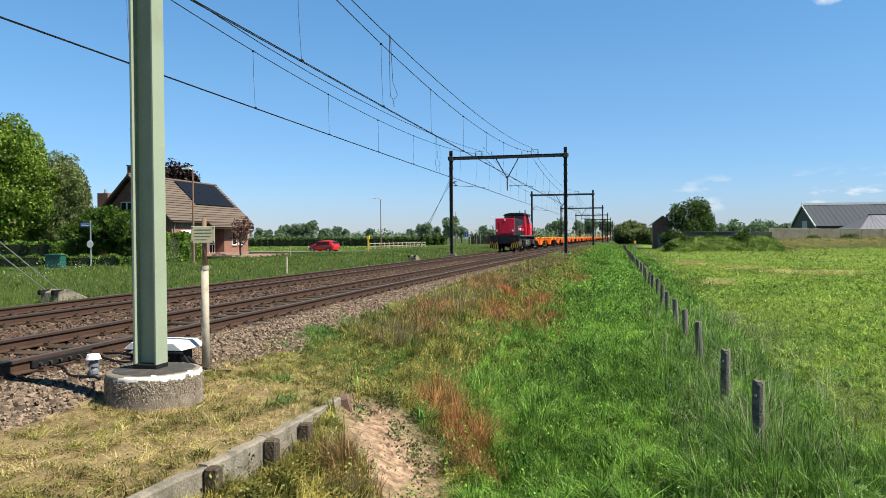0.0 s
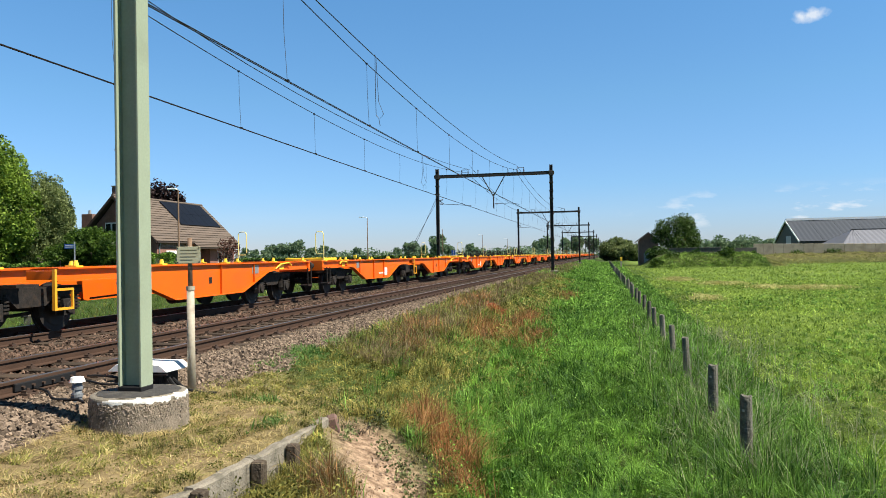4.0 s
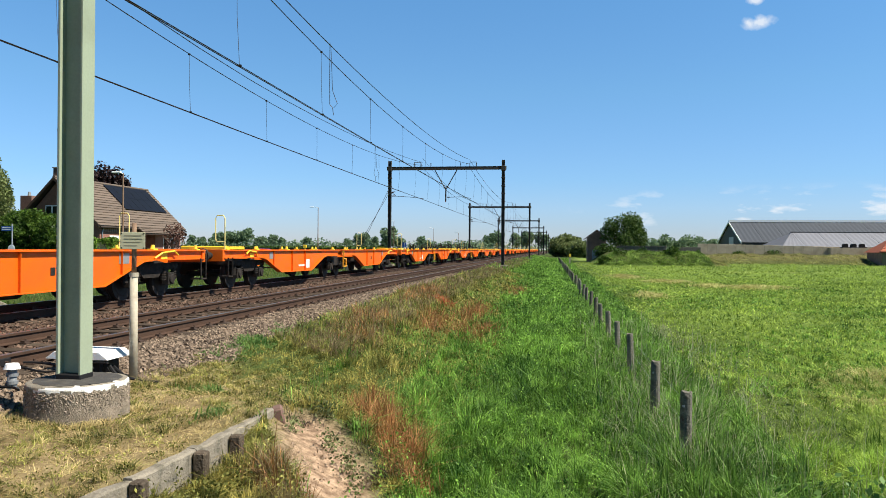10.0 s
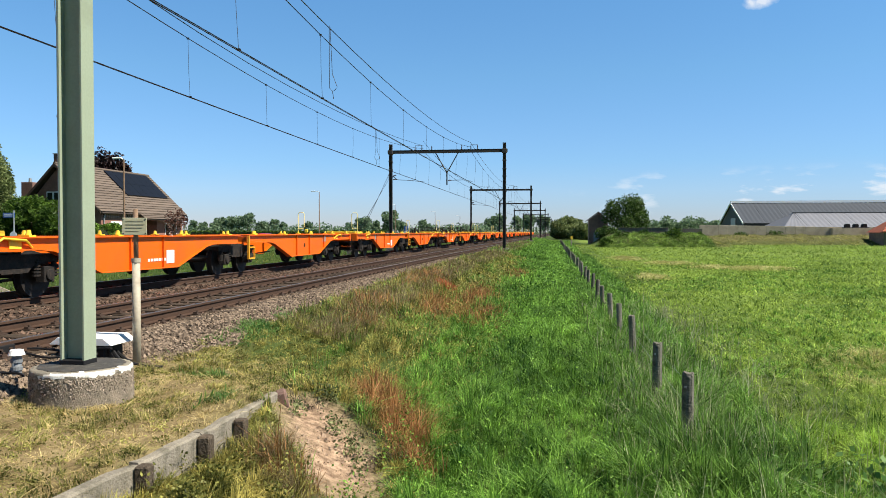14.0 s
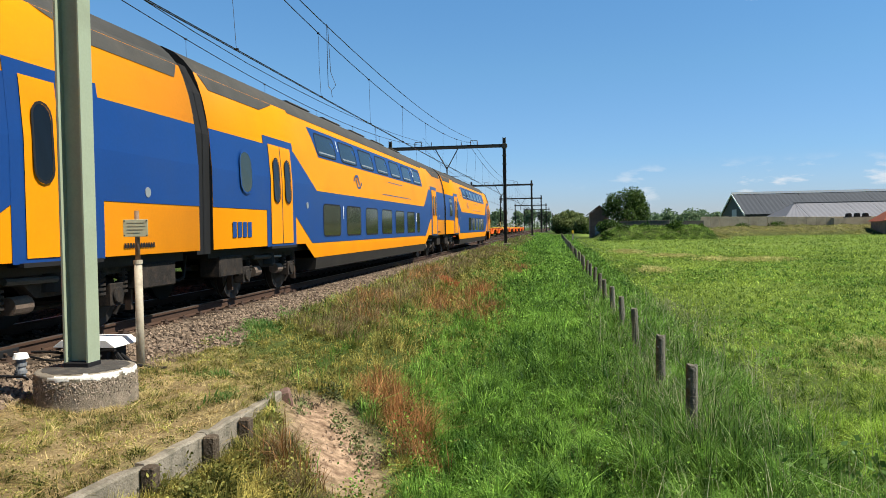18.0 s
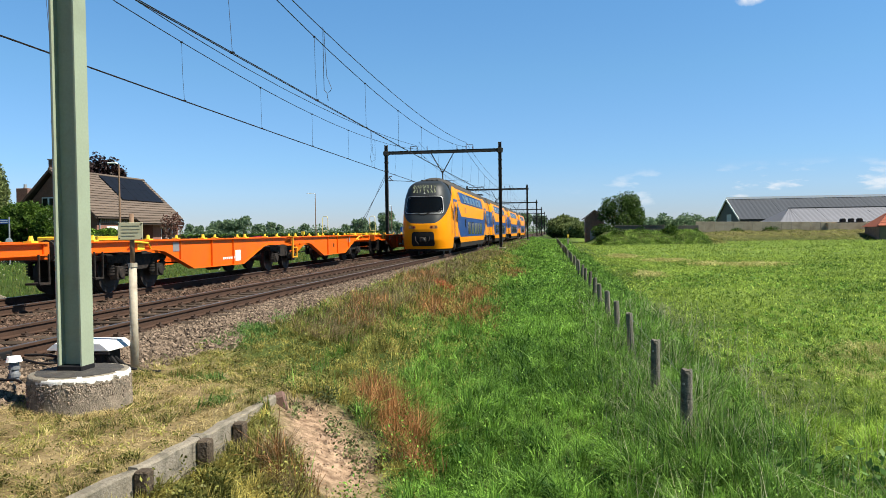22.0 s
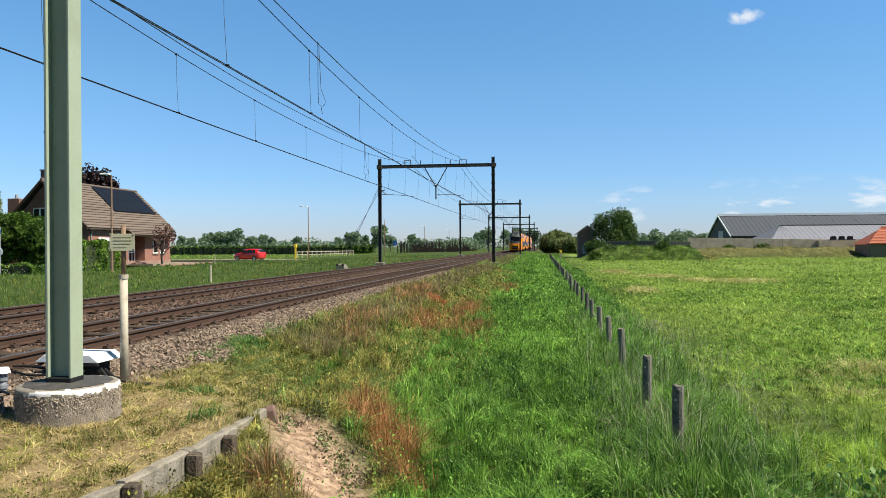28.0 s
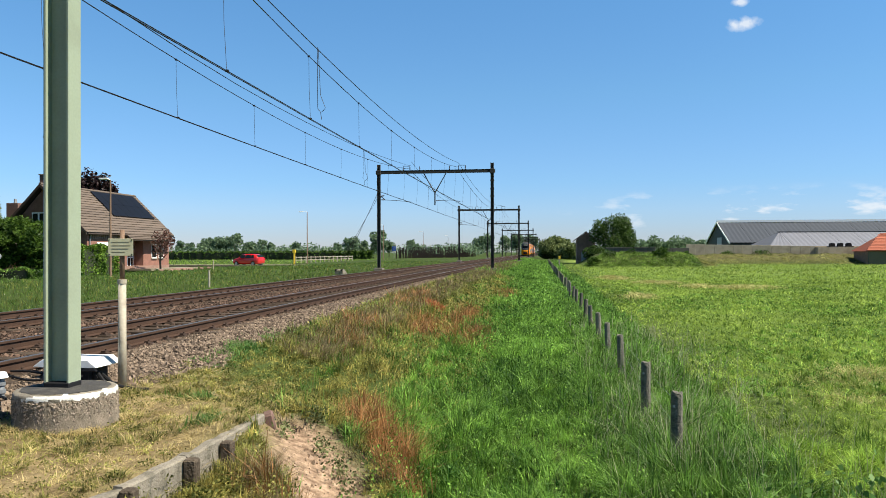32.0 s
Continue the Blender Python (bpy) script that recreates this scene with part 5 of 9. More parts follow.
def coach_nose(c, e):
    """The rounded driving end: yellow below, dark grey round the raked windscreen."""
    n = 72

    def skin(k, z):
        """A point of the skin at column k and height z, and its distances from the middle."""
        a = math.pi * (k / n - 0.5)
        w, f = nose_width(z), float(np.interp(z, NOSE_Z, NOSE_Y))
        x = w * math.copysign(abs(math.sin(a)) ** 0.60, math.sin(a))
        return x, NOSE_START + (f - NOSE_START) * abs(math.cos(a)) ** 0.66

    def grey_edge(k):
        """Height at which the grey surround begins in column k."""
        lo, hi = 1.5, 4.30
        for _ in range(30):
            mid = (lo + hi) / 2
            x, y = skin(k, mid)
            if mid > 1.82 + 0.05 * x * x + 0.70 * max(0.0, 13.60 - y):
                hi = mid
            else:
                lo = mid
        return (lo + hi) / 2

    def shell(z_low, z_high, steps):
        bm = bmesh.new()
        rows = []
        for i in range(steps + 1):
            row = []
            for k in range(n + 1):
                z = z_low(k) + (z_high(k) - z_low(k)) * i / steps
                x, y = skin(k, z)
                row.append(bm.verts.new((x, e * y, z)))
            rows.append(row)
        for p, q in zip(rows, rows[1:]):
            for k in range(n):
                bm.faces.new((p[k], p[k + 1], q[k + 1], q[k])).smooth = True
        bmesh.ops.recalc_face_normals(bm, faces=bm.faces[:])
        return bm

    def front_patch(name, x0, x1, z0, z1, mat, parent, off, label="", taper=0.0, cut=0.0):
        """A sheet that lies on the curved front, with cut corners."""
        bm = bmesh.new()
        rows = []
        for i in range(15):
            z = z0 + (z1 - z0) * i / 14
            m_ = min(z - z0, z1 - z)
            inset = taper * (i / 14) + max(0.0, cut - m_) * 0.8
            rows.append([bm.verts.new((x, e * (nose_y(x, z) + off), z)) for x in np.linspace(x0 + inset, x1 - inset, 21)])
        for p, q in zip(rows, rows[1:]):
            for k in range(20):
                bm.faces.new((p[k], p[k + 1], q[k + 1], q[k])).smooth = True
        bmesh.ops.recalc_face_normals(bm, faces=bm.faces[:])
        return part(name, bm, mat, parent, label)

    nose = part("nose", shell(lambda k: 0.40, grey_edge, 26), M_NSYEL, c, "rounded yellow driving end")
    part("nose_valance", shell(lambda k: 0.28, lambda k: 0.398, 2), M_BLACK, nose, "black lower edge")
    part("windscreen_surround", shell(grey_edge, lambda k: 4.34, 40), M_NSGREY, nose, "dark grey surround of the cab front")
    front_patch("windscreen", -1.09, 1.09, 2.42, 3.36, M_CABGLASS, nose, 0.012, "dark raked windscreen", 0.10, 0.12)
    front_patch("windscreen_trim", -1.115, 1.115, 2.385, 3.385, M_STEELG, nose, 0.009, "thin bright windscreen trim", 0.10, 0.12)
    front_patch("windscreen_seal", -1.14, 1.14, 2.30, 3.42, M_BLACK, nose, 0.006, "", 0.10, 0.12)
    # no cavity here: a black sheet stands for the opening's dark depth
    front_patch("coupler_recess", -0.66, 0.66, 0.56, 1.36, M_BLACK, nose, 0.008, "flat black sheet for the shaded coupler opening", 0.04, 0.10)
    for s in (-1, 1):
        front_patch("lamp_panel", s * 0.61 - 0.22, s * 0.61 + 0.22, 1.53, 1.71, M_LAMPHOUSE, nose, 0.006, "shaded amber lamp housing", 0.02, 0.05)
    front_patch("coupler_hatch", -0.38, 0.38, 1.10, 1.30, M_SKIRT, nose, 0.014, "", 0.02, 0.05)
    for x in (-0.42, 0.40):
        part("coupler_hose", tube([(x, e * 13.74, 1.10), (x * 0.9, e * 13.86, 0.86), (x * 0.5, e * 13.82, 0.66)], 0.028, 6), M_BOGIE, nose)
    cp = part("coupler", box(-0.20, 0.20, min(e * 13.6, e * 13.86), max(e * 13.6, e * 13.86), 0.78, 1.06), M_BOGIE, nose, "automatic coupler", bevel=0.05)
    part("coupler_cone", cyl((0.08, e * 13.86, 0.92), (0.08, e * 13.96, 0.92), 0.09, 0.03, n=12), M_LGREY, cp)
    for s in (-1, 1):
        for x, mt, nm in ((0.50, M_DIMRED, "tail_light"), (0.72, M_DIMLAMP, "headlight")):
            y = nose_y(x, 1.62)
            part(nm, cyl((s * x, e * (y - 0.05), 1.62), (s * x, e * (y + 0.025), 1.62), 0.065, n=18), mt, nose)
    part("top_light", cyl((0, e * (nose_y(0, 3.54) - 0.05), 3.54), (0, e * (nose_y(0, 3.54) + 0.03), 3.54), 0.05, n=12), M_LAMPG, nose)
    for s in (-1, 1):
        pts = [(s * 0.05, e * (nose_y(0.05, 2.30) + 0.03), 2.30), (s * 0.32, e * (nose_y(0.32, 2.44) + 0.03), 2.44), (s * 0.72, e * (nose_y(0.72, 2.48) + 0.03), 2.48)]
        part("wiper", tube(pts, 0.018, 5), M_BLACK, nose)
    # faded scrawl above the windscreen, as plain strokes in two rows
    rng = random.Random(12)
    for r in range(2):
        for k in range(7):
            x, z = -0.62 + 0.195 * k + 0.03 * r, 3.92 - 0.24 * r
            zig = [(x + rng.uniform(-0.09, 0.09), z + (0.11 if (j + k) % 2 else -0.11) * rng.uniform(0.5, 1.1)) for j in range(4)]
            part("scrawl_stroke", tube([(u, e * (nose_y(u, v) + 0.012), v) for u, v in zig], 0.013, 4), M_SEEDPAINT, nose)
    for k in range(4):
        part("roof_aerial", box(-0.48 + 0.3 * k, -0.40 + 0.3 * k, min(e * 11.05, e * 11.25), max(e * 11.05, e * 11.25), 4.28, 4.42), M_BLACK, nose)
    for flip in (1, -1):
        side_patch("cab_door", ((1.10, e * 11.52 - 0.34, e * 11.52 + 0.30), (2.95, e * 11.52 - 0.34, e * 11.52 + 0.30)), M_NSYEL, nose, 0.016, "", flip)
        rounded_pane("cab_window", e * 11.52 - 0.15, e * 11.52 + 0.13, 2.05, 2.72, M_GLASS, nose, 0.042, flip, 0.12, M_BLACK)
        for (za, ya), (zb, yb) in zip(((3.40, 11.2), (3.62, 10.95), (3.82, 10.62), (3.97, 10.25)), ((3.62, 10.95), (3.82, 10.62), (3.97, 10.25), (4.10, 9.7))):
            side_patch("roof_flank", ((za, *sorted((e * 11.2, e * ya))), (zb, *sorted((e * 11.2, e * yb)))), M_NSGREY, nose, 0.010, "", flip)
        side_patch("cab_grab_rail", ((1.3, e * 11.92, e * 11.95), (2.3, e * 11.92, e * 11.95)), M_BLACK, nose, 0.012, "", flip)


# train yellow scaled down, so the housing's shade is in its colour
M_LAMPHOUSE = material("shaded_amber_housing", (0.30, 0.105, 0.008), 0.5, vary=0.15)
M_DIMRED = glassy("unlit_red_lamp_glass", (0.16, 0.02, 0.012), 0.15)
M_DIMLAMP = glassy("unlit_lamp_glass", (0.20, 0.12, 0.06), 0.12)
# opaque pane; reflected sky and the view through are painted as pale colour
M_GLASSCLR = glassy("pale_cab_glass", (0.16, 0.20, 0.20), 0.05, 0.6)
M_SEEDPAINT = material("faded_chalk_scrawl", (0.33, 0.36, 0.22), 0.8, vary=0.2)


def pantograph(parent, y):
    p = part("pantograph", box(-0.6, 0.6, y - 0.8, y + 0.8, 4.72, 4.80), M_NSGREY, parent, "raised pantograph", bevel=0.02)
    part("lower_arm", tube([(0, y - 0.6, 4.8), (0, y + 0.75, 5.10)], 0.04, 6), M_STEELG, p)
    for s in (-1, 1):
        part("upper_arm", tube([(s * 0.12, y + 0.75, 5.10), (s * 0.4, y - 0.3, 5.42)], 0.025, 6), M_STEELG, p)
    for d in (-0.12, 0.12):
        part("contact_strip", tube([(-0.85, y - 0.3 + d, 5.34), (-0.6, y - 0.3 + d, 5.44), (0.6, y - 0.3 + d, 5.44), (0.85, y - 0.3 + d, 5.34)], 0.02, 6), M_NSGREY, p)


# ---- container flat wagon in two articulated sections, 26.4 m over buffers
def wagon_half(w, e):
    """One section: deep fish-bellied side sills between the end and the middle bogie. e = -1 or 1 along y."""
    def yy(v):
        return e * v
    for s in (-1, 1):
        poly = [(0.35, 1.20), (12.55, 1.20), (12.55, 0.98), (9.75, 0.98), (9.3, 0.94), (7.7, 0.42), (4.3, 0.40), (2.6, 0.92), (2.2, 0.97), (0.35, 0.97)]
        sill = part("side_sill", prism([(yy(a), b) for a, b in poly], s * 1.24 - 0.012, s * 1.24 + 0.012, "x"), M_ORANGE, w, "orange fish-bellied side sill")
        part("top_flange", box(s * 1.24 - 0.10, s * 1.24 + 0.10, min(yy(0.35), yy(12.55)), max(yy(0.35), yy(12.55)), 1.20, 1.225), M_ORANGE, sill)
        bm = bmesh.new()
        path = [(12.55, 0.98), (9.75, 0.98), (9.3, 0.94), (7.7, 0.42), (4.3, 0.40), (2.6, 0.92), (2.2, 0.97), (0.35, 0.97)]
        for (a, b), (c, d) in zip(path, path[1:]):
            q = [(a, b - 0.012), (c, d - 0.012), (c, d + 0.012), (a, b + 0.012)]
            add_prism(bm, [(yy(u), v) for u, v in q], s * 1.24 - 0.09, s * 1.24 + 0.09, "x")
        part("bottom_flange", bm, M_ORANGE, sill)
        for v in (5.0, 6.5, 8.4):
            zb = float(np.interp(v, [0.35, 2.2, 2.6, 4.3, 7.7, 9.3, 12.55], [0.97, 0.97, 0.92, 0.40, 0.42, 0.94, 0.98]))
            part("rib", box(s * 1.24 + (0.012 if s > 0 else -0.07), s * 1.24 + (0.07 if s > 0 else -0.012), min(yy(v), yy(v + 0.02)), max(yy(v), yy(v + 0.02)), zb, 1.20), M_ORANGE, sill)
        for v in (1.0, 3.9, 6.9, 9.9, 12.2):
            bm = bmesh.new()
            add_box(bm, s * 1.20 - 0.09, s * 1.20 + 0.09, yy(v) - 0.10, yy(v) + 0.10, 1.226, 1.26)
            add_cyl(bm, (s * 1.20, yy(v), 1.26), (s * 1.20, yy(v), 1.36), 0.060, 0.035, n=8)
            part("twist_lock", bm, M_YELLOWP, w, "yellow container twist lock")
        if s > 0:
            def plate(y, z, wy, hz, mat, name="label_plate"):
                part(name, box(1.254, 1.262, y - wy / 2, y + wy / 2, z - hz / 2, z + hz / 2), mat, sill)
            plate(yy(8.55), 1.03, 0.42, 0.24, M_STEELG)
            if e > 0:
                plate(yy(6.0), 0.80, 0.14, 0.16, M_BOGIE)
                continue
            plate(yy(4.6), 0.68, 0.40, 0.34, M_OFFWHITE)
            for k in range(8):
                plate(yy(5.2) - 0.45 + 0.13 * k, 0.62, 0.09, 0.07, M_OFFWHITE, "lettering_bar")
    bm = bmesh.new()
    for v in (0.6, 2.3, 4.2, 6.0, 7.8, 9.6, 11.2, 12.5):
        add_box(bm, -1.22, 1.22, yy(v) - 0.08, yy(v) + 0.08, 1.00, 1.16)
    part("cross_members", bm, M_ORANGE, w)
    part("centre_sill", box(-0.25, 0.25, min(yy(0.3), yy(12.6)), max(yy(0.3), yy(12.6)), 0.86, 1.12), M_ORANGE, w)
    part("head_stock", box(-1.30, 1.30, min(yy(12.45), yy(12.62)), max(yy(12.45), yy(12.62)), 0.88, 1.24), M_ORANGE, w, bevel=0.015)
    if e < 0:
        part("end_tray", box(-0.6, 0.95, min(yy(10.2), yy(11.6)), max(yy(10.2), yy(11.6)), 1.23, 1.345), M_YELLOWP, w, "yellow folded end platform", bevel=0.02)
    for s in (-1, 1):
        b = bmesh.new()
        add_cyl(b, (s * 0.875, yy(12.6), 1.06), (s * 0.875, yy(13.08), 1.06), 0.10, n=12)
        add_cyl(b, (s * 0.875, yy(13.08), 1.06), (s * 0.875, yy(13.16), 1.06), 0.22, 0.21, n=16)
        part("buffer", b, M_BOGIE, w)
    s = -e
    part("hand_rail", tube([(s * 1.30, yy(12.50), 1.20), (s * 1.30, yy(12.50), 2.20), (s * 1.25, yy(12.50), 2.28), (s * 1.05, yy(12.50), 2.28), (s * 1.00, yy(12.50), 2.20), (s * 1.00, yy(12.50), 1.56), (s * 1.05, yy(12.50), 1.48), (s * 1.30, yy(12.50), 1.48)], 0.017, 6), M_PALEYEL, w, "faded yellow end hand rail")
    lever = part("release_lever", tube([(1.27, yy(9.9), 1.02), (1.34, yy(10.15), 1.16), (1.34, yy(10.75), 1.20), (1.34, yy(10.95), 1.10)], 0.026, 6), M_YELLOWP, w, "yellow release lever")
    part("lever_plate", box(1.255, 1.275, yy(10.35) - 0.16, yy(10.35) + 0.16, 1.0, 1.15), M_YELLOWP, lever)
    part("foot_step", box(1.10, 1.42, yy(12.3) - 0.16, yy(12.3) + 0.16, 0.40, 0.44), M_BOGIE, w)
    for d in (-0.15, 0.15):
        part("step_hanger", box(1.38, 1.41, yy(12.3) + d - 0.015, yy(12.3) + d + 0.015, 0.42, 1.0), M_BOGIE, w)
    for v in (9.0, 3.2):
        part("brake_rod", tube([(0.9, yy(v), 0.62), (0.9, yy(v - 1.4), 0.58)], 0.022, 5), M_BOGIE, w)


def wagon():
    w = thing("container_flat_wagon", "empty orange two-section container wagon on black bogies", "freight wagon", X_FAR, 0, 0, group="container wagons")
    for e in (-1, 1):
        wagon_half(w, e)
        bogie(w, e * 10.10, 1.8, 0.46, 0.88, M_BOGIE)
    bogie(w, 0, 1.8, 0.46, 0.88, M_BOGIE)
    part("articulation", box(-0.5, 0.5, -0.5, 0.5, 0.80, 1.16), M_BOGIE, w, "black articulation joint", bevel=0.04)
    for s in (-1, 1):
        xs = s * 1.36
        lad = part("ladder_post", box(xs - 0.030, xs + 0.030, 0.19, 0.25, 0.44, 1.20), M_AMBER, w, "amber step ladder")
        part("ladder_post", box(xs - 0.022, xs + 0.022, 0.67, 0.71, 0.44, 0.84), M_AMBER, w)
        for z in (0.44, 0.80):
            part("ladder_rung", box(xs - 0.024, xs + 0.024, 0.251, 0.669, z, z + 0.045), M_AMBER, lad)
    part("brake_cylinder", cyl((0.75, 5.0, 0.42), (0.75, 5.6, 0.42), 0.16, n=12), M_BOGIE, w)
    part("brake_cylinder", cyl((0.75, -5.6, 0.42), (0.75, -5.0, 0.42), 0.16, n=12), M_BOGIE, w)
    return w


# ---- four-axle diesel shunter: long bonnet towards -y, cab and short bonnet behind
def locomotive():
    c = thing("diesel_locomotive", "black and crimson four-axle diesel locomotive with long bonnet", "locomotive", X_FAR, 0, 0)
    # the shadow on the frame is given by its black colour
    part("frame", box(-1.45, 1.45, -6.75, 6.75, 1.34, 1.50), M_LBLACK, c, "main frame, black to hold its shade", bevel=0.02)
    part("centre_sill", box(-0.55, 0.55, -6.6, 6.6, 0.98, 1.34), M_LBLACK, c)
    part("walkway", box(-1.50, 1.50, -6.70, 6.70, 1.505, 1.55), M_LBLACK, c)
    # bonnet
    hood = [(-0.92, 1.55), (0.92, 1.55), (0.92, 3.10), (0.80, 3.22), (-0.80, 3.22), (-0.92, 3.10)]
    part("long_bonnet", prism(hood, -6.42, 1.2, "y"), M_LBLACK, c, "black panelled engine bonnet", bevel=0.015)
    front = prism([(-0.94, 1.55), (0.94, 1.55), (0.94, 3.14), (0.84, 3.24), (-0.84, 3.24), (-0.94, 3.14)], -6.50, -6.40, "y")
    part("bonnet_front", front, M_LRED, c, "crimson bonnet front", bevel=0.03)
    part("bonnet_hatch", box(-0.55, 0.55, -6.525, -6.495, 1.75, 2.95), M_LRED, c, bevel=0.01)
    for s in (-1, 1):
        bm = bmesh.new()
        for k in range(9):
            add_box(bm, min(s * 0.92, s * 0.935), max(s * 0.92, s * 0.935), -5.35, -3.75, 1.78 + 0.15 * k, 1.84 + 0.15 * k)
        part("radiator_grille", bm, M_BLACK, c, "black louvred radiator")
        for k in range(5):
            part("bonnet_door", box(min(s * 0.92, s * 0.932), max(s * 0.92, s * 0.932), -2.95 + 0.8 * k, -2.95 + 0.8 * k + 0.74, 2.40, 3.10), M_LBLACK, c, bevel=0.004)
        part("red_stripe", box(min(s * 0.93, s * 0.942), max(s * 0.93, s * 0.942), -3.7, 1.2, 2.04, 2.34), M_LPINK, c, "pinkish red stripe")
        for k in range(11):
            part("lettering_bar", box(min(s * 0.933, s * 0.947), max(s * 0.933, s * 0.947), -3.50 + 0.19 * k, -3.41 + 0.19 * k, 2.40, 2.56), M_LPINK, c, "pinkish red lettering shape")
        for k in range(12):
            if k != 4:
                part("lettering_bar", box(min(s * 0.943, s * 0.950), max(s * 0.943, s * 0.950), -3.29 + 0.157 * k, -3.19 + 0.157 * k, 2.07, 2.34), M_OFFWHITE, c, "white lettering shape")
        part("badge", box(min(s * 0.943, s * 0.95), max(s * 0.943, s * 0.95), -1.15, -0.70, 2.36, 2.66), M_LPINK, c, bevel=0.02)
    # cab
    def cab_body(rows_):
        bm = bmesh.new()
        rings = [[bm.verts.new(q) for q in ((-w, a, z), (w, a, z), (w, b2, z), (-w, b2, z))] for z, w, a, b2 in rows_]
        for p, q in zip(rings, rings[1:]):
            for k in range(4):
                bm.faces.new((p[k], p[(k + 1) % 4], q[(k + 1) % 4], q[k]))
        bm.faces.new(rings[0][::-1])
        bm.faces.new(rings[-1])
        return bm
    cab = part("cab", cab_body(((1.55, 1.46, 1.90, 4.06), (2.82, 1.46, 1.90, 4.06), (3.72, 1.28, 1.72, 3.66))), M_LRED, c, "crimson driver's cab", bevel=0.02)
    part("cab_entrance", cab_body(((1.55, 1.12, 0.62, 1.95), (3.66, 1.04, 0.62, 1.95))), M_LRED, cab, "recessed crimson cab entrance")
    part("cab_roof", prism([(-1.42, 3.70), (1.42, 3.70), (1.18, 3.92), (0.6, 4.02), (-0.6, 4.02), (-1.18, 3.92)], 1.50, 3.86, "y"), M_LBLACK, cab, "black cab roof", bevel=0.02)
    part("cab_roof", prism([(-1.14, 3.68), (1.14, 3.68), (1.0, 3.88), (0.55, 3.97), (-0.55, 3.97), (-1.0, 3.88)], 0.45, 1.50, "y"), M_LBLACK, cab, bevel=0.02)
    def sidewin(s, y0, y1, z0, z1, rake=0.0, mat=None):
        def xs(z):
            return float(np.interp(z, [1.55, 2.82, 3.72], [1.46, 1.46, 1.28])) + 0.012
        bm = bmesh.new()
        vs = [bm.verts.new((s * xs(z), y, z)) for y, z in ((y0, z0), (y1, z0), (y1 - rake, z1), (y0 - rake * 0.5, z1))]
        bm.faces.new(vs if s > 0 else vs[::-1])
        part("cab_window", bm, mat or M_GLASS, cab)
    for s in (-1, 1):
        sidewin(s, 2.02, 3.02, 2.84, 3.60, 0.26, M_GLASSCLR)
        sidewin(s, 3.05, 3.92, 2.84, 3.60, 0.34)
        part("cab_door", prism([(s * 1.125, 1.60), (s * 1.14, 1.60), (s * 1.09, 3.58), (s * 1.075, 3.58)], 0.98, 1.86, "y"), M_LRED, cab, bevel=0.004)
        part("door_window", prism([(s * 1.108, 2.72), (s * 1.122, 2.72), (s * 1.104, 3.48), (s * 1.088, 3.48)], 1.16, 1.74, "y"), M_GLASSCLR, cab)
        part("lettering_bar", box(min(s * 1.462, s * 1.470), max(s * 1.462, s * 1.470), 2.70, 3.14, 2.42, 2.58), M_OFFWHITE, cab)
        part("seam", box(min(s * 1.460, s * 1.464), max(s * 1.460, s * 1.464), 2.15, 3.85, 1.93, 1.945), M_LBLACK, cab)
        part("grab_rail", tube([(s * 1.50, 1.94, 1.7), (s * 1.50, 1.94, 2.7)], 0.016, 5), M_STEELG, cab)
        part("cab_windscreen", box(min(s * 0.15, s * 0.90), max(s * 0.15, s * 0.90), 0.602, 0.618, 3.32, 3.60), M_GLASS, cab)
        part("cab_windscreen", prism([(3.885, 3.18), (3.90, 3.18), (3.715, 3.60), (3.70, 3.60)], min(s * 0.12, s * 1.12), max(s * 0.12, s * 1.12), "x"), M_GLASS, cab)
    # short bonnet
    part("short_bonnet", prism([(-1.15, 1.55), (1.15, 1.55), (1.15, 2.98), (1.0, 3.10), (-1.0, 3.10), (-1.15, 2.98)], 4.07, 6.05, "y"), M_LBLACK, c, "black short bonnet", bevel=0.02)
    for s in (-1, 1):
        part("red_stripe", box(min(s * 1.15, s * 1.165), max(s * 1.15, s * 1.165), 4.08, 6.02, 2.06, 2.34), M_LPINK, c)
    part("exhaust", cyl((0.50, 0.16, 3.20), (0.50, 0.16, 3.36), 0.18, n=20), M_LBLACK, c, "black exhaust stack")
    part("exhaust_housing", box(-0.70, 0.70, -3.4, -0.2, 3.22, 3.30), M_LBLACK, c, bevel=0.04)
    part("horn", cyl((0.9, 2.35, 3.95), (0.9, 2.35, 4.32), 0.06, n=10), M_LBLACK, c)
    part("antenna", cyl((0.4, 1.55, 4.0), (0.4, 1.55, 4.22), 0.035, n=6), M_LBLACK, c)
    # bogies, tank
    for y in (-3.7, 3.7):
        running_gear(bogie(c, y, 2.4, 0.50, 0.98, M_BOGIE))
    tank = part("fuel_tank", prism([(-1.40, 0.42), (1.40, 0.42), (1.46, 0.60), (1.46, 1.10), (-1.46, 1.10), (-1.46, 0.60)], -1.75, 1.75, "y"), M_LGREY, c, "grey fuel tank with stencilled data", bevel=0.02)
    for s in (-1, 1):
        for k in range(6):
            part("lettering_bar", box(min(s * 1.462, s * 1.468), max(s * 1.462, s * 1.468), -1.15, -0.70, 0.70 + 0.055 * k, 0.718 + 0.055 * k), M_OFFWHITE, tank)
        part("warning_plate", box(min(s * 1.462, s * 1.47), max(s * 1.462, s * 1.47), 0.05, 0.32, 0.92, 1.04), M_YELLOWP, tank)
        part("warning_plate", box(min(s * 1.462, s * 1.47), max(s * 1.462, s * 1.47), 0.78, 0.90, 0.70, 0.80), M_YELLOWP, tank)
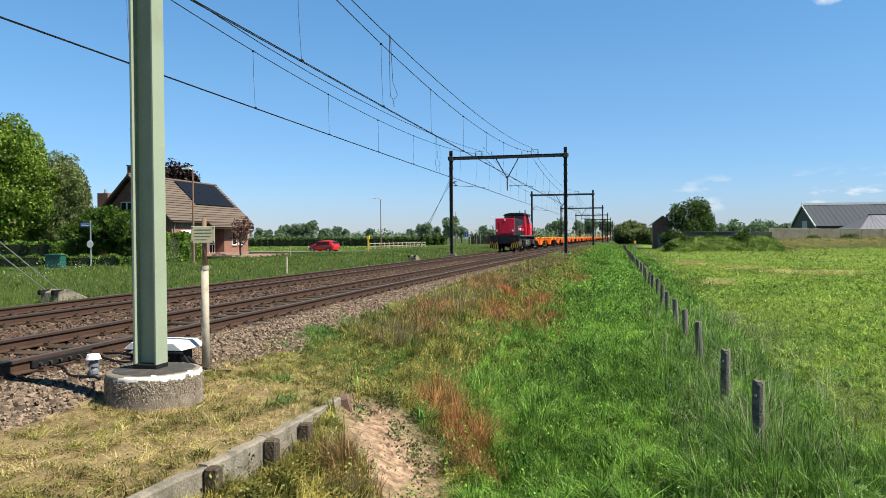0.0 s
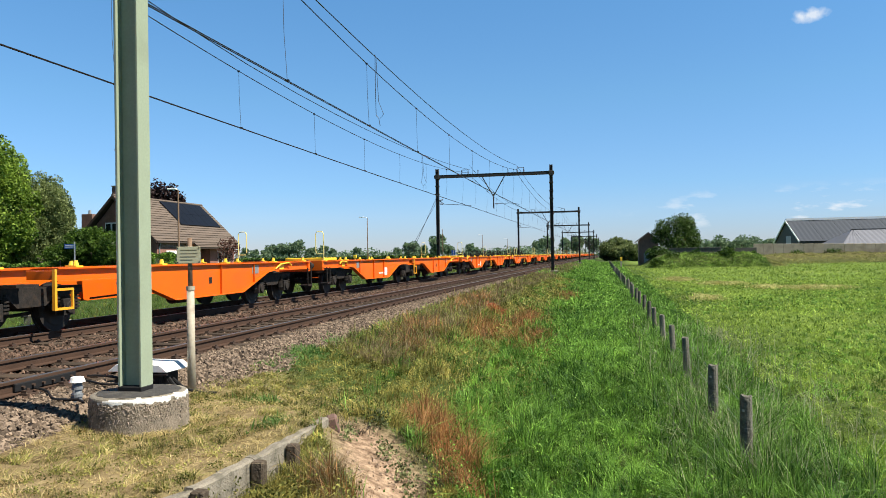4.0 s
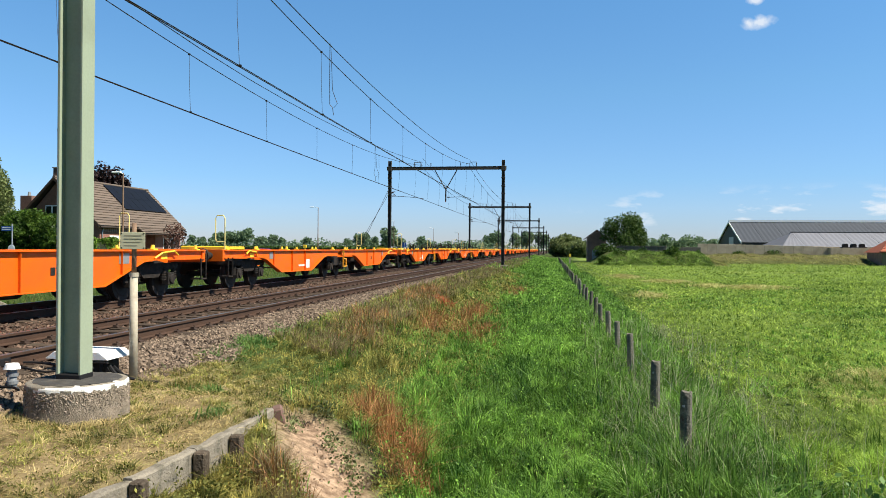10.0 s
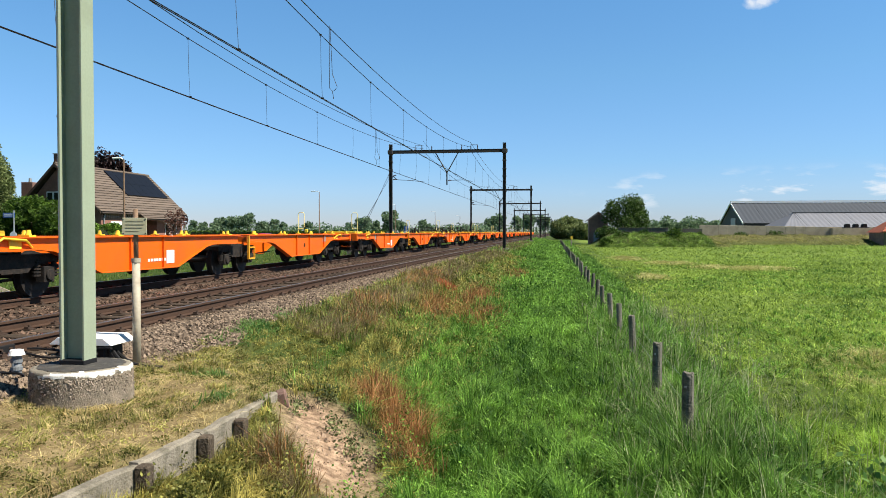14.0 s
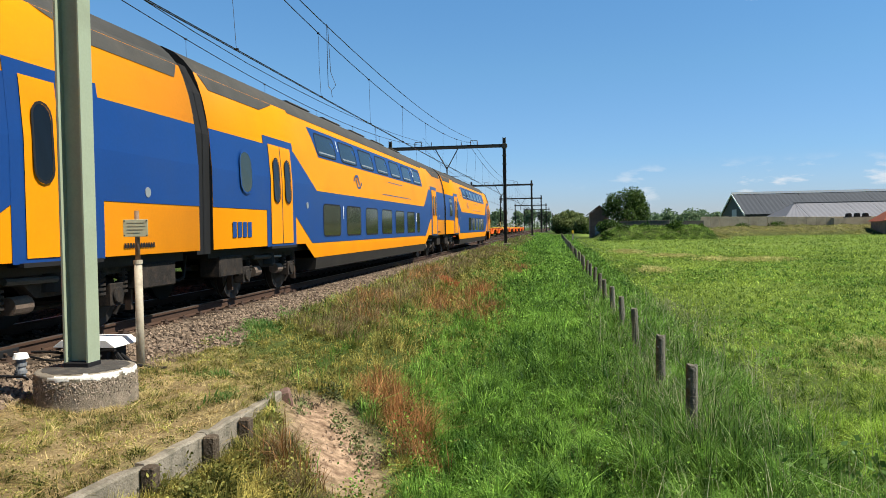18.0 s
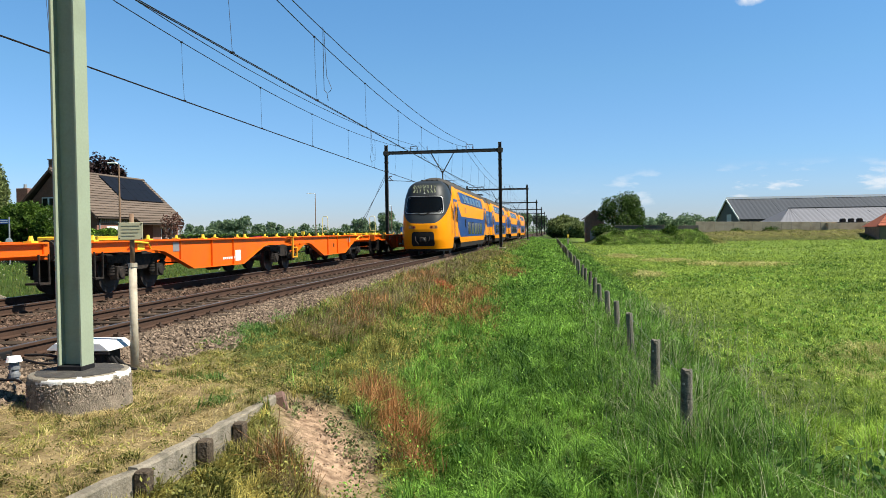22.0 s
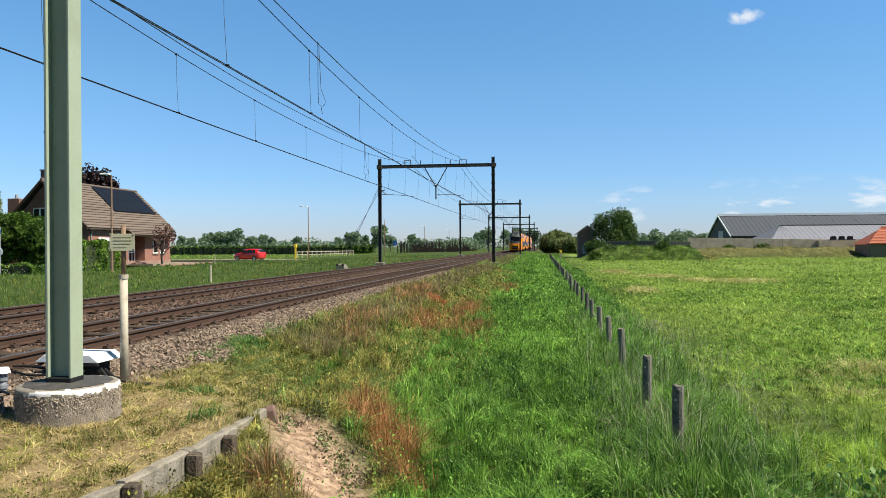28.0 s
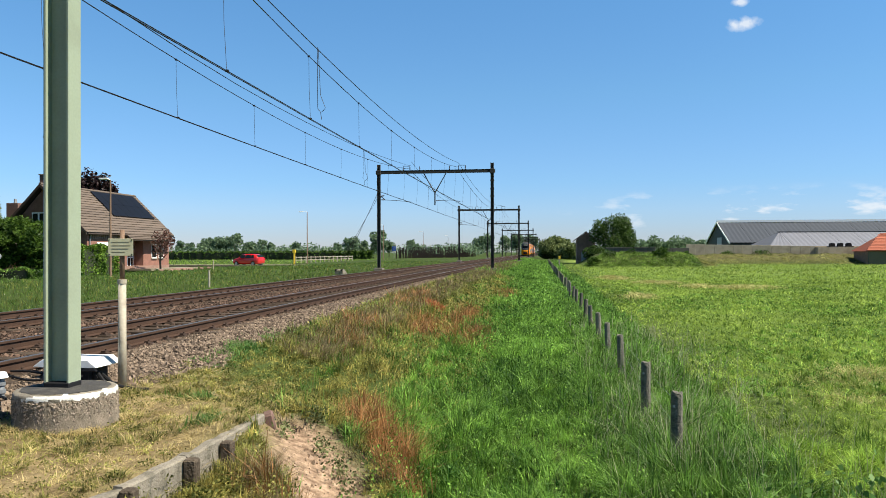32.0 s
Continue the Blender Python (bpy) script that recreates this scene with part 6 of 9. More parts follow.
        for y in (-5.4, 5.4):
            part("equipment_locker", box(min(s * 1.0, s * 1.44), max(s * 1.0, s * 1.44), y - 0.55, y + 0.55, 0.62, 1.10), M_LGREY, c, bevel=0.02)
    # ends: buffer beams with hazard stripes, buffers, railings, lamps
    for e in (-1, 1):
        beam = part("buffer_beam", box(-1.42, 1.42, min(e * 6.6, e * 6.8), max(e * 6.6, e * 6.8), 0.72, 1.50), M_LBLACK, c, bevel=0.02)
        for s in (-1, 1):
            plate = part("snow_guard", prism([(s * 0.55, 0.30), (s * 1.42, 0.30), (s * 1.45, 0.98), (s * 0.72, 0.98)], min(e * 6.80, e * 6.86), max(e * 6.80, e * 6.86), "y"), M_BLACK, c)
            side = part("guard_side", prism([(e * 5.9, 0.75), (e * 6.85, 0.30), (e * 6.85, 0.98), (e * 5.9, 0.98)], s * 1.42 - 0.02, s * 1.42 + 0.02, "x"), M_BLACK, c)
            for k in range(4):
                a = 0.60 + 0.20 * k
                part("hazard_stripe", prism([(s * a, 0.34), (s * (a + 0.10), 0.34), (s * (a + 0.24), 0.94), (s * (a + 0.14), 0.94)], min(e * 6.862, e * 6.870), max(e * 6.862, e * 6.870), "y"), M_GRIMYYEL, plate, "grimy yellow warning stripe")
            for k in range(3 if e < 0 else 0):
                a = 6.05 + 0.24 * k
                zb = float(np.interp(a, [5.9, 6.85], [0.75, 0.30])) + 0.06
                part("hazard_stripe", prism([(e * a, zb + 0.02), (e * (a + 0.11), zb), (e * (a + 0.23), 0.94), (e * (a + 0.12), 0.94)], min(s * 1.442, s * 1.45), max(s * 1.442, s * 1.45), "x"), M_GRIMYYEL, side, "grimy yellow warning stripe")
            b = bmesh.new()
            add_cyl(b, (s * 0.875, e * 6.8, 1.06), (s * 0.875, e * 7.25, 1.06), 0.11, n=14)
            add_cyl(b, (s * 0.875, e * 7.25, 1.06), (s * 0.875, e * 7.35, 1.06), 0.24, 0.23, n=18)
            part("buffer", b, M_BOGIE, c)
            rail = part("end_railing", tube([(s * 1.44, e * 6.70, 1.55), (s * 1.44, e * 6.70, 2.50), (s * 0.55, e * 6.70, 2.50), (s * 0.55, e * 6.70, 1.55)], 0.02, 6), M_LGREY if e < 0 else M_LBLACK, c)
            part("railing_bar", tube([(s * 1.44, e * 6.70, 2.05), (s * 0.55, e * 6.70, 2.05)], 0.015, 5), M_LGREY if e < 0 else M_LBLACK, rail)
            side_rail = part("side_railing", tube([(s * 1.46, e * 6.68, 2.50), (s * 1.46, e * 5.2, 2.50), (s * 1.46, e * 5.2, 1.55)], 0.02, 6), M_LGREY if e < 0 else M_LBLACK, c)
            part("railing_bar", tube([(s * 1.46, e * 6.68, 2.05), (s * 1.46, e * 5.2, 2.05)], 0.015, 5), M_LGREY if e < 0 else M_LBLACK, side_rail)
            for z in (1.75, 2.02):
                yb = -6.50 if e < 0 else 6.06
                part("headlight", cyl((s * 0.80, yb, z), (s * 0.80, yb + e * 0.06, z), 0.10, n=14), M_LAMPG if z > 1.9 else M_REDLAMP, c)
        yb = -6.50 if e < 0 else 6.06
        part("top_headlight", cyl((0, yb, 3.10 if e < 0 else 2.45), (0, yb + e * 0.06, 3.10 if e < 0 else 2.45), 0.10, n=14), M_LAMPG, c)
    for s in (-1, 1):
        part("walkway_edge", box(min(s * 1.502, s * 1.516), max(s * 1.502, s * 1.516), -6.66, 6.66, 1.508, 1.540), M_STEELG, c, "worn bright walkway edge")
        # steps at the rear corner
        for d in (0, 0.46):
            part("step_rail", box(min(s * 1.40, s * 1.44), max(s * 1.40, s * 1.44), 6.16 + d, 6.20 + d, 0.42, 1.50), M_LBLACK, c)
        for z in (0.46, 0.80, 1.14):
            part("step_tread", box(min(s * 1.18, s * 1.46), max(s * 1.18, s * 1.46), 6.20, 6.62, z, z + 0.03), M_LBLACK, c)
        # pipes, tanks and cylinders between the bogies and under the walkway
        for k in range(4):
            part("side_pipe", tube([(s * 1.30, -6.2, 1.22 - 0.06 * k), (s * 1.34, -2.0, 1.24 - 0.06 * k), (s * 1.30, 2.4, 1.20 - 0.05 * k), (s * 1.28, 5.6, 1.22 - 0.05 * k)], 0.020, 5), M_BOGIE, c)
        for y in (-5.2, -2.35, 2.35):
            part("air_tank", cyl((s * 1.22, y - 0.42, 1.02), (s * 1.22, y + 0.42, 1.02), 0.17, n=14), M_BOGIE, c)
        for y in (-4.85, -3.7, -2.55, 2.55, 3.7, 4.85):
            part("damper", tube([(s * 1.22, y, 1.18), (s * 1.26, y + 0.06, 0.66)], 0.050, 8), M_RUSTSTEEL, c)
        for k in range(5):
            y = -4.6 + 1.5 * k
            part("walkway_railing", tube([(s * 1.46, y, 1.55), (s * 1.46, y, 2.40)], 0.016, 5), M_LBLACK, c)
        part("walkway_railing", tube([(s * 1.46, -5.2, 2.40), (s * 1.46, 1.2, 2.40)], 0.016, 5), M_LBLACK, c)
    return c


loco = locomotive()
first_wagon = wagon()
wagons = [first_wagon] + [copy_thing(first_wagon, pose(X_FAR, 0, 0)) for k in range(19)]
coach_lead = coach("lead", "22", "yellow and blue double-deck driving coach, leading end")
coach_a = coach("mid", "12", "yellow and blue double-deck coach with second-class saloon")
coach_b = coach("mid", "21", "yellow and blue double-deck coach with a raised pantograph")
coach_tail = coach("tail", "22", "yellow and blue double-deck driving coach with dark grey nose")
pantograph(coach_b, -11.6)


# ---------------------------------------------------------------- plants: leaves, trees, hedges
def leaf_quads(points, size, flat=0.0):
    """One small four-cornered leaf at each point, turned at random."""
    n = len(points)
    u = np.random.normal(size=(n, 3))
    u /= np.linalg.norm(u, axis=1)[:, None]
    w = np.random.normal(size=(n, 3))
    w[:, 2] *= 1 - flat
    v = np.cross(u, w)
    v /= np.linalg.norm(v, axis=1)[:, None] + 1e-9
    s = (size * np.random.uniform(0.6, 1.4, n))[:, None]
    a, b = u * s * 0.5, v * s * 0.32
    q = np.stack([points - a, points + b * 1.1 - a * 0.1, points + a, points - b * 0.9 + a * 0.1], 1)
    f = np.arange(n * 4).reshape(n, 4)
    return q.reshape(-1, 3), f


def lobe_points(lobes, n, shell=0.5):
    """Points in ellipsoid lobes (x, y, z, rx, ry, rz), crowded to their skins, with ragged gaps."""
    vol = np.array([l[3] * l[4] * l[5] for l in lobes]) ** 0.7
    out = []
    for l, k in zip(lobes, (n * vol / vol.sum()).astype(int)):
        d = np.random.normal(size=(k, 3))
        d /= np.linalg.norm(d, axis=1)[:, None]
        r = shell + (1.06 - shell) * np.random.uniform(0, 1, k) ** 0.6
        r = r * (1 + 0.10 * np.sin(5 * d[:, 0] + 3 * l[0]) * np.sin(4 * d[:, 1] + l[1]) + 0.10 * np.sin(7 * d[:, 2] + 4 * d[:, 0]))
        out.append(np.array(l[:3]) + d * r[:, None] * np.array(l[3:]))
    return np.concatenate(out)


def crown_lobes(rng, cx, cy, z0, z1, rx, ry, n, small=0.42):
    """Lobes of uneven size that together fill a rounded crown."""
    out = [(cx, cy, (z0 + z1) / 2, rx * 0.72, ry * 0.72, (z1 - z0) * 0.42)]
    for k in range(n):
        a, t = rng.uniform(0, math.tau), rng.uniform(-0.75, 0.95)
        c = math.sqrt(1 - t * t)
        s = rng.uniform(small * 0.65, small * 1.15)
        out.append((cx + rx * (1 - s * 0.8) * c * math.cos(a), cy + ry * (1 - s * 0.8) * c * math.sin(a), (z0 + z1) / 2 + (z1 - z0) / 2 * (1 - s * 0.7) * t, rx * s, ry * s, (z1 - z0) * 0.5 * s))
    return out


def tree(label, x, y, h, width, mat, leaves, size, seed, trunk_h=None, name="tree", category="tree", group="", lobes_n=14, depth=None, lean=0.0, shell=0.45, inner=0, small=0.42):
    rng = random.Random(seed)
    z = float(ground_z(x, y))
    t = thing(name, label, category, x, y, z, group=group)
    th = h * 0.22 if trunk_h is None else trunk_h
    r = max(0.04, h * 0.022)
    bm = bmesh.new()
    add_tube(bm, [(0, 0, -0.1), (0.02 * h * rng.uniform(-1, 1), 0, th), (0.03 * h * rng.uniform(-1, 1) + lean, 0.02 * h * rng.uniform(-1, 1), h * 0.72)], r, 8)
    for k in range(7):
        a = rng.uniform(0, math.tau)
        z0 = th + (h * 0.6 - th) * k / 7
        add_tube(bm, [(0, 0, z0), (math.cos(a) * width * 0.22, math.sin(a) * width * 0.22, z0 + h * 0.10), (math.cos(a) * width * 0.42, math.sin(a) * width * 0.42, z0 + h * 0.19)], r * 0.40, 5)
    part("trunk", bm, M_BARK, t, "grey-brown trunk with limbs")
    lobes = crown_lobes(rng, lean * 0.7, 0, th, h, width / 2, (depth or width) / 2, lobes_n, small)
    pts = lobe_points(lobes, leaves, shell)
    pts = pts[pts[:, 2] > 0.05]
    v, f = leaf_quads(pts, size)
    quick_mesh("crown", v, f, mat, t)
    if inner:
        pts = lobe_points(lobes, inner, 0.05)
        pts = lean * 0.7 * np.array((1, 0, 0)) + (pts - (lean * 0.7, 0, (th + h) / 2)) * 0.84 + np.array((0, 0, (th + h) / 2))
        v, f = leaf_quads(pts[pts[:, 2] > 0.1], size * 3.2)
        quick_mesh("inner_foliage", v, f, mat, t)
    return t


def hedge(label, x0, x1, y0, y1, h, n, size, mat, name="hedge", ragged=0.10):
    """A clipped hedge: leaves over a box with an uneven skin."""
    t = thing(name, label, "hedge", (x0 + x1) / 2, (y0 + y1) / 2, float(ground_z((x0 + x1) / 2, (y0 + y1) / 2)))
    wx, wy = (x1 - x0) / 2, (y1 - y0) / 2
    p = np.random.uniform(-1, 1, (n, 3))
    axis = np.random.choice(3, n, p=[0.38, 0.27, 0.35])
    side = np.sign(np.random.uniform(-1, 1, n))
    for k in range(3):
        m = axis == k
        p[m, k] = side[m] * np.random.uniform(0.78, 1.0, m.sum())
    p[:, 2] = np.where((axis == 2), np.random.uniform(0.80, 1.0, n), p[:, 2])
    pts = np.stack([p[:, 0] * wx, p[:, 1] * wy, (p[:, 2] * 0.5 + 0.5) * h], -1)
    pts += np.random.normal(0, ragged * 0.4, pts.shape) + (ragged * np.sin(pts[:, :1] * 3.1 + pts[:, 1:2] * 2.3))
    v, f = leaf_quads(pts, size)
    quick_mesh("foliage", v, f, mat, t)
    # solid block behind the leaves; its near-black green stands in for shade
    part("hedge_core", box(-wx * 0.86, wx * 0.86, -wy * 0.92, wy * 0.92, 0, h * 0.88), M_HEDGECORE, t, "solid core coloured as the shade within")
    return t


M_HEDGECORE = material("dark_twiggy_hedge_inside", (0.020, 0.028, 0.010), 0.95, vary=0.4, scale=4, fine=20, bump=0.5)

# ---------------------------------------------------------------- beyond the tracks: house, garden, road
def gable_roof_side(parent, x_ridge, z_ridge, x_eave, z_eave, y0, y1, courses, mat, name="tile_course"):
    """One roof slope laid in overlapping courses of tiles."""
    dx, dz = (x_eave - x_ridge) / courses, (z_eave - z_ridge) / courses
    n = Vector((-(z_eave - z_ridge), 0, (x_eave - x_ridge))).normalized()
    if n.z < 0:
        n = -n
    for k in range(courses):
        a = Vector((x_ridge + dx * k, 0, z_ridge + dz * k)) + n * 0.02
        b = Vector((x_ridge + dx * (k + 1.12), 0, z_ridge + dz * (k + 1.12))) + n * 0.075
        bm = bmesh.new()
        m = int(abs(y1 - y0) / 0.30)
        top, low, under = [], [], []
        for j in range(m + 1):
            y = y0 + (y1 - y0) * j / m
            w = 0.022 * math.sin(j * math.pi) + (0.018 if j % 2 else -0.006)
            top.append(bm.verts.new((a.x, y, a.z + w * 0.5)))
            low.append(bm.verts.new((b.x, y, b.z + w)))
            c = b - n * 0.05
            under.append(bm.verts.new((c.x, y, c.z)))
        for j in range(m):
            bm.faces.new((top[j], low[j], low[j + 1], top[j + 1]))
            bm.faces.new((low[j], under[j], under[j + 1], low[j + 1]))
        bmesh.ops.recalc_face_normals(bm, faces=bm.faces[:])
        part(name, bm, mat, parent)


def window_unit(parent, x, y0, y1, z0, z1, axis="x", d=1, panes=1, blind=False):
    """A framed window let into a wall that faces along an axis."""
    def bx(u0, u1, w0, w1, v0, v1):
        return box(min(u0, u1), max(u0, u1), v0, v1, w0, w1) if axis == "x" else box(v0, v1, min(u0, u1), max(u0, u1), w0, w1)
    fr = part("window", bx(x - d * 0.06, x + d * 0.02, z0, z1, y0, y1), M_WINWHITE, parent, "white framed window")
    step = (y1 - y0) / panes
    for k in range(panes):
        part("pane", bx(x + d * 0.021, x + d * 0.028, z0 + 0.09, z1 - 0.09, y0 + step * k + 0.08, y0 + step * (k + 1) - 0.08), M_GLASS, fr)
    if blind:
        part("blind", bx(x + d * 0.029, x + d * 0.035, z1 - 0.40, z1 - 0.08, y0 + 0.08, y1 - 0.08), M_WINWHITE, fr)
    part("sill", bx(x, x + d * 0.10, z0 - 0.08, z0, y0 - 0.05, y1 + 0.05), M_CONC, fr)
    return fr


HX, HY, HZ = -41.1, 58.1, -0.15


def house():
    h = thing("house", "brown brick house with tiled saddle roof and solar panels", "house", HX, HY, HZ)
    L = 12.5
    xe, ze, xw, zr = 4.42, 3.15, 4.15, 7.05
    g0, xr, r0, r1 = -0.90, 0.35, -1.40, 12.95
    xf, xl = 3.40, 3.15
    part("wall", box(xw - 0.3, xw, g0 + 0.302, 5.0, 0, 2.62), M_BRICK, h, "brown brick wall")
    eave_boards = part("eave_boarding", box(xw - 0.28, xw + 0.03, g0 + 0.302, 4.6, 2.622, 3.05), M_WOODDARK, h, "dark stained boarding under the eave")
    for k in range(17):
        part("board", box(xw + 0.031, xw + 0.05, g0 + 0.36 + 0.31 * k, g0 + 0.60 + 0.31 * k, 2.625, 3.04), M_DKBRICK, eave_boards)
    part("wall", box(xw - 0.3, xw, 7.75, L - 0.302, 0, 2.75), M_BRICK, h)
    part("wall", box(xw - 1.15, xw - 0.85, 5.0, 7.75, 0, 3.0), M_BRICK, h, "recessed porch wall")
    part("wall", box(xw - 1.15, xw - 0.3, 4.7, 5.0, 0, 3.0), M_BRICK, h)
    part("wall", box(xw - 1.15, xw - 0.3, 7.75, 8.05, 0, 3.0), M_BRICK, h)
    part("gable_wall", prism([(-xl, 0), (xw, 0), (xw, 2.9), (xr, zr - 0.25), (-xl, 2.9)], g0, g0 + 0.3, "y"), M_BRICK, h, "brown brick gable wall")
    part("gable_wall", prism([(-xl, 0), (xw, 0), (xw, 2.9), (xr, zr - 0.25), (-xl, 2.9)], L - 0.3, L, "y"), M_BRICK, h)
    part("wall", box(-xl, -xl + 0.3, g0 + 0.302, L - 0.302, 0, 2.9), M_BRICK, h)
    part("plinth", box(-xl - 0.03, xw + 0.03, g0 - 0.03, L + 0.03, 0, 0.3), M_DKBRICK, h, "dark brick plinth")
    roof = part("roof_deck", prism([(-xf, ze - 0.12), (xr, zr - 0.12), (xe, ze - 0.12), (xe, ze - 0.02), (xr, zr - 0.02), (-xf, ze - 0.02)], r0, r1, "y"), M_WOODDARK, h, "timber roof deck")
    gable_roof_side(roof, xr, zr, xe, ze, r0, r1, 17, M_TILE)
    gable_roof_side(roof, xr, zr, -xf, ze, r0, r1, 17, M_TILE)
    ext = part("porch_roof", prism([(xe - 0.1, ze - 0.06), (xe + 0.60, ze - 0.62), (xe + 0.60, ze - 0.52), (xe - 0.1, ze + 0.04)], 4.3, L - 0.4, "y"), M_WOODDARK, h, "lower roof over the porch")
    gable_roof_side(ext, xe - 0.1, ze + 0.05, xe + 0.60, ze - 0.52, 4.3, L - 0.4, 4, M_TILE)
    part("ridge_tiles", cyl((xr, r0, zr + 0.03), (xr, r1, zr + 0.03), 0.13, n=8), M_TILE, roof, "rounded ridge tiles")
    for e in (-xf, xe):
        part("barge_board", prism([(e, ze - 0.22), (xr, zr - 0.20), (xr, zr + 0.06), (e, ze + 0.04)], r0 - 0.07, r0, "y"), M_WOODDARK, roof, "dark stained barge board")
        part("barge_board", prism([(e, ze - 0.22), (xr, zr - 0.20), (xr, zr + 0.06), (e, ze + 0.04)], r1, r1 + 0.07, "y"), M_WOODDARK, roof)
    part("gutter", tube([(xe + 0.08, r0 + 0.05, ze - 0.12), (xe + 0.08, 4.25, ze - 0.12)], 0.07, 8), M_WOODDARK, h)
    part("downpipe", tube([(xe - 0.05, g0 + 0.25, ze - 0.15), (xw + 0.08, g0 + 0.25, ze - 0.5), (xw + 0.08, g0 + 0.25, 0)], 0.045, 8), M_STEELG, h)
    # solar array: two rows of dark panels above the tiles
    n = Vector((zr - ze, 0, xe - xr)).normalized()
    along = Vector((xe - xr, 0, ze - zr)).normalized()
    pitch = math.degrees(math.atan2(zr - ze, xe - xr))
    for r in range(2):
        for k in range(6):
            c = Vector((xr, 5.60 + 1.18 * k, zr)) + along * (1.02 + 1.60 * r) + n * 0.14
            pn = part("solar_panel", box(-0.79, 0.79, -0.582, 0.582, -0.02, 0.02), M_SOLAR, h, "black solar panel", m=pose(*c, 0, pitch, 0))
            part("panel_frame", box(-0.79, 0.79, 0.573, 0.590, -0.022, 0.026), M_BLACK, pn)
    ch = part("chimney", box(-0.35, 0.55, -0.5, 0.30, zr - 0.9, zr + 0.85), M_CHIMBRICK, h, "brick ridge chimney", bevel=0.02)
    part("chimney_cap", box(-0.40, 0.60, -0.55, 0.35, zr + 0.853, zr + 0.93), M_CONC, ch)
    # side annex with its own low roof and chimney
    part("annex_wall", box(-xl - 4.6, -xl, 2.0, 9.5, 0, 2.6), M_BRICK, h, "brick side annex")
    part("annex_roof", prism([(-xl - 5.0, 2.5), (-xl + 0.6, 2.5), (-xl + 0.4, 3.2), (-xl - 2.2, 4.3)], 1.6, 9.9, "y"), M_TILE, h, "tiled annex roof")
    ac = part("chimney", box(-xl - 2.05, -xl - 0.95, 1.9, 2.5, 2.6, 5.80), M_CHIMBRICK, h, "brick annex chimney", bevel=0.02)
    part("chimney_pot", cyl((-xl - 1.4, 2.2, 5.80), (-xl - 1.4, 2.2, 6.15), 0.14, 0.11, n=10), M_STEELG, ac)
    # windows and the front door
    window_unit(h, xw, 0.45, 2.15, 0.95, 2.36, "x", 1, 1, True)
    window_unit(h, xw, 9.20, 10.10, 0.95, 2.30, "x", 1, 1)
    window_unit(h, xw, 10.50, 11.40, 0.95, 2.30, "x", 1, 1)
    window_unit(h, g0, -0.72, 0.48, 3.72, 4.80, "y", -1, 2)
    window_unit(h, g0, 1.0, 3.0, 1.0, 2.3, "y", -1, 2)
    dr = part("front_door", box(xw - 0.85, xw - 0.79, 6.35, 7.40, 0.1, 2.25), M_WINWHITE, h, "white glazed front door")
    for u0, u1, z0, z1 in ((6.47, 6.86, 0.30, 1.02), (6.47, 6.86, 1.12, 2.10), (6.98, 7.28, 0.30, 1.02), (6.98, 7.28, 1.12, 2.10)):
        part("door_glass", box(xw - 0.789, xw - 0.782, u0, u1, z0, z1), M_GLASS, dr)
    part("door_handle", box(xw - 0.78, xw - 0.75, 6.89, 6.95, 1.0, 1.15), M_STEELG, dr)
    part("side_light", box(xw - 0.85, xw - 0.80, 5.30, 6.30, 0.1, 2.25), M_GLASS, h, "dark glazed side light")
    part("door_step", box(xw - 0.75, xw + 0.5, 5.4, 7.6, 0.0, 0.16), M_DKBRICK, h, "brick door step", bevel=0.02)
    part("terrace", box(xw, xw + 2.3, 5.0, L + 1.5, -0.12, 0.03), M_LANE, h, "low paved terrace")
    return h


house()
# garden planting
hedge("sunlit clipped green hedge before the house", -33.6, -32.4, 49.4, 54.2, 2.15, 12000, 0.17, L_GARDEN)
hedge("dark clipped hedge along the garden", -60.0, -37.6, 45.6, 46.8, 1.85, 14000, 0.14, L_SHRUB)
hedge("low green hedge at the road verge", -48.0, -31.0, 43.6, 44.3, 0.75, 9000, 0.12, L_SHRUB)
tree("large rounded dark-leaved shrub in the garden", -35.6, 47.4, 4.1, 4.8, L_HEDGE, 24000, 0.16, 3, trunk_h=0.3, name="shrub", category="shrub", lobes_n=36, small=0.3, inner=1500)
tree("dense shrub beside the garden hedge", -39.4, 48.6, 3.0, 3.4, L_HEDGE, 3500, 0.18, 33, trunk_h=0.2, name="shrub", category="shrub", lobes_n=12)
tree("tall fresh green broadleaf tree", -46.2, 47.6, 11.7, 9.4, L_TREE, 62000, 0.21, 5, trunk_h=1.0, lobes_n=60, small=0.27, inner=6000, shell=0.6)
tree("tall fresh green broadleaf tree", -55.0, 50.0, 12.5, 9.5, L_TREE, 24000, 0.28, 6, trunk_h=1.2, lobes_n=40, small=0.3, inner=3000, shell=0.6)
tree("rounded grey-green garden willow tree", -44.6, 52.0, 9.2, 6.2, L_TREE2, 46000, 0.16, 8, trunk_h=0.5, lobes_n=50, small=0.28, inner=4000, shell=0.6)
tree("grey-green leafy garden tree", -49.8, 56.0, 7.6, 6.5, L_TREE2, 12000, 0.30, 9, trunk_h=0.8, lobes_n=24, inner=1500)
tree("dark purple-leaved beech behind the house", -52.2, 82.0, 11.3, 6.6, L_PURPLE, 11000, 0.34, 12, trunk_h=2.0, lobes_n=20, small=0.36, inner=900)
tree("small reddish ornamental tree by the terrace", -34.2, 63.9, 4.1, 2.4, L_RED, 900, 0.17, 14, trunk_h=1.0, lobes_n=9, shell=0.1, small=0.34, lean=0.15)

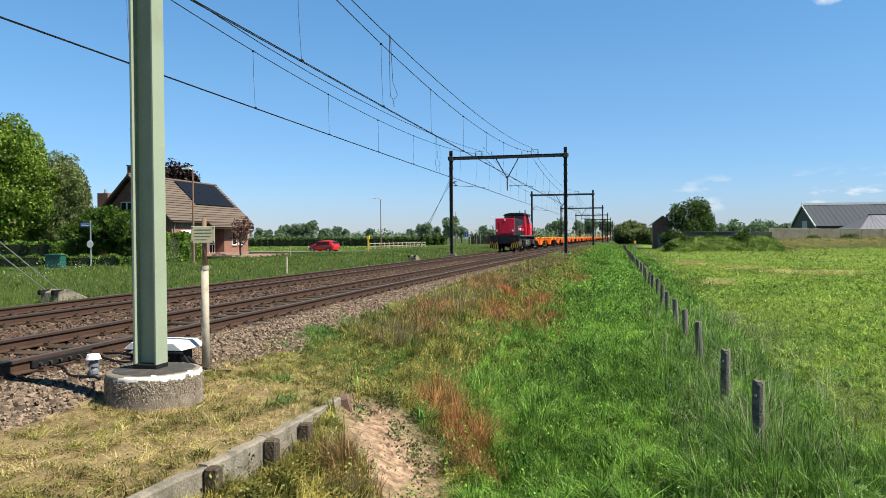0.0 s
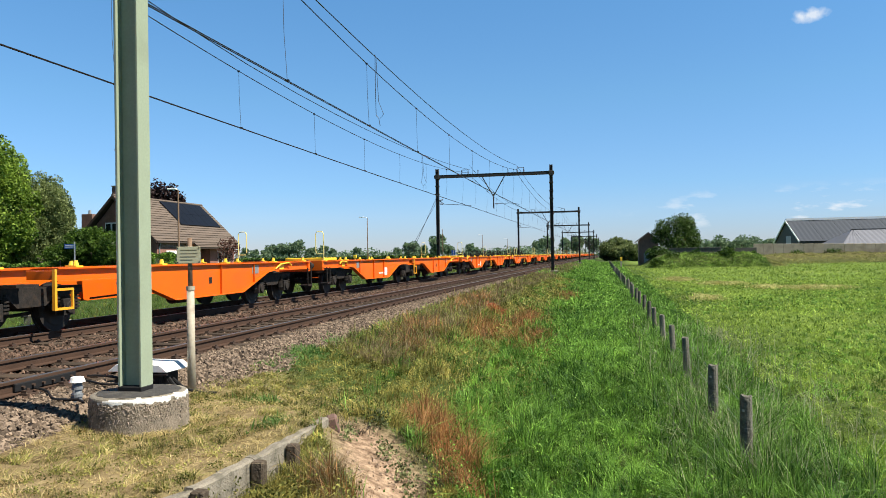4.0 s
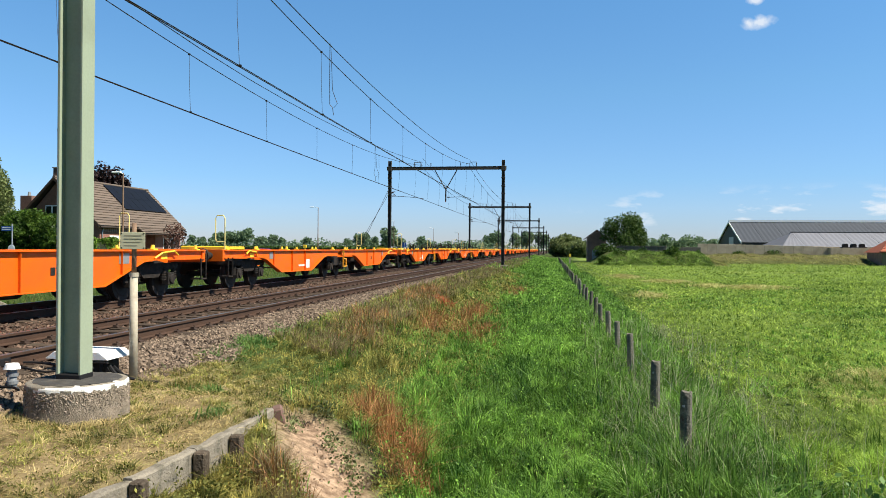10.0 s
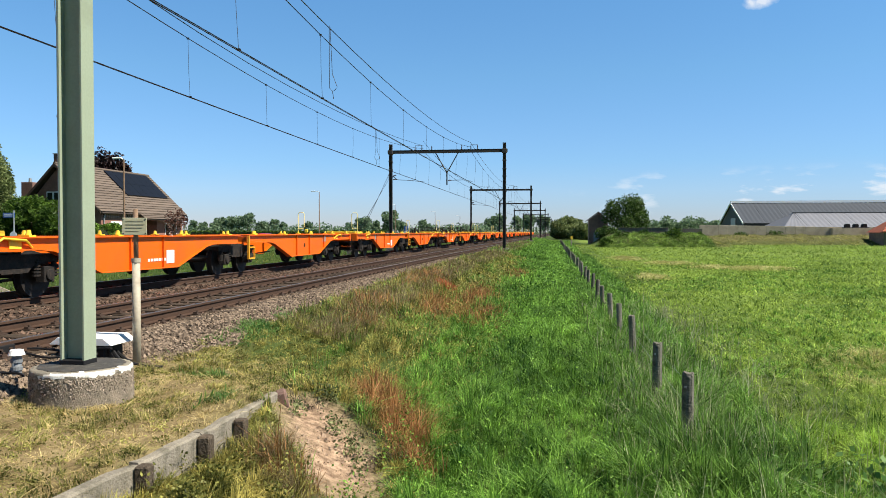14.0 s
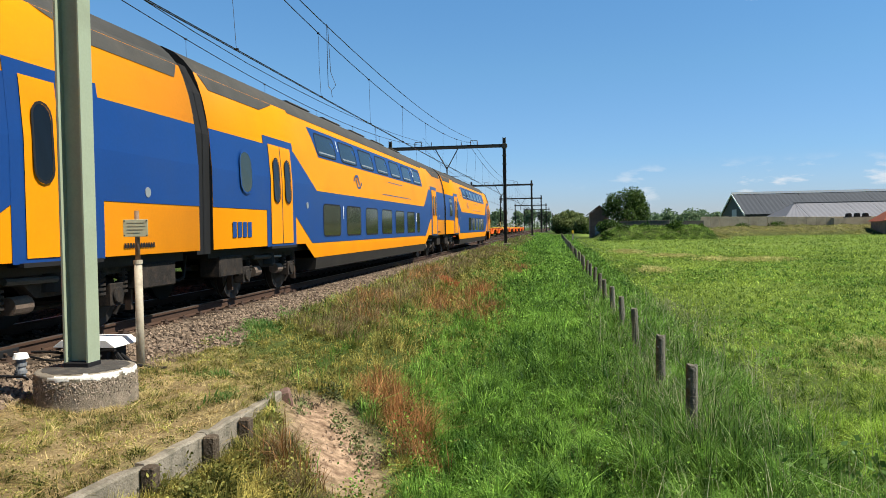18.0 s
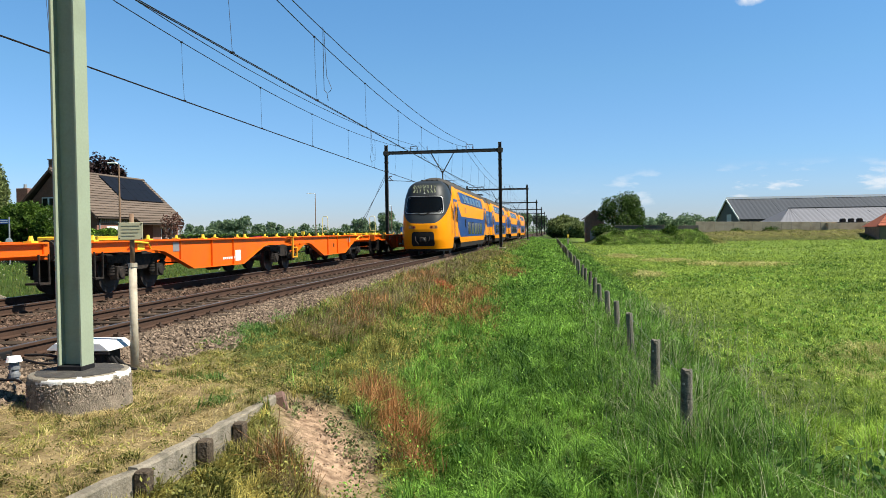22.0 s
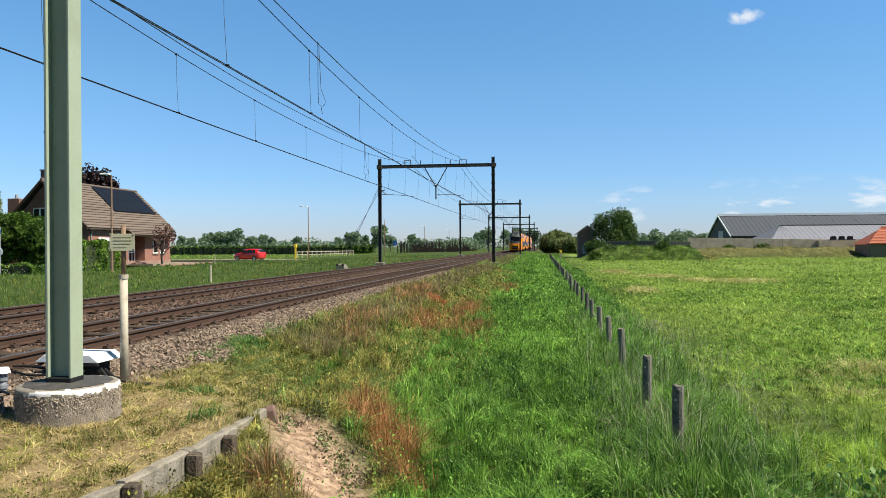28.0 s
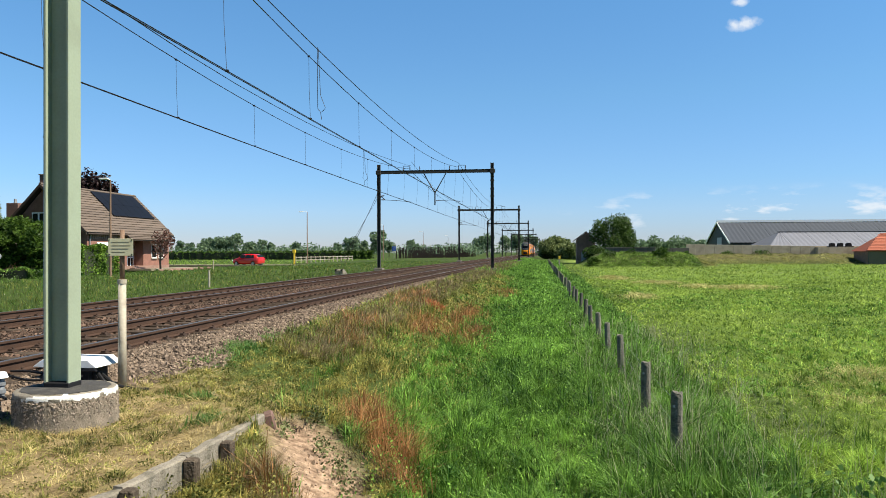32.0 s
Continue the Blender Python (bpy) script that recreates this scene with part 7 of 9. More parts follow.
rng = random.Random(77)
stone_kinds = []
for k in range(15):
    x, y = -34.4 + rng.uniform(-0.9, 0.9), 63.4 + 0.72 * k + rng.uniform(-0.2, 0.2)
    m = pose(x, y, float(ground_z(x, y)) - 0.03, 0, 0, rng.uniform(0, 90))
    if k < 3:
        st_ = thing("edging_stone", "rough grey-brown edging stone before the terrace", "stone", group="terrace stones")
        bm = bmesh.new()
        bmesh.ops.create_icosphere(bm, subdivisions=2, radius=0.3)
        for v in bm.verts:
            v.co = Vector((v.co.x * 0.9, v.co.y * 0.7, max(-0.1, v.co.z * 0.55 + 0.10))) * rng.uniform(0.8, 1.15)
        part("stone", bm, M_DKBRICK, st_)
        st_.matrix_basis = m
        stone_kinds.append(st_)
    else:
        copy_thing(stone_kinds[k % 3], m)


def street_lamp(x, y, h, arm, label):
    z = float(ground_z(x, y))
    l = thing("street_lamp", label, "street lamp", x, y, z, group="street lamps")
    part("pole", cyl((0, 0, 0), (0, 0, h), 0.085, 0.05, n=10), M_RUSTPOLE if arm > 0 else M_STEELG, l)
    part("arm", tube([(0, 0, h - 0.05), (-0.15, 0, h + 0.05), (-arm if arm > 0 else arm, 0, h + 0.07)], 0.035, 6), M_WINWHITE, l)
    part("lamp_head", box(-abs(arm) - 0.55, -abs(arm) + 0.1, -0.10, 0.10, h + 0.02, h + 0.13), M_WINWHITE, l, "pale lamp head", bevel=0.03)
    return l


for x, y, h, arm in ((-28.7, 47.0, 6.42, 0.25), (-35.6, 110.0, 7.7, 0.75), (-36.0, 165.0, 7.7, 0.75), (-36.4, 222.0, 7.7, 0.75), (-36.6, 280.0, 7.7, 0.75)):
    street_lamp(x, y, h, arm, "slender brown street lamp with flat pale head")

road = thing("road", "dusty sandy country lane", "road", 0, 0, 0, kind="structure")
rz = float(ground_z(-30, 60))
part("side_road", box(-420, -30.6, 89.3, 93.8, rz - 0.25, rz + 0.02), M_LANE, road, "dusty sandy side lane")

sign = thing("street_sign", "blue street name sign on a grey post", "sign", -33.87, 43.2, float(ground_z(-33.87, 43.2)))
part("post", cyl((0, 0, 0), (0, 0, 3.0), 0.045, n=8), M_STEELG, sign)
nb = part("name_plate", box(-0.75, 0.05, -0.02, 0.02, 2.55, 2.85), M_BLUESIGN, sign, "blue name plate", bevel=0.005)
for k in range(2):
    part("lettering_bar", box(-0.68, -0.05, -0.026, -0.021, 2.74 - 0.11 * k, 2.79 - 0.11 * k), M_OFFWHITE, nb)
part("round_plate", cyl((0, -0.05, 1.45), (0, -0.07, 1.45), 0.24, n=20), M_OFFWHITE, sign, "round white plate")
cabinet = thing("utility_cabinet", "dark green utility cabinet in the grass verge", "cabinet", -34.2, 40.4, float(ground_z(-34.2, 40.4)) - 0.22)
cb = part("cabinet_body", box(-0.55, 0.55, -0.25, 0.25, 0, 1.0), M_GREENBOX, cabinet, bevel=0.02)
part("lid", box(-0.60, 0.60, -0.30, 0.30, 1.002, 1.07), M_GREENBOX, cabinet, bevel=0.02)
part("door_leaf", box(-0.50, -0.01, -0.262, -0.251, 0.08, 0.94), M_GREENBOX, cb)
part("door_leaf", box(0.01, 0.50, -0.262, -0.251, 0.08, 0.94), M_GREENBOX, cb)


def car(x, y, rz):
    """A small hatchback."""
    z = float(ground_z(x, y)) + 0.03
    c = thing("car", "small bright red hatchback car", "car", x, y, z, rz)
    bm = bmesh.new()
    rows_ = []
    # half width and height of the shoulder, roof line and sill at stations along the car
    for x_, w_, sill, waist, roof_z, roof_w in ((-1.97, 0.66, 0.42, 0.80, 0.84, 0.60), (-1.88, 0.78, 0.30, 0.92, 1.08, 0.64), (-1.62, 0.83, 0.25, 0.96, 1.36, 0.62), (-1.10, 0.85, 0.24, 0.97, 1.49, 0.62),
                                            (-0.20, 0.86, 0.24, 0.96, 1.51, 0.63), (0.45, 0.86, 0.24, 0.95, 1.42, 0.61), (1.00, 0.85, 0.24, 0.94, 1.05, 0.66), (1.45, 0.82, 0.25, 0.88, 0.93, 0.64), (1.80, 0.74, 0.30, 0.74, 0.80, 0.56), (1.95, 0.60, 0.36, 0.60, 0.64, 0.46)):
        half_ = [(w_ * 0.93, sill), (w_, (sill + waist) / 2), (w_ * 0.985, waist), (roof_w + 0.05, roof_z - 0.05), (roof_w - 0.10, roof_z), (0, roof_z + 0.015)]
        ring_ = [(-u, v) for u, v in half_] + [(u, v) for u, v in half_[-2::-1]]
        rows_.append([bm.verts.new((x_, u, v)) for u, v in ring_])
    for p_, q_ in zip(rows_, rows_[1:]):
        for k in range(len(p_)):
            bm.faces.new((p_[k], q_[k], q_[(k + 1) % len(p_)], p_[(k + 1) % len(p_)]))
    bm.faces.new(rows_[0])
    bm.faces.new(rows_[-1][::-1])
    bmesh.ops.recalc_face_normals(bm, faces=bm.faces[:])
    part("body", bm, M_CARRED, c, "glossy red bodywork", smooth=True)
    for s in (-1, 1):
        for a0, a1, b0, b1 in ((-1.45, -1.02, -1.30, -0.98), (-0.96, -0.12, -0.92, -0.12), (-0.06, 0.80, -0.06, 0.46)):
            bm = bmesh.new()
            vs = [bm.verts.new((x_, s * u, v)) for x_, u, v in ((a0, 0.855, 1.00), (a1, 0.855, 1.00), (b1, 0.712, 1.36), (b0, 0.712, 1.38))]
            bm.faces.new(vs)
            part("side_window", bm, M_GLASS, c)
        part("mirror", box(0.62, 0.78, min(s * 0.86, s * 1.0), max(s * 0.86, s * 1.0), 0.98, 1.10), M_CARRED, c, bevel=0.02)
        for wx in (-1.25, 1.22):
            w = part("wheel", cyl((wx, s * 0.70, 0.30), (wx, s * 0.86, 0.30), 0.30, n=20), M_BLACK, c, "black tyre")
            part("rim", cyl((wx, s * 0.862, 0.30), (wx, s * 0.87, 0.30), 0.19, n=14), M_STEELG, w)
        part("headlight", box(1.86, 1.97, s * 0.62 - 0.14, s * 0.62 + 0.14, 0.64, 0.78), M_LAMPG, c, bevel=0.02)
        part("tail_light", box(-2.0, -1.90, s * 0.66 - 0.08, s * 0.66 + 0.08, 0.72, 1.0), M_REDLAMP, c, bevel=0.02)
    part("windscreen", prism([(0.98, 1.06), (1.02, 1.08), (0.50, 1.42), (0.46, 1.40)], -0.60, 0.60, "y"), M_GLASS, c)
    part("rear_window", prism([(-1.84, 1.10), (-1.89, 1.10), (-1.64, 1.37), (-1.60, 1.37)], -0.58, 0.58, "y"), M_GLASS, c)
    return c


red_car = car(-37.3, 91.6, 166)

# field edge: rail fence, hedges, nursery rows, verge posts
rail_f = thing("paddock_fence", "pale wooden post-and-rail paddock fence", "fence", -40.1, 118, float(ground_z(-40, 118)), -3.7)
for k in range(14):
    part("fence_post", box(-0.06 + 0.0, 0.06, 2.2 * k - 0.06, 2.2 * k + 0.06, 0, 1.15), M_SIGNPOLE, rail_f)
for z in (0.55, 1.0):
    part("fence_rail", box(-0.03, 0.03, 0, 28.6, z - 0.05, z + 0.05), M_SIGNPOLE, rail_f)
marker = thing("marker_post", "yellow gas marker post in the verge", "post", -34.2, 100, float(ground_z(-34.2, 100)))
part("post", box(-0.10, 0.10, -0.10, 0.10, 0, 1.6), M_YELLOWP, marker, bevel=0.02)
part("marker_cap", box(-0.22, 0.22, -0.14, 0.14, 1.6, 2.05), M_YELLOWP, marker, bevel=0.04)
for x, y, h in ((-16.24, 35.0, 0.85), (-32.05, 70.0, 0.9)):
    v = thing("verge_post", "short pale plastic marker post in the verge", "post", x, y, float(ground_z(x, y)), group="verge posts")
    part("post", cyl((0, 0, 0), (0, 0, h), 0.05, n=8), M_SIGNPOLE, v)
blue = thing("road_sign", "blue direction sign on a post", "sign", -38.7, 190, float(ground_z(-38.7, 190)))
part("post", cyl((0, 0, 0), (0, 0, 3.2), 0.06, n=8), M_STEELG, blue)
part("sign_plate", box(-0.5, 0.5, -0.03, 0.03, 2.0, 3.2), M_BLUESIGN, blue, bevel=0.02)
hedge("long dark field hedge", -175.0, -46.0, 196.0, 198.0, 2.15, 11000, 0.55, L_HEDGE, ragged=0.2)
hedge("far green field hedge", -230.0, -60.0, 235.0, 238.0, 2.6, 7000, 0.7, L_FARHAZE, ragged=0.9)
# nursery of young trees: bare stems with reddish tips
stems = bmesh.new()
for k in range(700):
    x, y = random.uniform(-42, -24), random.uniform(206, 262)
    z = float(ground_z(x, y))
    hgt = random.uniform(1.9, 3.3)
    add_tube(stems, [(x, y, z), (x + random.uniform(-0.2, 0.2), y, z + hgt)], random.uniform(0.05, 0.11), 3)
nur = part("nursery_saplings", stems, M_WOODDARK)
tagged(nur, "dense rows of dark young nursery saplings", "saplings", kind="stuff")
nl = lobe_points([(-30, 225, 2.2, 8, 18, 1.6), (-26, 240, 2.4, 6, 25, 1.9), (-40, 240, 1.6, 10, 20, 1.2)], 2600, 0.1)
v_, f_ = leaf_quads(nl, 0.55)
tagged(quick_mesh("nursery_leaves", v_, f_, L_FARHAZE), "sparse green leaves among the nursery saplings", "leaves", kind="stuff")

far_kinds = [tree("distant rounded roadside tree", -140 + 4 * k, 300, 8.2 + 0.6 * k, 5.4 + 0.4 * k, L_FARHAZE, 1200, 0.80, 40 + k, trunk_h=1.7, lobes_n=9, group="distant trees", shell=0.3) for k in range(4)]
rng = random.Random(9)
spots = []
x = -262.0
while x < -158:
    spots.append((x + rng.uniform(-1.5, 1.5), 305 + rng.uniform(-14, 14)))
    x += rng.uniform(4.5, 7.0)
for x in (-155, -150, -146, -142, -138, -133.5, -128.5, -123, -117, -112, -104, -87, -80, -75.5, -70, -65, -55.5, -52):
    spots.append((x + rng.uniform(-0.6, 0.6), 305 + rng.uniform(-8, 8)))
for k, (x, y) in enumerate(spots):
    o = copy_thing(far_kinds[k % 4], pose(x, y, float(ground_z(x, y)), 0, 0, rng.uniform(0, 360)))
    s = rng.uniform(0.66, 0.86)
    o.scale = (s, s, s * rng.uniform(0.9, 1.1))
for k, (x, y, s) in enumerate(((-46, 205, 0.95), (-60, 230, 0.8), (-24, 300, 1.0), (-18, 330, 0.9), (-14, 350, 1.2), (-30, 330, 0.9), (-9, 420, 1.3), (-16, 400, 1.1))):
    o = copy_thing(far_kinds[k % 4], pose(x, y, float(ground_z(x, y)), 0, 0, 40 * k))
    o.scale = (s, s, s)
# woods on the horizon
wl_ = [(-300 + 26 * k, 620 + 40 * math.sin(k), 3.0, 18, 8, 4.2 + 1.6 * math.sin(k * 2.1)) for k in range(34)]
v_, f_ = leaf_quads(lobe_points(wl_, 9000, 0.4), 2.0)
tagged(quick_mesh("horizon_woods", v_, f_, L_FARHAZE), "low green woods along the horizon", "woods", kind="stuff")

# ---------------------------------------------------------------- beside the camera: sign, boxes, concrete edge, fence
pole = thing("track_sign", "small cream notice plate on a weathered pole", "sign", -5.10, 8.60, -0.31)
part("lower_pole", cyl((0, 0, -0.1), (0, 0, 1.27), 0.050, 0.047, n=16), M_SIGNPOLE, pole, "cream painted thick lower pole", smooth=True)
part("collar", cyl((0, 0, 1.26), (0, 0, 1.31), 0.055, n=16), M_SIGNPOLE, pole)
part("upper_pole", cyl((0, 0, 1.30), (0, 0, 1.91), 0.030, 0.028, n=12), M_RUSTPOLE, pole, "rust-streaked upper post", smooth=True)
plate = part("notice_plate", box(-0.148, 0.137, -0.056, -0.046, 1.594, 1.802), M_SIGNPLATE, pole, "faded cream notice plate", bevel=0.003, m=pose(0, 0, 0, 0, 0, 18))
part("plate_bracket", box(-0.10, 0.09, -0.046, 0.034, 1.68, 1.715), M_STEELG, pole, bevel=0.004, m=pose(0, 0, 0, 0, 0, 18))
for k, w in enumerate((0.20, 0.21, 0.19, 0.15)):
    part("lettering_bar", box(-0.105, -0.105 + w, -0.0595, -0.0565, 1.757 - 0.040 * k, 1.765 - 0.040 * k), M_NOTICE, plate)
for sx in (-0.134, 0.123):
    for sz in (1.610, 1.786):
        part("screw", cyl((sx, -0.056, sz), (sx, -0.062, sz), 0.008, n=8), M_BLACK, plate)

jb = thing("junction_box", "black trackside junction box under a sloping white lid", "junction box", -5.62, 8.52, -0.35)
part("box_body", box(-0.27, 0.27, -0.20, 0.20, 0, 0.33), M_BLACK, jb, "black plastic body", bevel=0.02)
part("lid", prism([(-0.40, 0.325), (0.40, 0.325), (0.40, 0.335), (0.29, 0.415), (-0.29, 0.415), (-0.40, 0.335)], -0.27, 0.27, "y"), M_WINWHITE, jb, "white sloping lid", bevel=0.006)
part("side_bracket", prism([(0.27, 0.30), (0.48, 0.0), (0.44, 0.0), (0.25, 0.26)], -0.15, -0.12, "y"), M_BLACK, jb)
part("side_cable", tube([(0.30, -0.10, 0.26), (0.46, -0.16, 0.12), (0.62, -0.22, 0.05), (0.80, -0.20, 0.02)], 0.022, 6), M_BLACK, jb)
part("side_cable", tube([(0.30, 0.0, 0.22), (0.50, -0.05, 0.10), (0.70, 0.02, 0.04), (0.86, 0.08, 0.03)], 0.020, 6), M_BLACK, jb)
M_STUBGREY = material("grey_plastic_stub", (0.16, 0.17, 0.18), 0.6, vary=0.2, scale=6)
st = thing("cable_stub", "short blue-grey cable stub post with white cap", "cable post", -5.68, 7.26, -0.34)
part("stub_body", cyl((0, 0, 0), (0, 0, 0.36), 0.048, n=14), M_STUBGREY, st, smooth=True)
for k in range(3):
    part("collar", cyl((0, 0, 0.12 + 0.08 * k), (0, 0, 0.155 + 0.08 * k), 0.060, n=14), M_STUBGREY, st)
part("cap", cyl((0, 0, 0.36), (0, 0, 0.415), 0.085, 0.065, n=16), M_WINWHITE, st, "white plastic cap")
part("cable", tube([(0.05, 0, 0.1), (0.2, 0.02, 0.02), (0.45, 0.1, 0.0)], 0.02, 6), M_BLACK, st)
part("cable", tube([(-0.05, 0, 0.12), (-0.3, 0.05, 0.06), (-0.7, 0.3, 0.08), (-1.1, 0.7, 0.12)], 0.02, 6), M_BLACK, st)
part("cable_flange", box(-0.35, -0.05, -0.10, 0.10, 0.0, 0.16), M_BLACK, st, bevel=0.03)

# post timber is coloured dark all round to imitate its shadow side
M_EDGEPOST = material("rotting_dark_timber", (0.085, 0.066, 0.048), 0.95, vary=0.5, scale=7, fine=40, bump=0.9, spec=0.15)
edge_t = thing("concrete_edging", "weathered low concrete edging held by short timber posts", "edging", 0, 0, 0)
ys = [3.2, 4.80, 5.58, 6.16, 7.30]
for k, (a, b) in enumerate(zip(ys, ys[1:])):
    xa, xb = float(edge_x(a)), float(edge_x(b))
    top_a, top_b = -0.258 - 0.004 * (k % 2), -0.262 + 0.004 * (k % 3) - (0.025 if k == 3 else 0)
    bm = bmesh.new()
    m = 7
    rows = []
    for j in range(m + 1):
        u = j / m
        x, y, zt = xa + (xb - xa) * u, a + (b - a) * u, top_a + (top_b - top_a) * u + random.uniform(-0.012, 0.008)
        rows.append([bm.verts.new((x - 0.035, y, -0.75)), bm.verts.new((x + 0.045, y, -0.75)), bm.verts.new((x + 0.045 + random.uniform(-0.006, 0.006), y, zt - 0.015)), bm.verts.new((x + 0.030, y, zt)), bm.verts.new((x - 0.035, y, zt + random.uniform(-0.006, 0.006)))])
    for p, q in zip(rows, rows[1:]):
        for i in range(5):
            bm.faces.new((p[i], q[i], q[(i + 1) % 5], p[(i + 1) % 5]))
    bm.faces.new(rows[0])
    bm.faces.new(rows[-1][::-1])
    bmesh.ops.recalc_face_normals(bm, faces=bm.faces[:])
    part("concrete_board", bm, M_CONC, edge_t, "lichen-stained concrete board")
for k, (y, h) in enumerate(((3.95, -0.285), (4.78, -0.262), (5.56, -0.265), (6.14, -0.275))):
    x = float(edge_x(y))
    part("edging_post", prism([(x + 0.050, y - 0.055), (x + 0.150, y - 0.050), (x + 0.150, y + 0.045), (x + 0.050, y + 0.050)], -0.95, h, "z"), M_EDGEPOST, edge_t, "short dark timber post", bevel=0.012)
bs = thing("brick_stub", "broken rusty brick stub at the end of the edging", "stone", -2.80, 7.42, -0.38)
part("stub", box(-0.06, 0.05, -0.08, 0.06, -0.1, 0.09), M_CHIMBRICK, bs, bevel=0.02, m=pose(0, 0, 0, 8, -12, 20))

rng = random.Random(4)
fence_y = [8.32, 10.37, 13.55, 16.4, 18.9, 21.7] + [24.6 + 3.05 * k for k in range(44)]
fence_x = [1.34, 1.275, 1.268, 1.262, 1.235, 1.19]
proto = None
for k, y in enumerate(fence_y):
    x = fence_x[k] if k < 6 else 1.18 - 0.0085 * (y - 21.7) + rng.uniform(-0.03, 0.03)
    z = float(ground_z(x, y))
    m = pose(x, y, z, rng.uniform(-3, 3), rng.uniform(-2, 3), rng.uniform(0, 360))
    if proto is None or k in (1, 2):
        proto_k = thing("fence_post_stake", "round weathered grey wooden fence post in tall grass", "fence post", group="pasture fence posts")
        bm = bmesh.new()
        n, ring = 14, []
        for zz, r in ((-0.3, 0.062), (0.3, 0.062), (0.6, 0.060), (0.83, 0.059), (0.855, 0.052)):
            ring.append([bm.verts.new((r * (1 + 0.06 * math.sin(j * 2.3 + k)) * math.cos(j * math.tau / n), r * (1 + 0.06 * math.sin(j * 1.7)) * math.sin(j * math.tau / n), zz + (0.01 * math.sin(j) if zz > 0.8 else 0))) for j in range(n)])
        for a, b in zip(ring, ring[1:]):
            for j in range(n):
                bm.faces.new((a[j], a[(j + 1) % n], b[(j + 1) % n], b[j]))
        bm.faces.new(ring[-1])
        part("stake", bm, M_WOODPOST, proto_k)
        part("staple", box(-0.012, 0.012, 0.058, 0.068, 0.70, 0.72), M_STEELG, proto_k)
        proto_k.matrix_basis = m
        proto = proto or proto_k
    else:
        copy_thing(proto, m)
for zz in (0.45, 0.70):
    bm = bmesh.new()
    add_tube(bm, [(1.30 - 0.0085 * (y - 8.5) + 0.06, y, float(ground_z(1.3, y)) + zz + 0.015 * math.sin(y)) for y in fence_y], 0.0016, 4)
    tagged(part("fence_wire", bm, M_STEELG), "thin galvanised wire along the pasture fence", "fence wire", "fence wires")
yp = thing("boundary_post", "yellow and white boundary marker post", "post", 1.75, 118.0, float(ground_z(1.75, 118)))
part("post", box(-0.11, 0.11, -0.11, 0.11, 0, 1.15), M_SIGNPOLE, yp)
part("post_top", box(-0.15, 0.15, -0.15, 0.15, 1.15, 1.65), M_YELLOWP, yp, bevel=0.03)

# ---------------------------------------------------------------- far side of the meadow: farm
def bank_rise(x, y):
    """Height of the bank over the meadow: a steep end by the shed, a lower and farther part to its right."""
    x, y = np.asarray(x, float), np.asarray(y, float)
    left = 1.90 * smooth_step(x, 4.9, 9.0) * smooth_step(x, 26.5, 19.5) * smooth_step(y, 112.0 + 1.2 * np.sin(x * 0.5), 119.0)
    right = 1.65 * smooth_step(x, 17.0, 25.0) * smooth_step(y, 127.0 + 1.0 * np.sin(x * 0.4), 139.0)
    lump = 0.16 * np.sin(x * 0.9) * np.sin(y * 0.7 + x * 0.2) + 0.07 * np.sin(x * 2.3 + y)
    k = np.maximum(left, right)
    return k + lump * np.clip(k, 0, 1)


def bank_z(x, y):
    return ground_z(x, y) - 0.06 + bank_rise(x, y)


def mound():
    """A grassy earth bank before the silo."""
    n, m = 90, 40
    xs, yy = np.meshgrid(np.linspace(4.8, 82.0, n + 1), np.linspace(111.0, 146.0, m + 1))
    zs = bank_z(xs, yy)
    k = np.arange((n + 1) * (m + 1)).reshape(m + 1, n + 1)
    o = quick_mesh("earth_bank", np.stack([xs, yy, zs], -1).reshape(-1, 3), np.stack([k[:-1, :-1], k[:-1, 1:], k[1:, 1:], k[1:, :-1]], -1).reshape(-1, 4), M_GROUND, smooth=True)
    fx2, fr = xs.ravel(), bank_rise(xs, yy).ravel()
    c = np.zeros((len(fx2), 4), np.float32)
    c[:, 0] = 0.6 * (fr < 0.2)
    c[:, 1] = np.where(fx2 > 22, 0.40, 0.10) * np.clip(fr, 0, 1)
    ca = o.data.color_attributes.new("zone", "FLOAT_COLOR", "POINT")
    ca.data.foreach_set("color", c.ravel())
    return tagged(o, "rough grassy earth bank at the far end of the meadow", "bank", kind="structure")


mound()


silo = thing("silage_clamp_wall", "low concrete silage clamp wall of upright panels", "wall", 0, 122.0, -0.05)
for k in range(10):
    x = 9.0 + 1.27 * k
    if k == 6:
        continue
    part("wall_panel", box(x, x + 1.24, -0.1, 0.1, 0.5, 2.00 if k < 6 else 1.90), M_SILODARK, silo, "dark stained concrete panel", bevel=0.02)
for k in range(27):
    x = 24.4 + 1.6 * k
    part("wall_panel", box(x, x + 1.57, 18.0, 18.2, 0.0, 2.62 - 0.028 * k), M_SILO, silo, "pale concrete panel", bevel=0.02)
part("wall_coping", box(9.0, 16.5, -0.16, 0.16, 2.003, 2.06), M_CONC, silo)

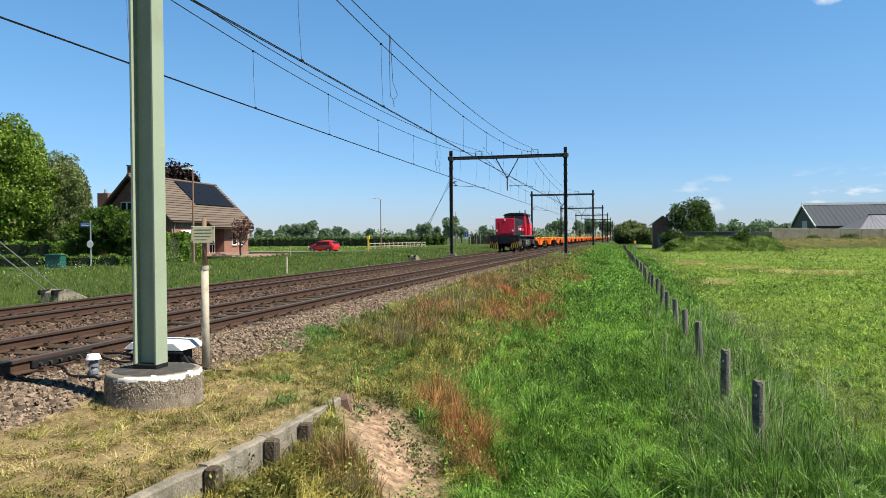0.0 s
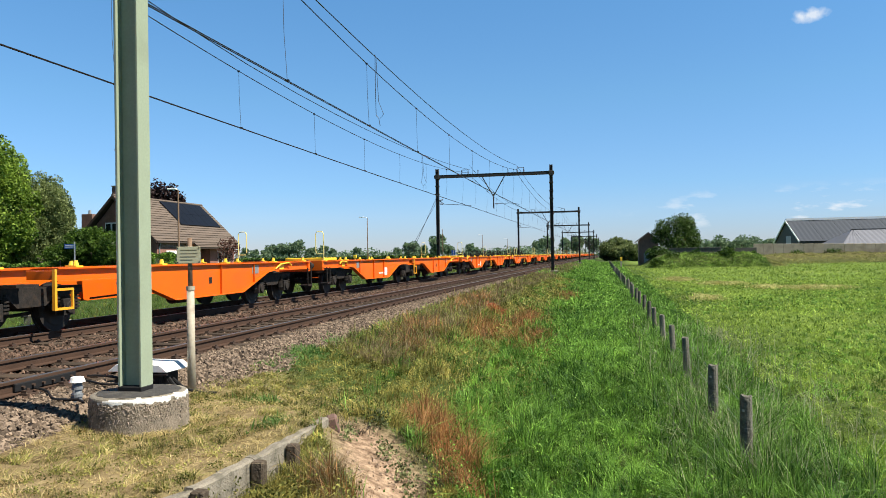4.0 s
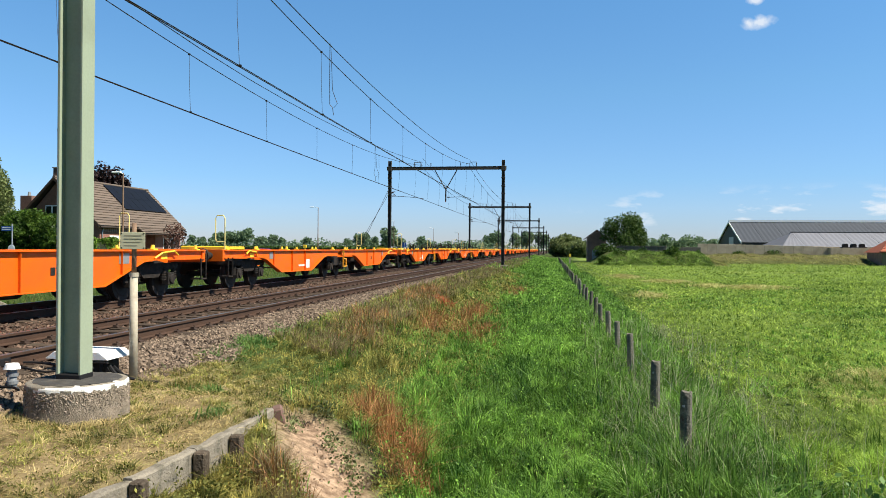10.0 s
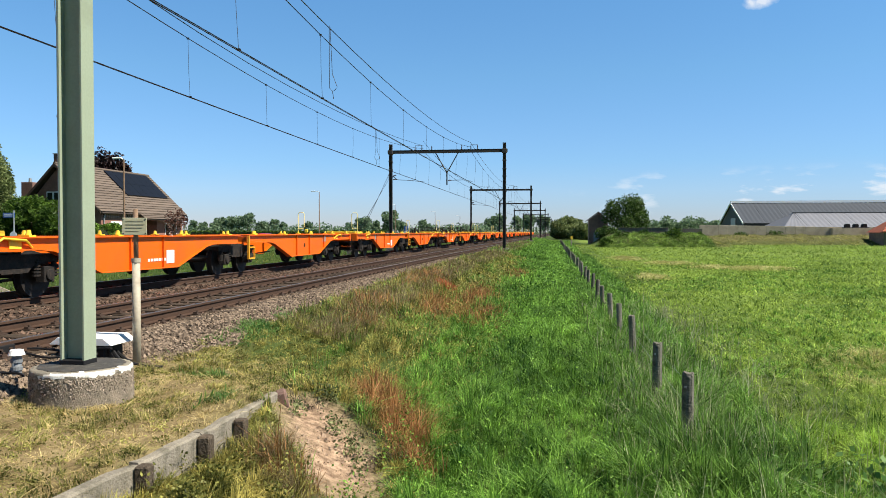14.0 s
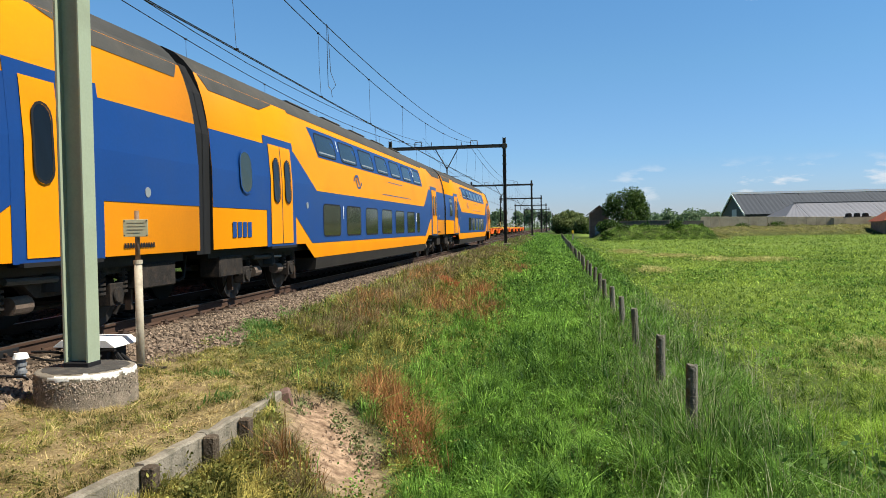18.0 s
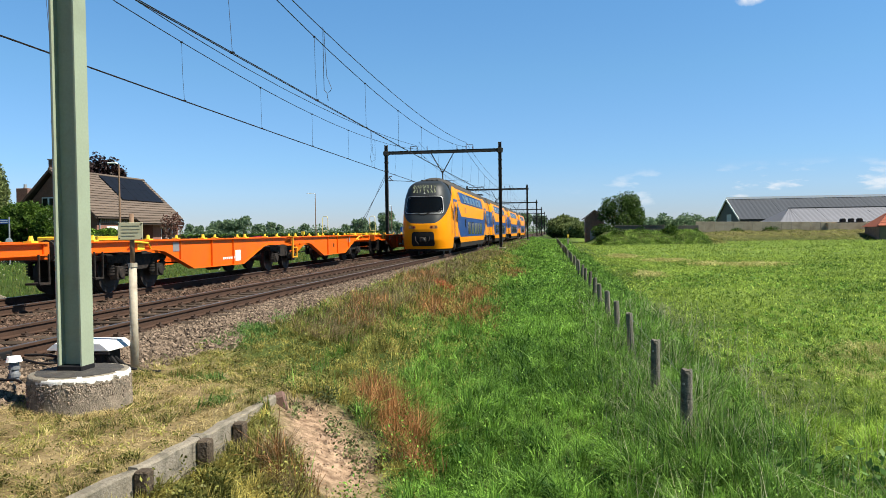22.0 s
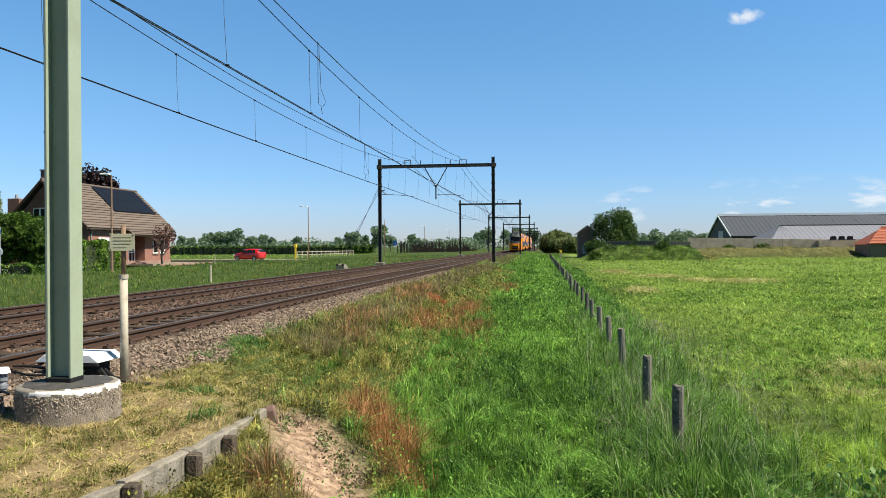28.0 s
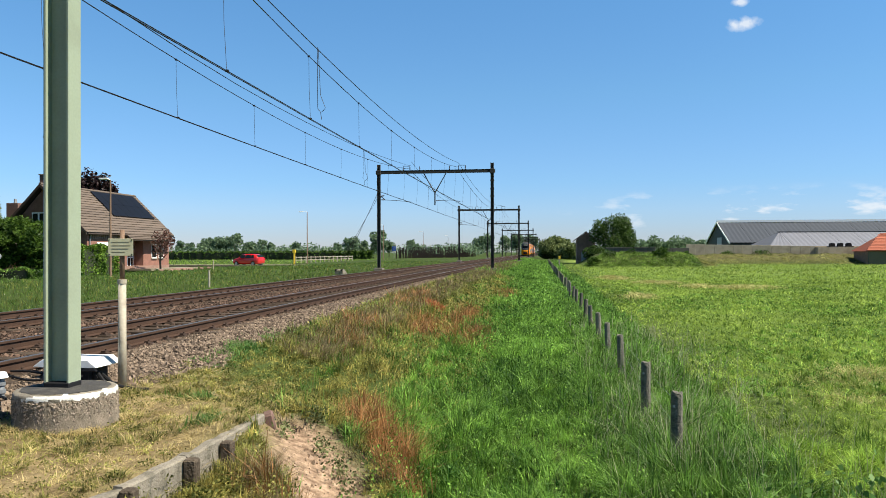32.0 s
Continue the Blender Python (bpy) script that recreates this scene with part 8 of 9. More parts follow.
shed = thing("brick_shed", "narrow old brick shed with dark pitched roof", "shed", 7.2, 147.0, float(ground_z(7, 147)) - 0.05)
part("wall", box(-1.75, 1.75, 0, 0.25, 0, 4.66), M_DKBRICK, shed, "weathered brick front")
part("wall", box(-1.75, -1.5, 0.25, 5, 0, 4.62), M_DKBRICK, shed)
part("wall", box(1.5, 1.75, 0.25, 5, 0, 4.62), M_DKBRICK, shed)
part("gable", prism([(-1.75, 4.66), (1.75, 4.66), (0, 5.97)], 0, 0.25, "y"), M_DKBRICK, shed)
part("roof", prism([(-2.35, 4.25), (0, 6.0), (2.35, 4.25), (2.35, 4.40), (0, 6.18), (-2.35, 4.40)], -0.5, 5.4, "y"), M_WOODDARK, shed, "dark overhanging roof")
part("door", box(-0.9, 0.3, -0.06, 0.0, 0, 2.2), M_STEELG, shed, "grey plank door")
part("window", box(0.5, 1.3, -0.04, 0.0, 2.4, 3.2), M_GLASS, shed)
tree("dense dark green round-crowned tree by the shed", 11.8, 143.0, 9.2, 8.2, L_BUSH, 14000, 0.30, 21, trunk_h=0.5, lobes_n=22)
tree("low bush at the foot of the shed", 8.2, 138.5, 3.4, 4.2, L_BUSH, 2500, 0.34, 22, trunk_h=0.2, name="bush", category="bush")
tree("green rounded bush beside the line", 2.4, 240.0, 7.2, 11.0, L_TREE2, 17000, 0.42, 23, trunk_h=-1.2, name="bush", category="bush", lobes_n=34, small=0.32, inner=1500)
tree("green bush beside the line", 6.6, 222.0, 4.8, 8.0, L_TREE2, 7000, 0.45, 24, inner=900, trunk_h=-0.8, name="bush", category="bush")
tree("broad dark bush on the earth bank", 16.9, 118.5, 2.9, 3.2, L_HEDGE, 1800, 0.26, 25, trunk_h=0.2, name="bush", category="bush")
for k, (x, y, h, w_) in enumerate(((6.6, 115.0, 1.5, 2.2), (9.2, 117.5, 2.6, 2.4), (12.6, 119.0, 2.9, 2.2), (20.8, 119.5, 2.4, 2.0), (22.5, 128.5, 1.6, 2.6), (31.0, 138.5, 2.4, 2.6), (37.0, 138.8, 2.5, 3.4))):
    tree("rough dark bush growing on the earth bank", x, y, h, w_, L_HEDGE, 900, 0.22, 80 + k, trunk_h=0.15, name="bush", category="bush", group="bushes on the bank", lobes_n=9)
for k, (x, y, h) in enumerate(((30, 260, 6.5), (36, 266, 7.5), (42, 262, 6.5), (26, 270, 5.5), (50, 262, 6.2), (47, 280, 8.0))):
    tree("distant rounded tree behind the farm", x, y, h, h * 1.15, L_FARHAZE, 1500, 0.8, 60 + k, trunk_h=0.6, group="trees behind the farm")


def barn(name, label, x0, x1, y0, y1, z_eave, z_ridge, roof_mat, wall_mat, boards=True):
    """A long low barn, ridge along x, corrugated roof in bays."""
    b = thing(name, label, "barn", x0, y0, float(ground_z(x0, y0)))
    d, w, g = (y1 - y0), (x1 - x0), -0.1
    part("gable_wall", prism([(0, g), (d, g), (d, z_eave), (d / 2, z_ridge), (0, z_eave)], 0, 0.2, "x"), wall_mat, b, "dark clad gable")
    part("gable_wall", prism([(0, g), (d, g), (d, z_eave), (d / 2, z_ridge), (0, z_eave)], w - 0.2, w, "x"), wall_mat, b)
    part("side_wall", box(0.2, w - 0.2, 0.0, 0.2, g, z_eave), wall_mat, b)
    part("side_wall", box(0.2, w - 0.2, d - 0.2, d, g, z_eave), wall_mat, b)
    bays = max(4, int(w / 5))
    for s in (0, 1):
        ya, yb2 = (-0.5, d / 2) if s == 0 else (d + 0.5, d / 2)
        za = z_eave - 0.25
        for k in range(bays):
            xa, xb = -0.3 + (w + 0.6) * k / bays, -0.3 + (w + 0.6) * (k + 1) / bays - 0.03
            bm = bmesh.new()
            m = 10
            lo, hi = [], []
            for j in range(m + 1):
                x = xa + (xb - xa) * j / m
                c = 0.05 if j % 2 else 0.0
                lo.append(bm.verts.new((x, ya, za + c + 0.05)))
                hi.append(bm.verts.new((x, yb2, z_ridge + c + 0.05)))
            for j in range(m):
                bm.faces.new((lo[j], lo[j + 1], hi[j + 1], hi[j]))
            bmesh.ops.recalc_face_normals(bm, faces=bm.faces[:])
            part("roof_sheet", bm, roof_mat, b)
    part("ridge_cap", box(-0.35, w + 0.35, d / 2 - 0.35, d / 2 + 0.35, z_ridge + 0.08, z_ridge + 0.62), M_BARNWHITE if boards else roof_mat, b, "pale ridge cap")
    if boards:
        for s in (-1, 1):
            y_e = d / 2 + s * (d / 2 + 0.5)
            part("barge_board", prism([(y_e, z_eave - 0.45), (d / 2, z_ridge - 0.1), (d / 2, z_ridge + 0.28), (y_e, z_eave - 0.02)], -0.45, -0.32, "x"), M_BARNWHITE, b, "white barge board")
    return b


big = barn("large_barn", "large dark grey barn with white barge boards", 42.4, 150.0, 186.0, 212.0, 4.4, 9.3, M_BARNROOF, M_BARNDARK)
part("gable_door", box(-0.05, 0.0, 9.0, 14.0, 0, 5.6), M_STEELG, big, "tall grey sliding door")
low = thing("low_barn", "long low barn with pale grey hipped roof", "barn", 46.0, 168.0, float(ground_z(46, 168)))
part("front_wall", box(0.6, 96, 0.0, 0.2, -0.1, 3.1), M_BARNDARK, low, "dark barn wall")
part("back_wall", box(0.6, 96, 17.8, 18.0, -0.1, 3.1), M_BARNDARK, low)
part("end_wall", box(0.6, 0.8, 0.2, 17.8, -0.1, 3.1), M_BARNDARK, low)
for k in range(19):
    for yl, yh in ((-0.5, 9.0), (18.5, 9.0)):
        xa, xb = 5.0 * k, 5.0 * k + 4.97
        bm = bmesh.new()
        lo, hi = [], []
        for j in range(11):
            x = xa + (xb - xa) * j / 10
            c = 0.05 if j % 2 else 0.0
            xt = max(x, 4.6) + (0.0 if x > 4.6 else 0.02 * j)
            lo.append(bm.verts.new((x, yl, 3.15 + c)))
            hi.append(bm.verts.new((xt, yh, 6.35 + c)))
        for j in range(10):
            bm.faces.new((lo[j], lo[j + 1], hi[j + 1], hi[j]))
        bmesh.ops.recalc_face_normals(bm, faces=bm.faces[:])
        part("roof_sheet", bm, M_BARNROOF2, low)
bm = bmesh.new()
bm.faces.new([bm.verts.new(c) for c in ((0, 18.5, 3.16), (0, -0.5, 3.16), (4.6, 9.0, 6.37))])
part("hip_sheet", bm, M_BARNROOF2, low)
part("ridge_cap", box(4.4, 95, 8.7, 9.3, 6.40, 6.52), M_BARNDARK, low, "dark ridge cap")
for k in range(3):
    hx = 45.4 + 1.35 * k
    hut = thing("calf_hutch", "small dark rounded hutch on the yard", "hutch", hx + 3.2, 139.5, 2.1, group="calf hutches")
    part("hutch_shell", prism([(-0.36, 0), (0.36, 0), (0.36, 0.42), (0.20, 0.62), (-0.20, 0.62), (-0.36, 0.42)], -0.5, 0.5, "y"), M_BLACK, hut, bevel=0.03)
    part("hutch_base", box(-0.65, 0.55, -0.75, 0.7, -0.12, 0.0), M_SILODARK, hut)
yard = part("raised_yard", box(46.0, 62.0, 138.6, 152.0, -0.8, 1.98), M_SILO)
tagged(yard, "raised concrete farm yard behind the bank", "yard", kind="structure")

rs = thing("tiled_shed", "low brick shed with orange tiled roof", "shed", 50.3, 128.6, float(ground_z(50, 128)) - 0.05)
part("wall", box(0, 9.0, 0, 0.25, 0, 2.25), M_SILODARK, rs, "grey rendered wall")
part("wall", box(0, 0.25, 0.25, 6.0, 0, 2.25), M_DKBRICK, rs)
part("wall", box(8.75, 9.0, 0.25, 6.0, 0, 2.25), M_DKBRICK, rs)
hip = bmesh.new()
hv = [hip.verts.new(q) for q in ((-0.38, -0.36, 2.16), (9.4, -0.36, 2.16), (9.4, 6.36, 2.16), (-0.38, 6.36, 2.16), (2.9, 3.0, 4.84), (9.4, 3.0, 4.84))]
for q in ((0, 1, 5, 4), (2, 3, 4, 5), (3, 0, 4), (1, 2, 5), (3, 2, 1, 0)):
    hip.faces.new([hv[i] for i in q])
rdeck = part("roof_deck", hip, M_REDTILE, rs, "hipped roof of orange tiles")
for k in range(11):
    u0, u1 = k / 11, (k + 1.1) / 11
    za, zb = 2.22 + 2.65 * u0, 2.22 + 2.65 * u1
    ya, yb2 = -0.38 + 3.38 * u0, -0.38 + 3.38 * u1
    # hipped at its open end: every course starts a little farther in
    part("tile_course", prism([(ya, za + 0.09), (yb2, zb + 0.03), (yb2, zb + 0.06), (ya, za + 0.13)], -0.35 + 3.25 * u0, 9.4, "x"), M_REDTILE, rdeck)
part("ridge_tiles", cyl((2.9, 3.0, 4.98), (9.4, 3.0, 4.98), 0.12, n=8), M_REDTILE, rdeck)

# ---------------------------------------------------------------- grass and weeds, as strewn blades
def blades(name, label, xy, height, width, mat, lean=0.35, bend=0.35, category="grass", lift=None, more=1.5):
    """Grass blades at the points xy, each a folded pointed leaf, leaning and bent at random. height, width: arrays; more: blades to a point."""
    z = ground_z(xy[:, 0], xy[:, 1]) if lift is None else lift
    extra = np.random.randint(0, len(xy), int(len(xy) * (more - 1)))
    xy = np.concatenate([xy, xy[extra] + np.random.normal(0, 0.03, (len(extra), 2)) * np.clip(xy[extra, 1:] / 10, 1, 6)])
    height = np.concatenate([height, height[extra] * np.random.uniform(0.55, 1.08, len(extra))])
    width = np.concatenate([width, width[extra]]) * 0.70
    z = np.concatenate([z, z[extra]])
    n = len(xy)
    # blades of one tuft stand alike: their height, and the way they lean
    size = 0.19 * 2.0 ** np.floor(np.log2(np.clip(xy[:, 1] / 8.0, 1, 8)))
    cell = np.floor(xy / size[:, None] + np.sin(xy[:, ::-1] * 7.0) * 0.3)
    h1 = np.sin(cell[:, 0] * 12.9898 + cell[:, 1] * 78.233) * 43758.5453
    h2 = np.sin(cell[:, 0] * 39.346 + cell[:, 1] * 11.135) * 23421.631
    h1, h2 = h1 - np.floor(h1), h2 - np.floor(h2)
    height = height * (0.50 + 0.80 * h1)
    a = np.random.uniform(0, math.tau, n)
    side = np.stack([np.cos(a), np.sin(a), np.zeros(n)], -1) * width[:, None]
    b = h2 * math.tau + np.random.normal(0, 0.9, n)
    go = np.stack([np.cos(b), np.sin(b)], -1) * (np.abs(np.random.normal(0.7, 0.9, n)) * lean * 1.35)[:, None]
    root = np.stack([xy[:, 0], xy[:, 1], z - 0.03], -1)
    mid, end = root.copy(), root.copy()
    mid[:, :2] += go * (height * 0.30)[:, None]
    mid[:, 2] += height * 0.50
    end[:, :2] += go * (height * (0.8 + bend))[:, None]
    end[:, 2] += height * (1.0 - 0.25 * np.minimum(1, np.linalg.norm(go, axis=1)))
    v = np.stack([root, mid + side, end, mid - side], 1)
    ob = quick_mesh(name, v.reshape(-1, 3), np.arange(n * 4).reshape(n, 4), mat)
    return tagged(ob, label, category, kind="stuff")


def scatter(n, x0, x1, y0, y1, power=1.0, clump=0.0):
    """Random places in a strip, denser at small y; clump pulls them into tufts."""
    y = y0 + (y1 - y0) * np.random.uniform(0, 1, n) ** power
    x = np.random.uniform(0, 1, n)
    lo = x0(y) if callable(x0) else x0
    hi = x1(y) if callable(x1) else x1
    p = np.stack([lo + (hi - lo) * x, y], -1)
    if clump:
        c = np.stack([np.random.uniform(-1, 1, n), np.random.uniform(-1, 1, n)], -1)
        cell = np.round(p / clump) * clump
        h = np.sin(cell[:, 0] * 127.1 + cell[:, 1] * 311.7) * 43758.5
        h2 = np.sin(cell[:, 0] * 269.5 + cell[:, 1] * 183.3) * 24634.6
        target = cell + np.stack([h - np.floor(h) - 0.5, h2 - np.floor(h2) - 0.5], -1) * clump
        w = np.random.uniform(0, 1, n)[:, None] ** 0.7
        p = p * (1 - 0.72 * w) + target * 0.72 * w
    return p


def patchy(p, scale, level, seed=0.0):
    """Keeps the places where a slow wave pattern is above the level: uneven stands."""
    s = np.sin(p[:, 0] * scale + 1.7 * np.sin(p[:, 1] * scale * 0.63 + seed) + seed) + np.sin(p[:, 1] * scale * 0.81 + 1.3 * np.sin(p[:, 0] * scale * 1.21 + 2.0 * seed))
    return p[s > level]


def around(spots, n):
    """Places in soft round patches (x, y, rx, ry)."""
    out = []
    area = np.array([s[2] * s[3] for s in spots])
    for s, k in zip(spots, (n * area / area.sum()).astype(int)):
        out.append(np.array(s[:2]) + np.random.normal(0, 0.5, (k, 2)) * np.array(s[2:]))
    return np.concatenate(out)


def rnd(n, lo, hi):
    return np.random.uniform(lo, hi, n)


def far_wide(y, near):
    """Blade width that holds its look with distance."""
    return near * np.clip(y / 9.0, 1.0, 9.0)


def off_sand(p):
    return p[sand_field(p[:, 0], p[:, 1]) < np.random.uniform(0.1, 0.55, len(p))]


def tall(p, lo, hi, scale=1.6):
    """Heights that rise and fall in tufts, and lie low round the sand slip."""
    w = 0.5 + 0.5 * np.sin(p[:, 0] * scale * 2.1 + 1.9 * np.sin(p[:, 1] * scale)) * np.sin(p[:, 1] * scale * 1.7 + 1.4 * np.sin(p[:, 0] * scale * 1.3))
    h = (lo + (hi - lo) * np.random.uniform(0, 1, len(p))) * (0.62 + 0.65 * w)
    near_sand = np.exp(-(((p[:, 0] + 2.2) / 0.9) ** 2 + ((p[:, 1] - 6.6) / 0.9) ** 2))
    return h * (1 - 0.6 * near_sand)


def right_reach(y):
    return 0.80 * y + 1.5


def bank_foot(y):
    return np.where(y < 8.5, edge_x(y) + 0.08, np.interp(y, [8.5, 12, 20, 35, 120], [-4.6, -5.0, -5.3, -5.6, -5.8]))


def verge_top(y):
    return np.where(y < 8.5, edge_x(y) + 1.45, -2.4)


# dry shelf round the mast: short straw and yellow-green tufts
p = scatter(48000, -5.5, lambda y: np.where(y < 8.2, edge_x(y) - 0.03, -3.0), 3.6, 10.5, 1.0, 0.22)
p = p[((p[:, 0] + 4.49) ** 2 + (p[:, 1] - 6.64) ** 2 > 0.27)]
p = p[(p[:, 0] > -5.0) | (np.random.uniform(0, 1, len(p)) < 0.25)]
turn = np.random.uniform(0, math.tau, 2600)
foot = np.abs(np.random.normal(0, 0.09, 2600)) + 0.475
p = np.concatenate([np.stack([-4.50 + foot * np.cos(turn), 6.64 + foot * np.sin(turn)], -1), p])
blades("dry_grass", "short straw-coloured dry grass round the mast footing", p[:21000], rnd(len(p[:21000]), 0.03, 0.11), rnd(len(p[:21000]), 0.003, 0.007), L_DRY, 0.9)
q = patchy(p[21000:], 2.6, -0.9, 1.0)
blades("short_grass", "short yellow-green grass tufts on the dry shelf", q, rnd(len(q), 0.04, 0.12), rnd(len(q), 0.003, 0.007), L_OLIVE, 0.7)
q = around([(-4.1, 8.6, 0.3, 0.25), (-5.0, 11.8, 0.35, 1.2), (-5.35, 13.6, 0.3, 1.2), (-4.95, 11.4, 0.35, 0.8), (-4.8, 12.6, 0.3, 0.6), (-3.2, 6.8, 0.15, 0.3)], 4200)
blades("weed_tufts", "fresh green weeds on the dry shelf and ballast edge", q, rnd(len(q), 0.05, 0.17), rnd(len(q), 0.006, 0.013), L_WEED, 0.7)

# bank between the ballast and the ditch: mixed green, straw and seed heads
p = off_sand(scatter(62000, bank_foot, -1.3, 4.2, 60, 2.2, 0.28))
n = len(p)
blades("bank_grass", "mixed green grass on the railway bank", p, np.where(p[:, 0] < -3.2, np.interp(p[:, 1], [10, 17], [0.5, 1.0]), 1.0) * tall(p, 0.09, 0.26), far_wide(p[:, 1], 1) * rnd(n, 0.004, 0.008), L_SHORT, 0.5)
p = off_sand(patchy(scatter(44000, bank_foot, -1.5, 4.4, 70, 2.1, 0.35), 1.1, -0.75, 2.0))
n = len(p)
p = p[((p[:, 0] > -3.6) | (p[:, 1] > 13)) & ((p[:, 0] > -1.25) | (p[:, 1] > 11.5) | (np.random.uniform(0, 1, len(p)) < 0.25))]
n = len(p)
blades("bank_grass_green", "lush green tufts on the railway bank", p, tall(p, 0.12, 0.32), far_wide(p[:, 1], 1) * rnd(n, 0.004, 0.009), L_LUSH, 0.5)
p = scatter(9500, lambda y: bank_foot(y) + 0.45, lambda y: bank_foot(y) + 1.6, 12.6, 110, 1.9, 0.35)
n = len(p)
blades("seeding_grass", "tall brownish seeding grass along the ballast", p, np.interp(p[:, 1], [12.4, 13.4, 15.0], [0.45, 0.9, 1.0]) * tall(p, 0.26, 0.48), far_wide(p[:, 1], 1) * rnd(n, 0.003, 0.006), L_SEED, 0.30)
p = scatter(17000, lambda y: bank_foot(y) + 0.1, lambda y: bank_foot(y) + 1.9, 12.3, 110, 1.9, 0.35)
n = len(p)
blades("seeding_grass_stems", "tall green stems along the ballast", p, np.interp(p[:, 1], [12.4, 13.4, 15.0], [0.45, 0.9, 1.0]) * tall(p, 0.22, 0.42), far_wide(p[:, 1], 1) * rnd(n, 0.003, 0.006), L_OLIVE, 0.35)
# rusty sorrel patches and the orange-red one among them
p = off_sand(around([(-2.40, 9.6, 0.22, 0.55), (-2.08, 8.9, 0.27, 0.5), (-1.78, 8.2, 0.27, 0.42), (-1.52, 7.6, 0.22, 0.3), (-1.32, 7.1, 0.16, 0.22)], 3700))
p = np.concatenate([p, around([(-3.9, 14.6, 0.5, 1.0), (-4.2, 17.0, 0.6, 1.6), (-3.0, 19.0, 0.8, 1.6), (-1.8, 20.2, 0.30, 0.9), (-3.3, 21.0, 0.5, 1.2), (-2.6, 25.5, 0.5, 2.5), (-1.9, 38.0, 0.5, 4.0), (-4.6, 26.0, 0.5, 4.0), (-2.0, 19.5, 0.7, 1.6), (-1.7, 17.2, 0.4, 1.0), (-2.5, 23.0, 0.6, 2.0)], 5200), around([(-2.15, 5.75, 0.30, 0.22)], 130)])
n = len(p)
blades("sorrel", "rusty red sorrel stems in patches", p, rnd(n, 0.22, 0.50), far_wide(p[:, 1], 1) * rnd(n, 0.003, 0.0065), L_SORREL, 0.35)
p = around([(-3.75, 24.6, 0.35, 0.7)], 700)
blades("orange_weeds", "orange-red flowering weeds", p, rnd(len(p), 0.20, 0.42), far_wide(p[:, 1], 1) * rnd(len(p), 0.004, 0.008), L_POPPY, 0.4)

# ditch bottom: bright thick grass
p = off_sand(scatter(80000, verge_top, 0.75, 4.4, 70, 2.3, 0.25))
n = len(p)
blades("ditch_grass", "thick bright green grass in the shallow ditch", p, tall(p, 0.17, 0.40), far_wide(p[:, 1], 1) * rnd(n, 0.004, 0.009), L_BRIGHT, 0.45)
p = scatter(26000, -2.0, 1.0, 4.4, 60, 2.2, 0.5)
p = patchy(p, 0.9, -0.2, 5.0)
n = len(p)
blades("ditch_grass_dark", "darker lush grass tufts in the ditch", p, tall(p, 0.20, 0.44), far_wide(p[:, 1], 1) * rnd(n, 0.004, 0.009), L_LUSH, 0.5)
# tall stand along the fence
p = scatter(52000, 0.45, 2.5, 4.8, 75, 2.1, 0.30)
n = len(p)
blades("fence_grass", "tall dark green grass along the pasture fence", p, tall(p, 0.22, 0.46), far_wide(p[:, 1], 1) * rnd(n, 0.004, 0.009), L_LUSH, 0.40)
p = np.concatenate([scatter(900, 0.5, 3.2, 4.8, 22, 1.5, 0.3), scatter(350, 0.9, 2.0, 7.4, 14, 1.3, 0.3)])
n = len(p)
blades("seed_stalks", "pale seed stalks standing above the fence grass", p, rnd(n, 0.50, 0.82), far_wide(p[:, 1], 1) * rnd(n, 0.0025, 0.0045), L_STALK, 0.30)
p = scatter(26000, 2.0, lambda y: 0.9 * y, 4.8, 9.5, 1.0, 0.30)
n = len(p)
blades("tall_meadow_edge", "tall green grass at the meadow's near corner", p, tall(p, 0.13, 0.30), rnd(n, 0.004, 0.008), L_FRESH, 0.45)
p = scatter(9000, 0.95, 1.85, 6.8, 42, 1.7, 0.25)
n = len(p)
blades("post_grass", "uncut tall grass round the fence posts", p, rnd(n, 0.34, 0.56) * np.interp(p[:, 1], [8, 12], [1.15, 1.0]), far_wide(p[:, 1], 1) * rnd(n, 0.004, 0.009), L_LUSH, 0.35)
# meadow
p = scatter(95000, 2.2, right_reach, 8.0, 62, 2.0, 0.30)
n = len(p)
blades("meadow_grass", "short sunlit meadow grass", p, tall(p, 0.08, 0.22), far_wide(p[:, 1], 1) * rnd(n, 0.004, 0.009), L_MEADOW, 0.6)
p = patchy(scatter(60000, 2.2, right_reach, 8.0, 50, 1.9, 0.6), 0.5, -0.4, 3.0)
n = len(p)
blades("meadow_clover", "darker clover and grass in the meadow", p, rnd(n, 0.07, 0.17), far_wide(p[:, 1], 1) * rnd(n, 0.006, 0.012), L_BRIGHT, 0.8)
p = scatter(26000, 2.0, lambda y: 0.62 * y + 6, 55, 135, 1.3, 0.8)
n = len(p)
blades("far_meadow_grass", "meadow grass towards the farm", p, rnd(n, 0.12, 0.26), far_wide(p[:, 1], 1) * rnd(n, 0.004, 0.008), L_MEADOW, 0.5)
p = around([(6.5, 11.5, 1.8, 0.8), (8.5, 13.2, 1.5, 0.6), (5.0, 14.0, 1.0, 0.5), (4.6, 12.6, 0.8, 0.8)], 5200)
blades("meadow_straw", "dry yellow straw left in the meadow", p, rnd(len(p), 0.07, 0.17), rnd(len(p), 0.004, 0.008), L_STRAWPALE, 1.0)
